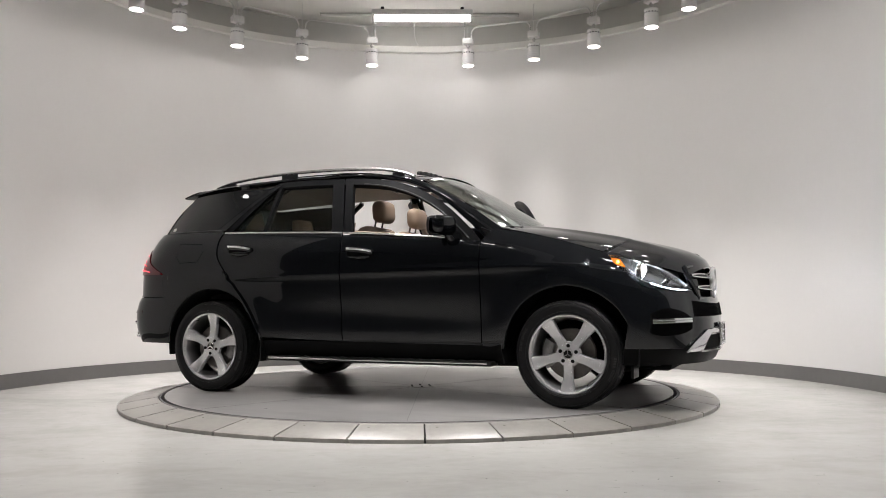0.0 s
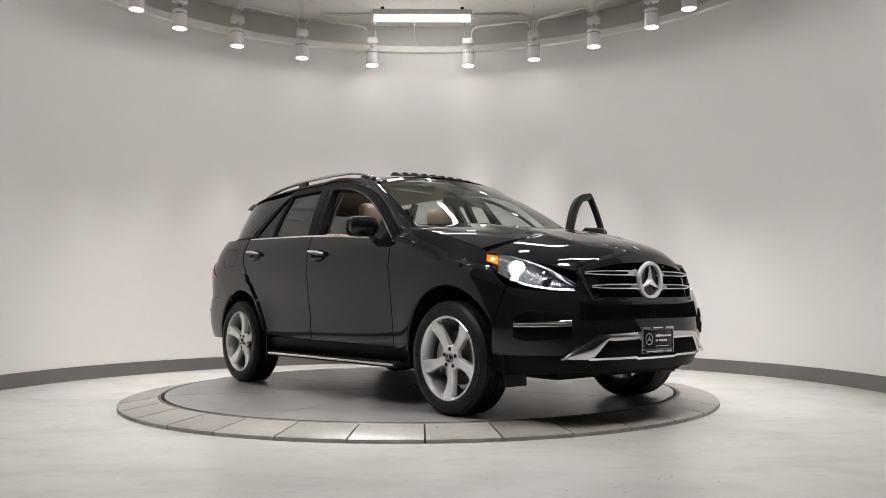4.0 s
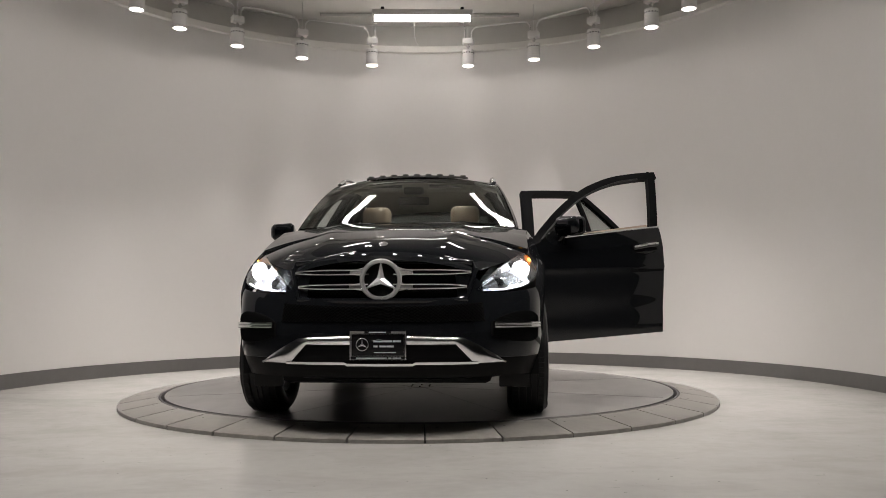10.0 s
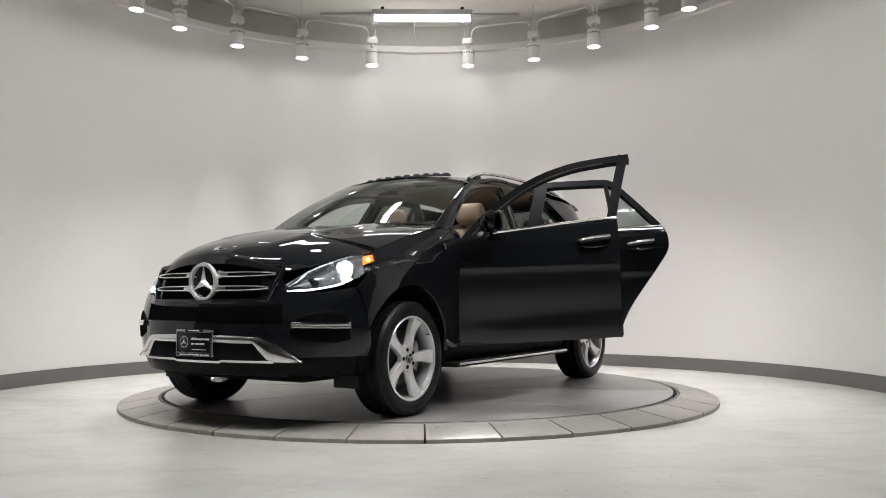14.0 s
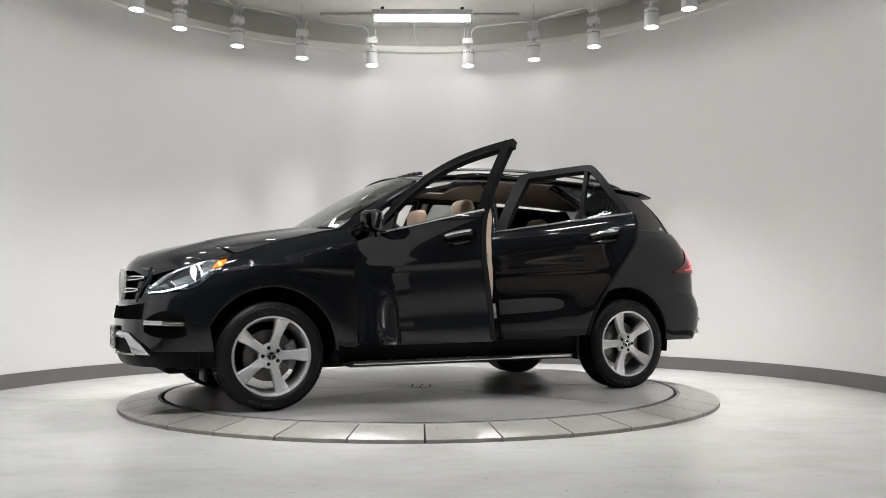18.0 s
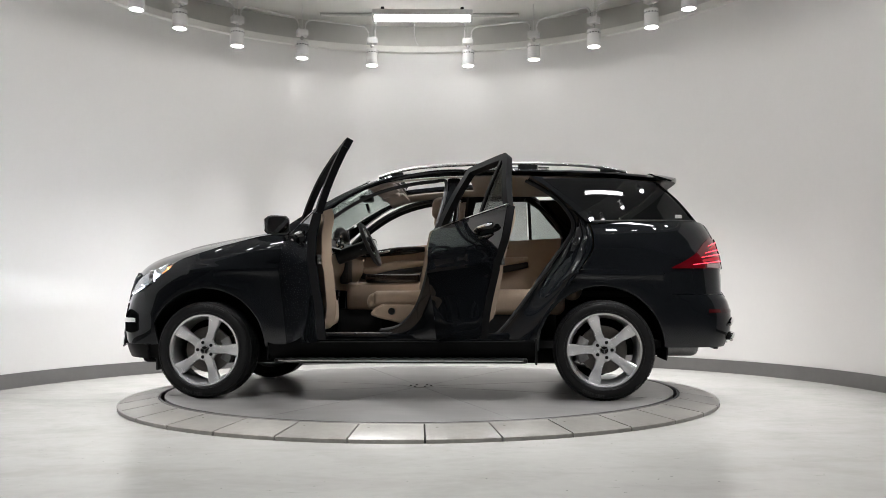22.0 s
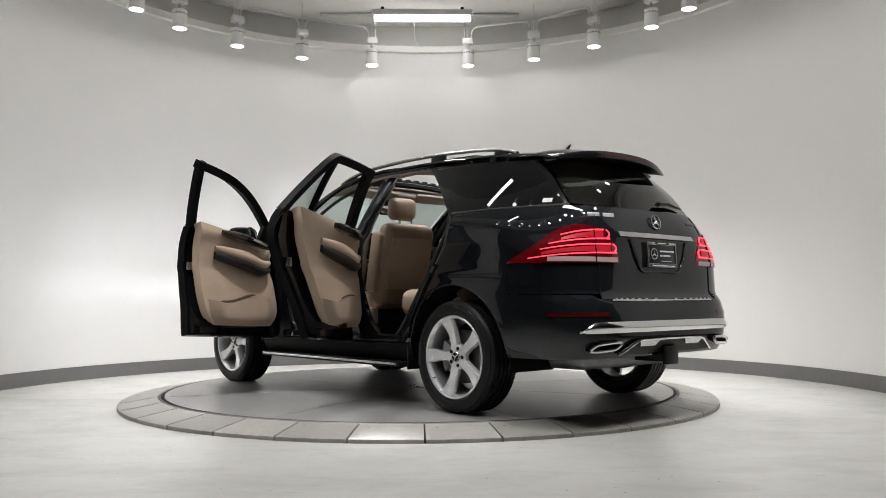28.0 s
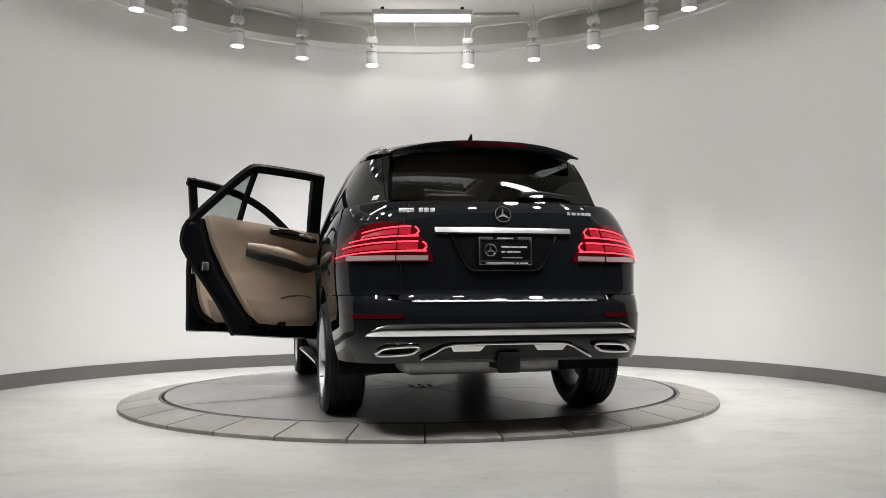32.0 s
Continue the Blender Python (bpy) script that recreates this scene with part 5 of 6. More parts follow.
for s in (1, -1):
    bm = sheet(bmesh.new(), lambda u, v: stern(s * (gate_edge + (edge_angle(0.755 + 0.535 * v) - gate_edge) * u), 0.755 + 0.535 * v), 50, 36, 0.02, inward=(0, 0, 1))
    part("rear_corner", bm, M_PAINT, car)
    # shoulder closing the body under the rear window
    bm = sheet(bmesh.new(), lambda u, v: stern(s * (4 + (edge_angle(1.285) - 4) * u), 1.288).lerp(Vector((-2.19 + 0.03 * u, s * (0.60 + 0.05 * u), 1.30)), v), 16, 3, 0.01, inward=(-1, 0, 1))
    part("shoulder_trim", bm, M_PAINT, car)
    tl = lambda u, v, out: stern(s * (14 + 58 * u), 0.938 + (tail_top(14 + 58 * u) - 0.938) * v, out)
    lamp = part("tail_light", sheet(bmesh.new(), lambda u, v: tl(u, v, 0.007 * math.sin(math.pi * min(1, max(0, u))) ** 0.3 + 0.002), 36, 12, 0.02, inward=(0, 0, 1)), M_REDLENS, car, "red tail light with glowing bars, lit")
    for z0, a0, a1 in ((1.138, 22, 45), (1.085, 19, 51), (1.052, 19, 55), (1.000, 16, 61)):
        strip("led_bar", [stern(s * (a0 + (a1 - a0) * k / 14), z0 - 0.036 * (k / 14) ** 2, 0.012) for k in range(15)], [0.0048 - 0.0022 * k / 14 for k in range(15)], 0.0048, M_REDLED, lamp)
    for zz, a0, a1 in ((1.112, 20.5, 46), (1.026, 17.5, 56)):
        strip("led_bar", [stern(s * (a0 - 1.5 * math.sin(math.pi * k / 6)), zz - 0.026 + 0.052 * k / 6, 0.012) for k in range(7)], 0.0042, 0.0042, M_REDLED, lamp)
        bm = sheet(bmesh.new(), lambda u, v: stern(s * (a0 + 1.5 + (a1 - a0 - 3) * u), zz - 0.034 * u * u + (2 * v - 1) * 0.019 * (1 - 0.6 * u), 0.0105), 16, 2, 0.003, inward=(0, 0, 1))
        part("led_glow", bm, M_REDGLOW, lamp)
    bm = sheet(bmesh.new(), lambda u, v: stern(s * (15.5 + 36 * u), 0.945 + 0.028 * v, 0.011), 16, 2, 0.004, inward=(0, 0, 1))
    part("reversing_lens", bm, M_CLEARLENS, lamp, "clear lower lens")
    strip("lamp_seam", [stern(s * 27, 0.94 + 0.225 * k / 8, 0.0125) for k in range(9)], 0.004, 0.004, M_HOLE, lamp)

# rear bumper, whose upper seam rises beside the tailgate
seam_z = curve1((0, 20, 24, 30, 90), (0.714, 0.714, 0.720, 0.750, 0.750))
bm = sheet(bmesh.new(), lambda u, v: stern((2 * u - 1) * stern_angle(-1.915, 0.375 + (seam_z(abs(2 * u - 1) * 72) - 0.375) * v), 0.375 + (seam_z(abs(2 * u - 1) * 72) - 0.375) * v), 110, 30, 0.02, inward=(0, 0, 0.6))
rb_ = part("rear_bumper", bm, M_PAINT, car)
bm = sheet(bmesh.new(), lambda u, v: stern((2 * u - 1) * 22, 0.714, 0.0) + Vector((0.09 * v, 0, 0.004 * v)), 30, 3, 0.01, inward=(-2, 0, 0))
part("loading_sill", bm, M_PLASTIC, rb_)
strip("sill_strip", [stern(-20 + 40 * k / 20, 0.717, 0.003) for k in range(21)], 0.009, 0.006, M_SATIN, rb_, "bright sill strip")
bm = bmesh.new()
for k in range(14):
    p = stern(-18 + 36 * k / 13, 0.720, 0.002)
    box(bm, -0.008, 0.008, -0.014, 0.014, -0.001, 0.010, Matrix.Translation(p), bevel=0.003)
part("sill_studs", bm, M_SATIN, rb_)
bm = sheet(bmesh.new(), lambda u, v: stern((2 * u - 1) * stern_angle(-1.93, 0.40), 0.385 + 0.045 * v, -0.02 * (1 - v)), 50, 4, 0.02, inward=(0, 0, 0.7))
part("rear_valance", bm, M_PLASTIC, rb_, "matt black lower valance")
bm = sheet(bmesh.new(), lambda u, v: stern((2 * u - 1) * (37 - 3 * v), 0.525 + 0.066 * v * (1 - 0.55 * abs(2 * u - 1) ** 10), 0.008 + 0.012 * math.sin(math.pi * v)), 90, 8, 0.012, inward=(0, 0, 0.6))
part("bumper_strip", bm, M_CHROME, rb_, "bright chrome bumper strip")
for s in (1, -1):
    bm = sheet(bmesh.new(), lambda u, v: stern(s * (22 + 30 * u), 0.622 + 0.024 * v, 0.003), 12, 2, 0.006, inward=(0, 0, 0.6))
    part("reflector", bm, M_REDDULL, rb_, "dark red reflector strip")
    ring = []
    for k in range(20):
        t = k * math.tau / 20
        ct, st = math.copysign(abs(math.cos(t)) ** 0.55, math.cos(t)), math.copysign(abs(math.sin(t)) ** 0.55, math.sin(t))
        yy = 0.628 + 0.105 * ct - 0.026 * st
        ring.append(rear_at(s * yy, 0.446 + 0.023 * st - 0.004 * ct, 0.024))
    ex = part("exhaust_tip", tube(bmesh.new(), ring, 0.011, 8, closed=True), M_CHROME, rb_, "chrome trapezoid exhaust trim")
    bm = bmesh.new()
    vs = [bm.verts.new(p + Vector((0.012, 0, 0))) for p in ring]
    vb = [bm.verts.new(p + Vector((0.10, 0, 0))) for p in ring]
    for k in range(20):
        bm.faces.new((vs[k], vs[(k + 1) % 20], vb[(k + 1) % 20], vb[k]))
    bm.faces.new(vs)
    part("exhaust_mouth", bm, M_HOLE, ex)
arch_z = curve1((0.0, 0.30, 0.36, 0.44, 0.50), (0.478, 0.476, 0.466, 0.425, 0.395))
bm = sheet(bmesh.new(), lambda u, v: rear_at((2 * u - 1) * 0.50, 0.392 + (arch_z(abs(2 * u - 1) * 0.50) - 0.392) * v, 0.012 + 0.010 * v), 44, 5, 0.012, inward=(0, 0, 0.6))
part("skid_insert", bm, M_PLASTIC, rb_, "matt black arched lower insert")
strip("skid_line", [rear_at(-0.50 + k / 40, arch_z(abs(-0.50 + k / 40)), 0.026) for k in range(41)], 0.007, 0.007, M_CHROME, rb_, "bright arched edge")
for s in (1, -1):
    bm = sheet(bmesh.new(), lambda u, v: rear_at(s * (0.14 + 0.03 * (1 - v) + (0.20 - 0.05 * (1 - v)) * u), 0.438 + 0.032 * v, 0.026 + 0.006 * v), 10, 3, 0.010, inward=(0, 0, 0.6))
    part("skid_pad", bm, M_SATIN, rb_, "satin silver skid pad")
bm = box(bmesh.new(), -2.46, -2.20, -0.05, 0.05, 0.33, 0.42, bevel=0.01)
box(bm, -2.47, -2.43, -0.065, 0.065, 0.315, 0.43, bevel=0.01)
part("tow_hitch", bm, M_PLASTIC, car, "black square tow hitch receiver")

# body between grille and headlights
for s in (1, -1):
    bm = sheet(bmesh.new(), lambda u, v: nose(s * (16.5 + 9.5 * u), bumper_top(16.5 + 9.5 * u) - 0.01 + (0.885 + 0.045 * (1 - u) - bumper_top(16.5 + 9.5 * u)) * v * (1 - 0.55 * u ** 3), -0.010), 10, 10, 0.012, inward=(0, 0, 0.8))
    part("nose_panel", bm, M_PAINT, car)

# headlights
hl_lo = curve1((24, 32, 44, 55, 64, 74), (0.778, 0.776, 0.792, 0.828, 0.885, 0.955))
hl_hi = curve1((24, 30, 38, 50, 62, 70, 74), (0.794, 0.860, 0.922, 0.974, 1.008, 1.014, 0.992))
for s in (1, -1):
    hp = lambda a, v, out: nose(s * a, hl_lo(a) + (hl_hi(a) - hl_lo(a)) * v, out)
    hl = part("headlight", sheet(bmesh.new(), lambda u, v: hp(24 + 50 * u, v, -0.10), 26, 10, 0.01, inward=(0, 0, 0.8)), M_GLOSSB, car, "headlight with clear lens, lit")
    g = part("lens", sheet(bmesh.new(), lambda u, v: hp(24 + 50 * u, v, 0.004), 30, 10, 0.003, inward=(0, 0, 0.8)), M_LAMPGLASS, hl, "clear lens")
    g.visible_shadow = False
    bm = sheet(bmesh.new(), lambda u, v: hp(26 + 37 * u, 0.06 + 0.86 * v, -0.045 + 0.03 * (2 * v - 1) ** 2 + 0.025 * (2 * u - 1) ** 2), 16, 8, 0.004, inward=(0, 0, 0.8))
    part("reflector_bowl", bm, M_BOWL, hl, "bright reflector")
    c = hp(52, 0.52, -0.016)
    m = Matrix.Translation(c) @ pose(0, 0, 0, 0, 90, s * 12)
    part("projector_ring", lathe(bmesh.new(), [(0.050, 0.0), (0.057, 0.006), (0.060, 0.0), (0.057, -0.03), (0.050, -0.03)], 28, m, close=True), M_CHROME, hl)
    bx = hp(37, 0.50, -0.038)
    part("beam_source", box(bmesh.new(), bx.x - 0.002, bx.x, bx.y - 0.026, bx.y + 0.026, bx.z - 0.0015, bx.z + 0.0015), M_BEAM, hl, "glowing beam source")
    for e in (1, -1):
        part("beam_shield", box(bmesh.new(), bx.x - 0.004, bx.x + 0.033, bx.y - 0.030, bx.y + 0.030, bx.z + e * 0.0022, bx.z + e * 0.0045), M_HOLE, hl)
    part("bulb", lathe(bmesh.new(), [(0, 0.006), (0.026, 0.002), (0.044, -0.006), (0.050, -0.016)], 24, m), M_BULB, hl, "glowing white bulb lens")
    strip("running_light", [hp(26 + 26 * k / 12, 0.06, -0.006) for k in range(13)], 0.007, 0.005, M_DRL, hl, "white running light")
    strip("running_light", [hp(26 + 34 * (k / 12), 0.94, -0.010) for k in range(13)], 0.006, 0.005, M_SATIN, hl)
    bm = sheet(bmesh.new(), lambda u, v: hp(63 + 8 * u, 0.42 + 0.42 * v, -0.010), 8, 6, 0.006, inward=(0, 0, 0.8))
    part("turn_signal", bm, M_AMBER, hl, "amber side marker, lit")
    ab = hp(66, 0.60, -0.004)
    part("marker_bulb", lathe(bmesh.new(), [(0, 0.006), (0.009, 0.004), (0.013, 0), (0, -0.004)], 12, Matrix.Translation(ab) @ pose(0, 0, 0, 0, 90, s * 40)), M_AMBERHOT, hl, "bright amber bulb")

# ---- doors ----
def band(bm, pts, w, s, yfn, thick, out=0.0, flip=1):
    """A flat band of width w along a line in side view, on the inner side of the line."""
    p = [Vector((q[0], q[1])) for q in pts]
    n = len(p)

    def fn(u, v):
        i = min(int(u * (n - 1)), n - 2)
        f = u * (n - 1) - i
        q = p[i].lerp(p[i + 1], f)
        a, b = p[max(0, i - (f < 0.5))], p[min(n - 1, i + 1 + (f >= 0.5))]
        d = (b - a).normalized()
        nn = Vector((-d.y, d.x)) * flip
        q = q + nn * w * v
        return (q.x, s * (yfn(q.x, q.y) + out), q.y)
    sheet(bm, fn, n - 1, 2, thick, inward=(0, 0, 0.8))
    return bm


def handle(s, x, z, parent):
    y = side_y(x, z)
    part("handle_dish", lathe(bmesh.new(), [(0, 0.001), (0.03, 0.001), (0.048, 0.003), (0.052, 0.0), (0, -0.004)], 24, Matrix.Translation((x, s * (y + 0.001), z - 0.006)) @ pose(0, 0, 0, -90 * s, 0, 0) @ Matrix.Diagonal((2.2, 0.9, 1, 1))), M_HOLE, parent)
    pts = [(x - 0.105, s * (y + 0.006), z + 0.028), (x - 0.08, s * (y + 0.030), z + 0.027), (x, s * (y + 0.036), z + 0.022), (x + 0.07, s * (y + 0.030), z + 0.012), (x + 0.10, s * (y + 0.006), z + 0.004)]
    part("handle", tube(bmesh.new(), spline(pts, 16), 0.017, 10, flat=1.2), M_GLOSSB, parent, "black handle with chrome edge")
    part("handle_strip", tube(bmesh.new(), [Vector(p) + Vector((0, s * 0.012, 0.005)) for p in spline(pts, 16)], 0.011, 8, flat=1.0), M_CHROME, parent)
    part("handle_base", tube(bmesh.new(), [(x - 0.09, s * (y + 0.006), z - 0.026), (x, s * (y + 0.014), z - 0.036), (x + 0.085, s * (y + 0.006), z - 0.028)], [0.008, 0.015, 0.008], 8), M_GLOSSB, parent)


def wing_mirror(s, parent):
    m = bmesh.new()
    rows = []
    for k in range(9):
        t = k / 8
        y = 0.912 + 0.180 * t
        hh = 0.078 * (1 - 0.22 * t) * (1 if 0 < k < 8 else 0.72)
        dd = 0.075 * (1 - 0.25 * t) * (1 if 0 < k < 8 else 0.72)
        zc = 1.245 + 0.008 * t
        rows.append([(0.60 - 0.03 * t + dd * math.copysign(abs(math.cos(a)) ** 0.75, math.cos(a)) * (1 if math.cos(a) > 0 else 0.45), y, zc + hh * math.copysign(abs(math.sin(a)) ** 0.75, math.sin(a))) for a in [i * math.tau / 16 for i in range(16)]])
    vs = [[m.verts.new((x, s * y, z)) for x, y, z in r] for r in rows]
    for a, b in zip(vs, vs[1:]):
        for i in range(16):
            m.faces.new((a[i], a[(i + 1) % 16], b[(i + 1) % 16], b[i]))
    m.faces.new(vs[0])
    m.faces.new(vs[-1])
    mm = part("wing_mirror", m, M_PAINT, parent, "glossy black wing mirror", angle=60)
    sup = lambda a, p: math.copysign(abs(a) ** p, a)
    oval = [(1.004 + 0.082 * sup(math.cos(k * math.tau / 32), 0.55), 1.246 + 0.062 * sup(math.sin(k * math.tau / 32), 0.55)) for k in range(32)]
    aim = 0.38 if s > 0 else 0.25
    g = bmesh.new()
    back, face = ([g.verts.new((x_ - aim * (y_ - 1.004), s * y_, z_)) for y_, z_ in oval] for x_ in (0.534, 0.528))
    g.faces.new(back)
    g.faces.new(face)
    for k in range(32):
        g.faces.new((back[k], back[(k + 1) % 32], face[(k + 1) % 32], face[k]))
    part("mirror_glass", g, M_MIRROR, parent, "mirror glass")
    part("mirror_rim", tube(bmesh.new(), [(0.536 - aim * (y_ - 1.004), s * y_, z_) for y_, z_ in oval], 0.009, 6, closed=True, up=(1, 0, 0)), M_RUBBER, parent)
    part("mirror_foot", tube(bmesh.new(), [(0.62, s * 0.895, 1.135), (0.61, s * 0.92, 1.165), (0.60, s * 0.955, 1.195)], [0.05, 0.035, 0.03], 10, flat=0.6), M_GLOSSB, parent)


def swing(x, y, deg, s):
    """The turn of an opened door about its leaning hinge."""
    axis = Vector((0, -0.048 * s, 1)).normalized()
    return Matrix.Translation((x, s * y, 0.4)) @ Matrix.Rotation(radians(-deg * s), 4, axis) @ Matrix.Translation((-x, -s * y, -0.4))


def trim_fn(s, f, out):
    def fn(u, v):
        p = f(u, v)
        return (p.x, s * (side_y(p.x, min(1.18, p.y)) + out - (0.05 * max(0, p.y - 1.10))), p.y)
    return fn


def front_door(s, opened):
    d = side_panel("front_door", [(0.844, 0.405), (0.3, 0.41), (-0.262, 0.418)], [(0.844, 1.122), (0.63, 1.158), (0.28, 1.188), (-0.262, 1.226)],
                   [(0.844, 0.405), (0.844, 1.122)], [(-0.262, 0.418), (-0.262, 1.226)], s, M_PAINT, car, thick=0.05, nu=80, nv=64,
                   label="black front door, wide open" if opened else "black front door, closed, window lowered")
    strip("belt_trim", [(x, s * (side_y(x, belt_z(x)) - 0.004), belt_z(x) + 0.003) for x in [0.62 - 0.882 * k / 20 for k in range(21)]], 0.009, 0.008, M_CHROME, d, "bright chrome belt trim")
    top = spline([(0.83, 1.128), (0.72, 1.245), (0.53, 1.408), (0.30, 1.546), (0.05, 1.632), (-0.19, 1.668), (-0.385, 1.682)], 40)
    lean = 0.055 if opened else 0.0     # the open door's frame hangs a little outwards

    def frame_y(x, z):
        return green_y(x, z) + lean * max(0.0, (z - 1.225) / 0.455)
    bm = band(bmesh.new(), top, 0.052, s, frame_y, 0.045, 0.0)
    band(bm, spline([(-0.380, 1.668), (-0.318, 1.45), (-0.262, 1.225)], 12), 0.062, s, frame_y, 0.045, 0.001)
    part("window_frame", bm, M_FRAME, d, "black window frame")
    strip("frame_seal", [(p.x - 0.03, s * (frame_y(p.x, p.y - 0.05) + 0.004), p.y - 0.045) for p in top[3:-6]], 0.006, 0.006, M_RUBBER, d, up=(0, 1, 0))
    f3 = patch(*lines([(0.83, 1.12), (0.55, 1.165)], [(0.74, 1.225), (0.55, 1.34)], [(0.83, 1.12), (0.74, 1.225)], [(0.55, 1.165), (0.55, 1.34)], n=20))
    part("mirror_triangle", sheet(bmesh.new(), lambda u, v: gp(f3(u, v).x, f3(u, v).y, s, -0.004), 8, 8, 0.03, inward=(0, 0, 1.2)), M_GLOSSB, d)
    handle(s, -0.098, 1.072, d)
    part("edge_seal", sheet(bmesh.new(), lambda u, v: (-0.2665, s * (side_y(-0.262, 0.43 + 0.79 * v) - 0.003 - 0.052 * u), 0.43 + 0.79 * v), 2, 16, 0.003, inward=(0, s * 0.8, 0.8)), M_HOLE, d)
    wing_mirror(s, d)
    # inside: shell edge, tan panel, armrest, inlay, pocket
    shell = patch(*lines([(0.80, 0.43), (-0.235, 0.44)], [(0.81, 1.12), (-0.235, 1.235)], [(0.80, 0.43), (0.82, 0.8), (0.81, 1.12)], [(-0.235, 0.44), (-0.235, 1.235)], n=30))
    part("door_shell", sheet(bmesh.new(), trim_fn(s, shell, -0.042), 16, 16, 0.024, inward=(0, 0, 0.8)), M_PAINT, d)
    trim = patch(*lines([(0.66, 0.50), (0.3, 0.495), (-0.06, 0.50)], [(0.70, 1.155), (0.3, 1.205), (-0.230, 1.255)],
                        [(0.66, 0.50), (0.735, 0.62), (0.70, 0.85), (0.66, 1.0), (0.70, 1.155)], [(-0.06, 0.50), (-0.165, 0.60), (-0.220, 0.85), (-0.230, 1.255)], n=30))
    part("door_trim", sheet(bmesh.new(), lambda u, v: Vector(trim_fn(s, trim, -0.135 - 0.032 * math.sin(math.pi * v) ** 0.5)(u, v)), 26, 26, 0.062, inward=(0, 2 * s, 0.8)), M_TAN, d, "tan leather door panel with dark armrest and wood inlay")
    fit_door(s, d, (0.0, 0.60, 1.195, 1.135), (-0.06, 0.63, 1.01, 0.95), 0.16)
    bm = sheet(bmesh.new(), lambda u, v: trim_fn(s, trim, -0.150 - 0.058 * min(1, 5 * u, 9 * (1 - u)) * min(1, 4 * v + 0.1))(0.02 + 0.955 * u, 0.02 + (0.30 + 0.05 * math.sin(6 * u)) * v), 22, 10, 0.03, inward=(0, 2 * s, 0.8))
    pk = part("door_pocket", bm, M_TANLO, d)
    part("pocket_mouth", tube(bmesh.new(), [trim_fn(s, trim, -0.172)(0.30 + 0.042 * k, 0.325 + 0.05 * math.sin(6 * (0.29 + 0.044 * k)) + 0.010) for k in range(13)], [0.003] + [0.009] * 11 + [0.003], 8, flat=0.6, up=(0, 1, 0)), M_SEAM, pk, "dark pocket opening")
    if opened:
        d.matrix_basis = swing(0.857, 0.925, 64.7, s)
    return d


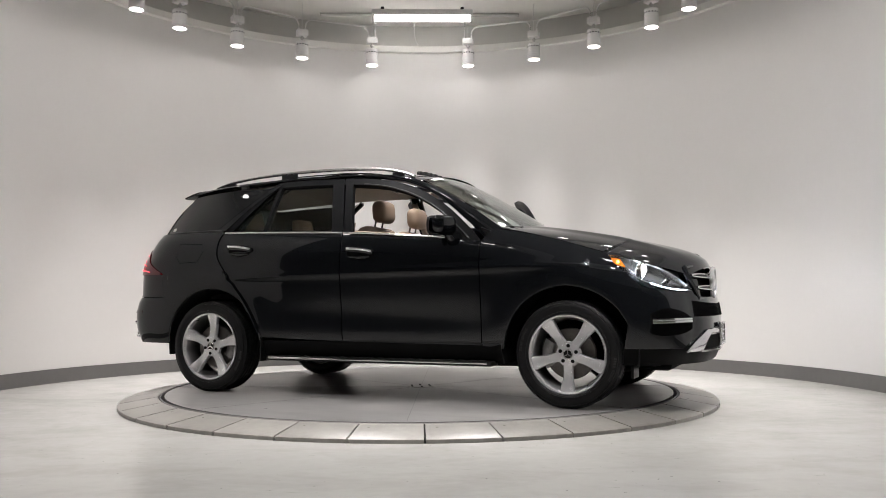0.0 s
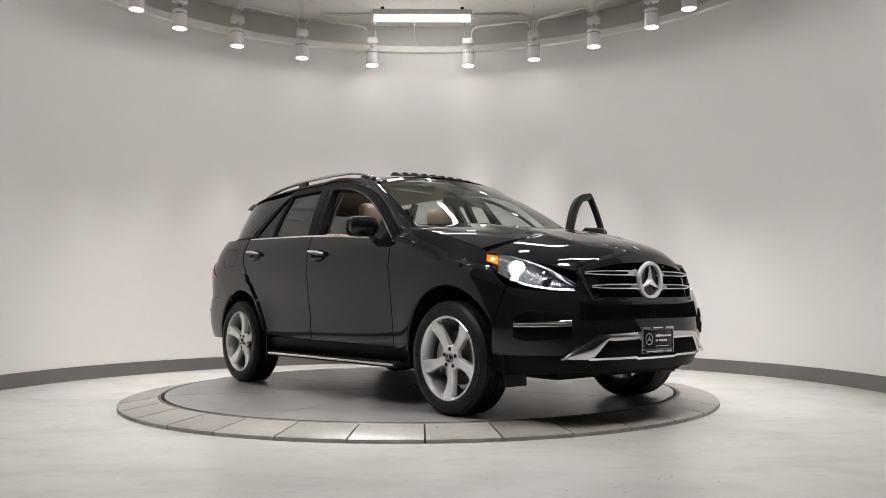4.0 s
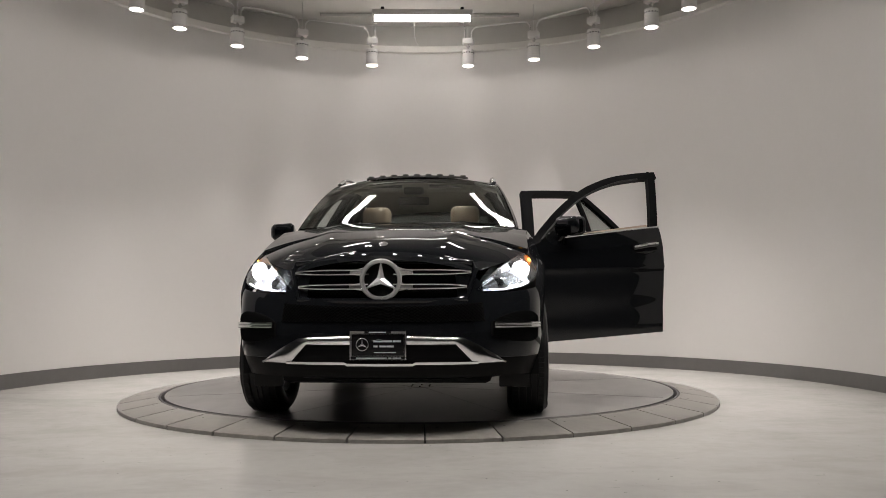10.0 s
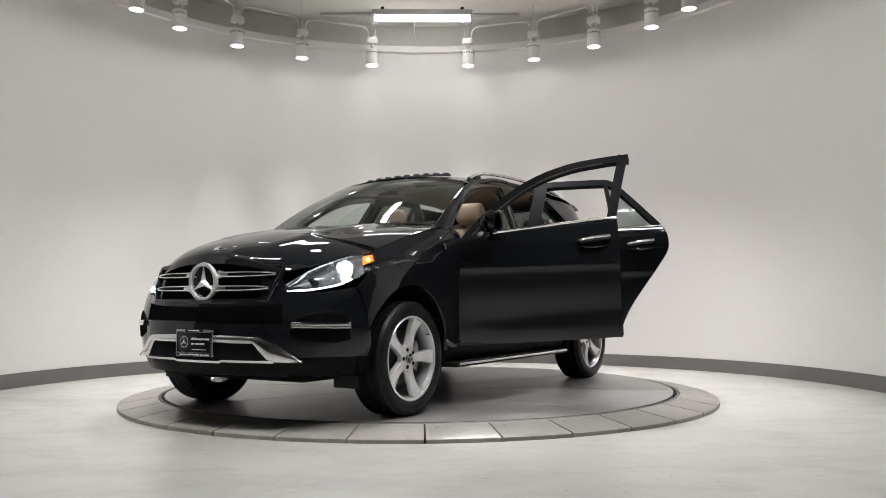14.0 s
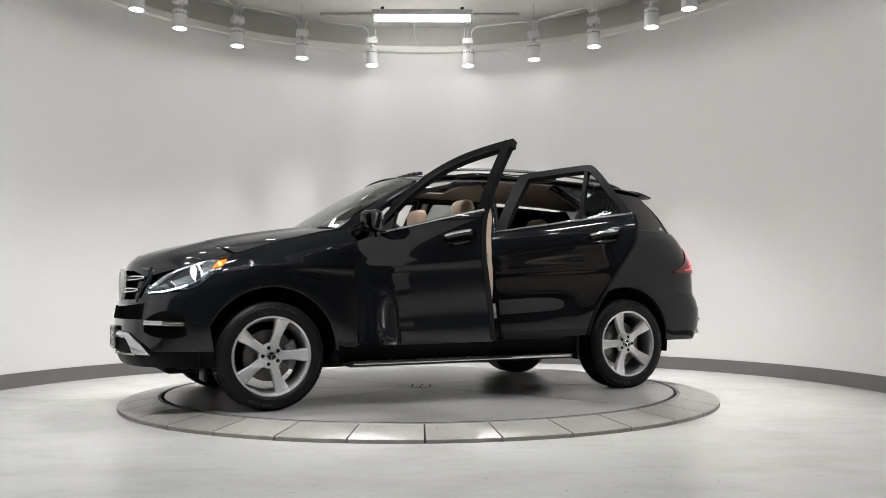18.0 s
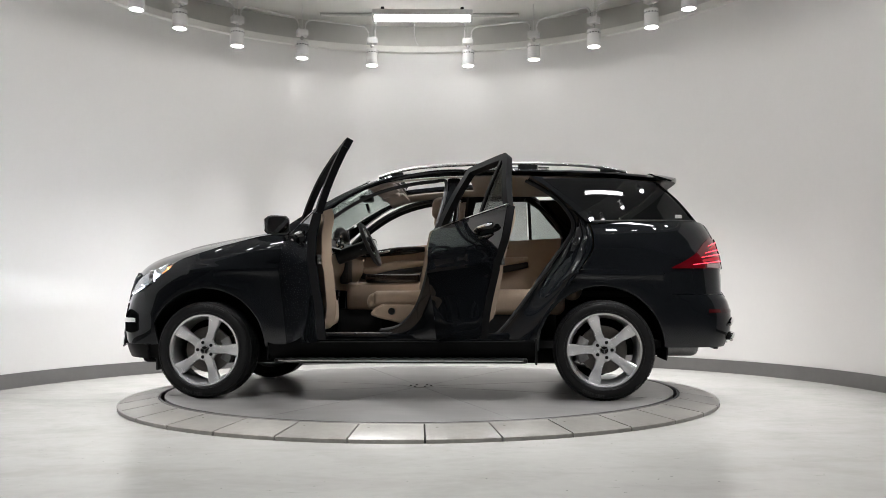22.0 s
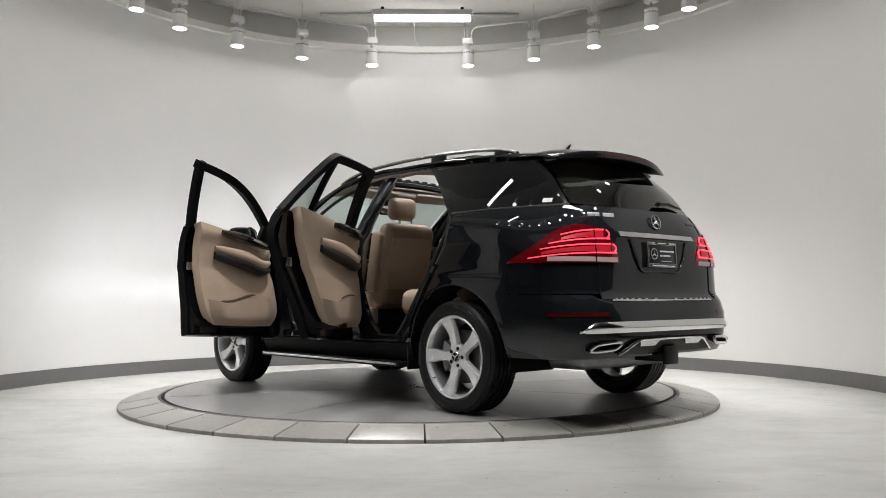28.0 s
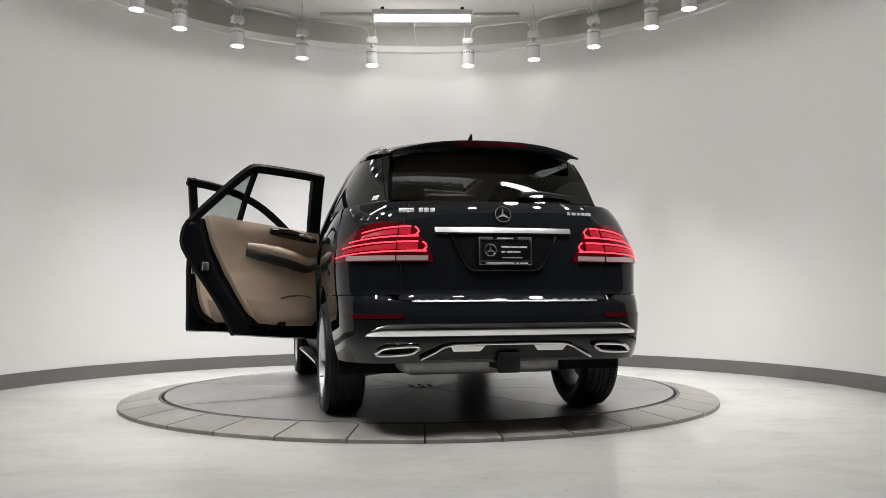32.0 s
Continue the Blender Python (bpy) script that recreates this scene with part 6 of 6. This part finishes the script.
def fit_door(s, d, inlay, arm, dx):
    """What sits on a door's inner panel: wood inlay with handle, arm pad over a dark pull, seams, latch and lamp."""
    x0, x1, z0, z1 = inlay
    y = lambda x, z: side_y(x, min(1.15, z)) - 0.046
    pts = spline([(x0, s * (y(x0, z0) - 0.128), z0), ((x0 + x1) / 2, s * (y(0, z0) - 0.136), (z0 + z1) / 2 + 0.008), (x1, s * (y(x1, z1) - 0.128), z1)], 14)
    part("wood_inlay", tube(bmesh.new(), pts, [0.012 + 0.026 * math.sin(math.pi * (0.08 + 0.84 * k / 13) ** 0.8) for k in range(14)], 10, flat=0.6, up=(0, 1, 0)), M_WOOD, d, "dark glossy wood inlay")
    part("handle_cup", tube(bmesh.new(), [Vector(pts[6]) + Vector((0, -s * 0.018, 0)), Vector(pts[9]) + Vector((0, -s * 0.022, 0)), Vector(pts[12]) + Vector((0, -s * 0.018, 0))], [0.010, 0.026, 0.012], 10, flat=0.5, up=(0, 1, 0)), M_HOLE, d)
    part("inner_handle", tube(bmesh.new(), [Vector(pts[7]) + Vector((0, -s * 0.035, 0.006)), Vector(pts[9]) + Vector((0, -s * 0.045, 0.002)), Vector(pts[11]) + Vector((0, -s * 0.035, -0.002))], [0.008, 0.014, 0.010], 8), M_SATIN, d, "chrome inner handle")
    x0, x1, z0, z1 = arm
    pts = spline([(x0, s * (y(x0, z0) - 0.118), z0 + 0.012), (x0 + 0.5 * (x1 - x0), s * (y(0, z0) - 0.142), (z0 + z1) / 2), (x0 + 0.82 * (x1 - x0), s * (y(0, z0) - 0.150), z1 - 0.012), (x1, s * (y(x1, z1) - 0.135), z1 + 0.012)], 18)
    part("arm_pad", tube(bmesh.new(), [p + Vector((0, -s * 0.004, 0.052)) for p in pts], [0.022 + 0.028 * math.sin(math.pi * k / 17) for k in range(18)], 12, flat=0.85, up=(0, 1, 0)), M_TAN, d, "tan padded arm ledge")
    part("armrest", tube(bmesh.new(), pts, [0.026 + 0.018 * math.sin(math.pi * k / 17) for k in range(18)], 12, flat=0.9, up=(0, 1, 0)), M_DKLEATHER, d, "dark leather armrest")
    part("latch", box(bmesh.new(), arm[0] - dx - 0.03, arm[0] - dx + 0.02, s * (y(arm[0], 0.92) - 0.050), s * (y(arm[0], 0.92) - 0.025), 0.90, 0.96, bevel=0.004), M_SATIN, d)
    # a seam falls from the rear of the ledge to the pull
    strip("seam", [(arm[0] + (arm[1] - arm[0]) * k / 12, s * (y(arm[0], arm[2]) - 0.1215), arm[2] + 0.130 - 0.06 * (k / 12) ** 2) for k in range(11)], 0.002, 0.002, M_SEAM, d)
    part("door_lamp", box(bmesh.new(), (arm[0] + arm[1]) / 2 - 0.03, (arm[0] + arm[1]) / 2 + 0.03, s * (y(0, 0.52) - 0.125), s * (y(0, 0.52) - 0.09), 0.515, 0.545, bevel=0.004), M_REDDULL, d, "small red door lamp")
    # round tweeter cover in the front upper corner
    part("tweeter", lathe(bmesh.new(), [(0, 0.004), (0.028, 0.003), (0.033, 0.0), (0, -0.004)], 20, Matrix.Translation((inlay[1] + 0.02, s * (y(inlay[1], 1.08) - 0.118), inlay[3] - 0.045)) @ pose(0, 0, 0, 90 * s, 0, 0)), M_TANLO, d)


def rear_door(s, opened):
    rear = [(-0.985, 0.44), (-1.085, 0.64), (-1.315, 0.955), (-1.390, 1.07), (-1.400, 1.18), (-1.375, 1.258)]
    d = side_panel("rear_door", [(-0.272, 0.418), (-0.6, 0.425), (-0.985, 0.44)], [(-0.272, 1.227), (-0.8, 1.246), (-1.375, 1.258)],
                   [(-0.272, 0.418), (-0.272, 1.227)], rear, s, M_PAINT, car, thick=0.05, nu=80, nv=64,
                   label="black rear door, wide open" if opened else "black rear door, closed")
    strip("belt_trim", [(x, s * (side_y(x, belt_z(x)) - 0.004), belt_z(x) + 0.003) for x in [-0.272 - 1.098 * k / 20 for k in range(21)]], 0.009, 0.008, M_CHROME, d, "bright chrome belt trim")
    bm = band(bmesh.new(), spline([(-0.272, 1.225), (-0.330, 1.45), (-0.398, 1.676)], 12), 0.095, s, green_y, 0.045, 0.001)
    top = spline([(-0.40, 1.680), (-0.6, 1.686), (-0.92, 1.684), (-1.010, 1.670), (-1.085, 1.606), (-1.21, 1.462), (-1.372, 1.268)], 44)
    band(bm, top, 0.048, s, green_y, 0.045)
    band(bm, spline([(-0.955, 1.645), (-0.965, 1.45), (-0.972, 1.25)], 10), 0.028, s, green_y, 0.04, -0.002, flip=-1)
    part("window_frame", bm, M_FRAME, d, "black window frame")
    f = patch(*lines([(-0.985, 1.255), (-1.35, 1.265)], [(-0.985, 1.625), (-1.03, 1.585)], [(-0.985, 1.255), (-0.985, 1.625)], [(-1.35, 1.265), (-1.19, 1.435), (-1.03, 1.585)], n=20))
    part("corner_glass", sheet(bmesh.new(), lambda u, v: gp(f(u, v).x, f(u, v).y, s, -0.012), 10, 10, 0.004, inward=(0, 0, 1.2)), M_TINTC, d, "tinted fixed corner glass")
    handle(s, -1.18, 1.118, d)
    rp = spline(rear, 31)
    part("edge_seal", sheet(bmesh.new(), lambda u, v: (rp[int(v * 30)].x - 0.0045, s * (side_y(rp[int(v * 30)].x, rp[int(v * 30)].y) - 0.003 - 0.052 * u), rp[int(v * 30)].y - 0.002), 2, 30, 0.003, inward=(0, s * 0.8, 0.8)), M_HOLE, d)
    shell = patch(*lines([(-0.30, 0.44), (-0.96, 0.46)], [(-0.30, 1.235), (-1.35, 1.262)], [(-0.30, 0.44), (-0.30, 1.235)], [(-0.96, 0.46), (-1.06, 0.65), (-1.29, 0.97), (-1.365, 1.09), (-1.35, 1.262)], n=30))
    part("door_shell", sheet(bmesh.new(), trim_fn(s, shell, -0.042), 16, 16, 0.024, inward=(0, 0, 0.8)), M_PAINT, d)
    trim = patch(*lines([(-0.37, 0.52), (-0.6, 0.515), (-0.84, 0.53)], [(-0.33, 1.235), (-0.8, 1.262), (-1.27, 1.285)],
                        [(-0.37, 0.52), (-0.325, 0.62), (-0.33, 0.9), (-0.33, 1.235)], [(-0.84, 0.53), (-0.945, 0.64), (-1.12, 0.93), (-1.24, 1.15), (-1.27, 1.285)], n=30))
    part("door_trim", sheet(bmesh.new(), lambda u, v: Vector(trim_fn(s, trim, -0.135 - 0.032 * math.sin(math.pi * v) ** 0.5)(u, v)), 24, 26, 0.062, inward=(0, 2 * s, 0.8)), M_TAN, d, "tan leather door panel with dark armrest and wood inlay")
    bm = sheet(bmesh.new(), lambda u, v: trim_fn(s, trim, -0.150 - 0.052 * min(1, 5 * u, 9 * (1 - u)) * min(1, 4 * v + 0.1))(0.02 + 0.955 * u, 0.02 + (0.26 + 0.04 * math.sin(6 * u)) * v), 22, 10, 0.03, inward=(0, 2 * s, 0.8))
    pk = part("door_pocket", bm, M_TANLO, d)
    part("pocket_mouth", tube(bmesh.new(), [trim_fn(s, trim, -0.170)(0.10 + 0.042 * k, 0.288 + 0.04 * math.sin(6 * (0.085 + 0.044 * k))) for k in range(11)], [0.003] + [0.007] * 9 + [0.003], 8, flat=0.6, up=(0, 1, 0)), M_SEAM, pk, "narrow pocket fold")
    fit_door(s, d, (-0.78, -0.37, 1.215, 1.170), (-0.96, -0.36, 1.03, 0.965), 0.27)
    # This window is down; a smoked pane is added to darken the cabin behind.
    if not opened:
        gl = patch(*lines([(-0.37, 1.232), (-0.96, 1.25)], [(-0.455, 1.635), (-0.95, 1.64)], [(-0.37, 1.232), (-0.455, 1.635)], [(-0.96, 1.25), (-0.95, 1.64)], n=20))
        part("dimming_pane", sheet(bmesh.new(), lambda u, v: gp(gl(u, v).x, gl(u, v).y, s, -0.020), 12, 10, 0.004, inward=(0, 0, 1.2)), M_DIMPANE, d, "dark pane added in the lowered window to dim the cabin")
    if opened:
        d.matrix_basis = swing(-0.262, 0.92, 59.8, s)
    return d


M_DIMPANE = mat("dimming_pane_glass", (0.46, 0.49, 0.48), 0.0, trans=1.0, ior=1.4)
M_TINTC = mat("smoked_glass", (0.40, 0.44, 0.43), 0.0, trans=1.0, ior=1.3)
front_door(1, True)
rear_door(1, True)
front_door(-1, False)
rear_door(-1, False)
part("fuel_flap", tube(bmesh.new(), [(x_, -(side_y(x_, z_) + 0.0), z_) for x_, z_ in ((-1.80, 1.185), (-1.57, 1.18), (-1.545, 1.12), (-1.60, 1.035), (-1.78, 1.03), (-1.815, 1.08))], 0.003, 6, closed=True), M_HOLE, car)


# ---- cabin ----
def puff(bm, x0, x1, y0, y1, z0, z1, m=None, b=0.05, seg=4):
    return box(bm, x0, x1, y0, y1, z0, z1, m, bevel=b, seg=seg)


def front_seat(yc, s):
    seat = part("front_seat", puff(bmesh.new(), -0.18, 0.365, yc - 0.25, yc + 0.25, 0.635, 0.765, b=0.06), M_TAN, car, "tan leather front seat with headrest")
    bm = bmesh.new()
    outline = [(-0.20, 0.53), (0.10, 0.535), (0.30, 0.585), (0.325, 0.605), (0.285, 0.655), (0.225, 0.682), (0.06, 0.680), (-0.20, 0.650)]
    rings = [[bm.verts.new((0.06 + (x - 0.06) * k, yc + s * (0.235 + d), 0.605 + (z - 0.605) * k)) for x, z in outline] for d, k in ((0.0, 1.0), (0.05, 1.0), (0.062, 0.93))]
    for a, b in zip(rings, rings[1:]):
        for n in range(len(outline)):
            m = (n + 1) % len(outline)
            bm.faces.new((a[n], a[m], b[m], b[n]))
    bm.faces.new(rings[0])
    bm.faces.new(rings[-1])
    bmesh.ops.recalc_face_normals(bm, faces=bm.faces)
    bmesh.ops.bevel(bm, geom=bm.edges[:], offset=0.006, segments=2, affect="EDGES")
    part("seat_side", bm, M_TAN, seat, "tan side panel with black knob")
    part("seat_knob", lathe(bmesh.new(), [(0, 0.03), (0.025, 0.03), (0.028, 0.01), (0.028, 0)], 16, Matrix.Translation((0.155, yc + s * 0.290, 0.625)) @ pose(0, 0, 0, -90 * s, 0, 0)), M_PLASTIC, seat)
    bm = puff(bmesh.new(), -0.085, 0.075, -0.245, 0.245, 0.0, 0.66, Matrix.Translation((-0.14, yc, 0.66)) @ pose(0, 0, 0, 0, -11, 0), b=0.07)
    part("backrest", bm, M_TAN_SHADED, seat)
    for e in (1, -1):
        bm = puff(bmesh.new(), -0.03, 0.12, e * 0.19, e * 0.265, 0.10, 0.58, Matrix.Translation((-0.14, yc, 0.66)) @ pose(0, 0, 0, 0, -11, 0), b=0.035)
        part("side_bolster", bm, M_TAN_SHADED, seat)
        part("cushion_bolster", puff(bmesh.new(), -0.12, 0.31, yc + e * 0.185, yc + e * 0.265, 0.665, 0.782, b=0.038), M_TAN, seat)
        part("headrest_post", tube(bmesh.new(), [(-0.255, yc + e * 0.06, 1.26), (-0.225, yc + e * 0.06, 1.40)], 0.007, 8), M_CHROME, seat)
    bm = puff(bmesh.new(), -0.055, 0.065, -0.125, 0.125, -0.090, 0.090, Matrix.Translation((-0.200, yc, 1.430)) @ pose(0, 0, 0, 0, -4, 0), b=0.055)
    part("headrest", bm, M_TAN_SHADED, seat)
    bm = puff(bmesh.new(), -0.012, 0.0, -0.20, 0.20, 0.10, 0.50, Matrix.Translation((-0.225, yc, 0.70)) @ pose(0, 0, 0, 0, -11, 0), b=0.005, seg=2)
    part("back_pocket", bm, M_TANLO, seat)
    part("seat_rail", box(bmesh.new(), -0.15, 0.26, yc - 0.19, yc + 0.19, 0.42, 0.645, bevel=0.02), M_CARPET, seat)
    return seat


front_seat(0.38, 1).location = (-0.06, 0, 0.012)
front_seat(-0.38, -1)
rear = part("rear_seat", puff(bmesh.new(), -1.22, -0.56, -0.66, 0.66, 0.60, 0.80, b=0.07), M_TAN, car, "tan leather rear bench with headrests")
for yc in (0.40, -0.40):
    part("backrest", puff(bmesh.new(), -0.08, 0.08, -0.30, 0.30, 0, 0.62, Matrix.Translation((-1.24, yc, 0.72)) @ pose(0, 0, 0, 0, -20, 0), b=0.07), M_TAN_SHADED, rear)
    part("headrest", puff(bmesh.new(), -0.055, 0.055, -0.13, 0.13, -0.085, 0.085, Matrix.Translation((-1.47, yc, 1.40)) @ pose(0, 0, 0, 0, -12, 0), b=0.05), M_TAN_SHADED, rear)
part("centre_back", puff(bmesh.new(), -0.06, 0.07, -0.11, 0.11, 0, 0.60, Matrix.Translation((-1.24, 0, 0.72)) @ pose(0, 0, 0, 0, -20, 0), b=0.05), M_TAN_SHADED, rear)
part("seat_base", box(bmesh.new(), -1.15, -0.60, -0.62, 0.62, 0.42, 0.64, bevel=0.02), M_CARPET, rear)

part("cabin_floor", box(bmesh.new(), -1.9, 0.95, -0.76, 0.76, 0.36, 0.42, bevel=0.01), M_CARPET, car, "black carpet")
part("load_floor", box(bmesh.new(), -2.25, -1.25, -0.62, 0.62, 0.74, 0.78, bevel=0.01), M_CARPET, car)
part("load_cover", box(bmesh.new(), -2.16, -1.46, -0.60, 0.60, 1.20, 1.22, bevel=0.005), M_CARPET, car)
part("firewall", box(bmesh.new(), 0.86, 0.95, -0.80, 0.80, 0.36, 1.20, bevel=0.01), M_HOLE, car)
con = part("centre_console", puff(bmesh.new(), -0.40, 0.56, -0.125, 0.125, 0.64, 0.870, b=0.03), M_TANLO, car, "tan centre console with wood top")
part("console_base", puff(bmesh.new(), -0.38, 0.64, -0.115, 0.115, 0.42, 0.65, b=0.02), M_CARPET, con, "black carpeted base")
part("console_top", puff(bmesh.new(), -0.05, 0.40, -0.128, 0.128, 0.862, 0.935, b=0.02, seg=2), M_WOOD, con)
part("console_armrest", puff(bmesh.new(), -0.42, -0.052, -0.12, 0.12, 0.865, 0.955, b=0.03), M_DKLEATHER, con)
part("rear_vent", puff(bmesh.new(), -0.415, -0.40, -0.09, 0.09, 0.66, 0.78, b=0.004, seg=2), M_PLASTIC, con)
# dashboard
bm = sheet(bmesh.new(), lambda u, v: (spline([(0.95, 1.215, 0), (0.80, 1.240, 0), (0.66, 1.228, 0), (0.585, 1.195, 0), (0.58, 1.13, 0)], 17)[int(u * 16)].x - 0.03 * (2 * v - 1) ** 2, (2 * v - 1) * 0.76, spline([(0.95, 1.215, 0), (0.80, 1.240, 0), (0.66, 1.228, 0), (0.585, 1.195, 0), (0.58, 1.13, 0)], 17)[int(u * 16)].y), 16, 30, 0.02, inward=(1.0, 0, 0.6))
dash = part("dashboard", bm, M_DKLEATHER, car, "black and tan dashboard with wood trim")
bm = sheet(bmesh.new(), lambda u, v: (0.60 - 0.04 * math.sin(math.pi * u) - 0.0 * v + 0.12 * u * u, (2 * v - 1) * 0.75, 1.12 - 0.31 * u), 12, 20, 0.02, inward=(1.0, 0, 0.8))
part("dash_lower", bm, M_TANLO, dash, "tan lower dashboard")
strip("dash_inlay", [(0.565, -0.74 + 1.48 * k / 20, 1.115) for k in range(21)], 0.03, 0.015, M_WOOD, dash, up=(1, 0, 0))
part("instrument_hood", tube(bmesh.new(), [(0.55, 0.38 + 0.19 * math.cos(t), 1.20 + 0.085 * math.sin(t)) for t in [math.pi * k / 14 for k in range(15)]], 0.025, 10), M_DKLEATHER, dash)
for yy in (0.46, 0.30):
    part("dial", lathe(bmesh.new(), [(0.055, 0), (0.062, 0.012), (0.068, 0), (0.062, -0.006)], 28, Matrix.Translation((0.575, yy, 1.205)) @ pose(0, 0, 0, 0, -75, 0), close=True), M_CHROME, dash)
for yy in (0.66, 0.06, -0.06, -0.66):
    part("air_vent", lathe(bmesh.new(), [(0.030, 0), (0.040, 0.010), (0.045, 0), (0.040, -0.006)], 24, Matrix.Translation((0.565, yy, 1.115)) @ pose(0, 0, 0, 0, -80, 0), close=True), M_CHROME, dash)
part("screen", puff(bmesh.new(), 0.58, 0.60, -0.12, 0.12, 1.20, 1.32, b=0.008, seg=2), M_GLOSSB, dash)
part("control_stack", puff(bmesh.new(), 0.555, 0.62, -0.11, 0.11, 0.86, 1.07, b=0.015), M_PLASTIC, dash)
# steering wheel
sw = Matrix.Translation((0.315, 0.38, 1.165)) @ pose(0, 0, 0, 0, -66, 0)
bm = lathe(bmesh.new(), [(0.172 + 0.017 * math.cos(a), 0.017 * math.sin(a)) for a in [k * math.tau / 10 for k in range(10)]], 44, sw, close=True)
swh = part("steering_wheel", bm, M_DKLEATHER, car, "black leather steering wheel")
bm = lathe(bmesh.new(), [(0, 0.035), (0.05, 0.032), (0.068, 0.015), (0.07, -0.02), (0, -0.03)], 24, sw)
part("horn_pad", bm, M_PLASTIC, swh)
for a in (0, 180, 255, 285):
    part("wheel_spoke", box(bmesh.new(), 0.05, 0.165, -0.018, 0.018, -0.012, 0.010, sw @ pose(0, 0, 0, 0, 0, a + 90), bevel=0.005), M_SATIN if a in (255, 285) else M_PLASTIC, swh)
part("steering_column", tube(bmesh.new(), [(0.34, 0.38, 1.15), (0.58, 0.38, 1.06)], 0.055, 14), M_PLASTIC, swh)
part("control_stalk", tube(bmesh.new(), [(0.38, 0.42, 1.13), (0.36, 0.53, 1.13)], 0.008, 8), M_PLASTIC, swh)
for yy in (0.34, 0.44):
    part("pedal", puff(bmesh.new(), 0.70, 0.73, yy - 0.03, yy + 0.03, 0.48, 0.58, b=0.006, seg=2), M_STEEL, car)
for yy in (0.32, -0.32):
    part("sun_visor", puff(bmesh.new(), -0.09, 0.09, -0.22, 0.22, -0.012, 0.012, Matrix.Translation((0.20, yy, 1.615)) @ pose(0, 0, 0, 0, 12, 0), b=0.008, seg=2), M_BEIGE, car)
part("dome_console", puff(bmesh.new(), 0.14, 0.30, -0.11, 0.11, 1.60, 1.655, b=0.02), M_BEIGE, car)

# ---- underside ----
bm = box(bmesh.new(), -1.30, 2.10, -0.62, 0.62, 0.24, 0.40, bevel=0.04)
box(bm, -2.20, -1.25, -0.62, 0.62, 0.36, 0.48, bevel=0.04)
box(bm, -0.96, 0.96, -0.80, 0.80, 0.27, 0.40, bevel=0.03)
und = part("underbody", bm, M_HOLE, car)
for sx in (1, -1):
    bm = tube(bmesh.new(), [(sx * AXLE, -0.74, 0.36), (sx * AXLE, 0.74, 0.36)], 0.035, 10)
    part("axle", bm, M_CAST, und)
    for s in (1, -1):
        part("suspension_arm", tube(bmesh.new(), [(sx * AXLE - 0.15, s * 0.40, 0.30), (sx * AXLE, s * 0.72, 0.25)], 0.028, 8), M_CAST, und)
part("silencer", puff(bmesh.new(), -2.22, -1.88, -0.40, 0.56, 0.290, 0.44, b=0.06), M_CAST, und, "grey metal silencer")
part("engine_block", box(bmesh.new(), 1.0, 2.0, -0.55, 0.55, 0.40, 0.95, bevel=0.05), M_HOLE, und)


# ---- what moves ----
TURN = [(0, -24.96), (1, -31.8), (2, -38.63), (4, -52.45), (6, -66.51), (8, -81.29), (10, -95.2), (12, -108.65), (14, -123.59), (15.5, -135.4),
        (17, -147.18), (19, -163.12), (21, -178.92), (23, -194.24), (25, -208.71), (28, -229.66), (30, -243.66), (32, -258.41)]


def motions():
    off = Matrix.Translation((0.050, -0.0106, 0.0))
    walk(car, [(t, pose(0, 0, 0, 0, 0, a) @ off) for t, a in TURN])
    walk(disc, [(t, pose(0, 0, 0, 0, 0, a)) for t, a in TURN])


motions()
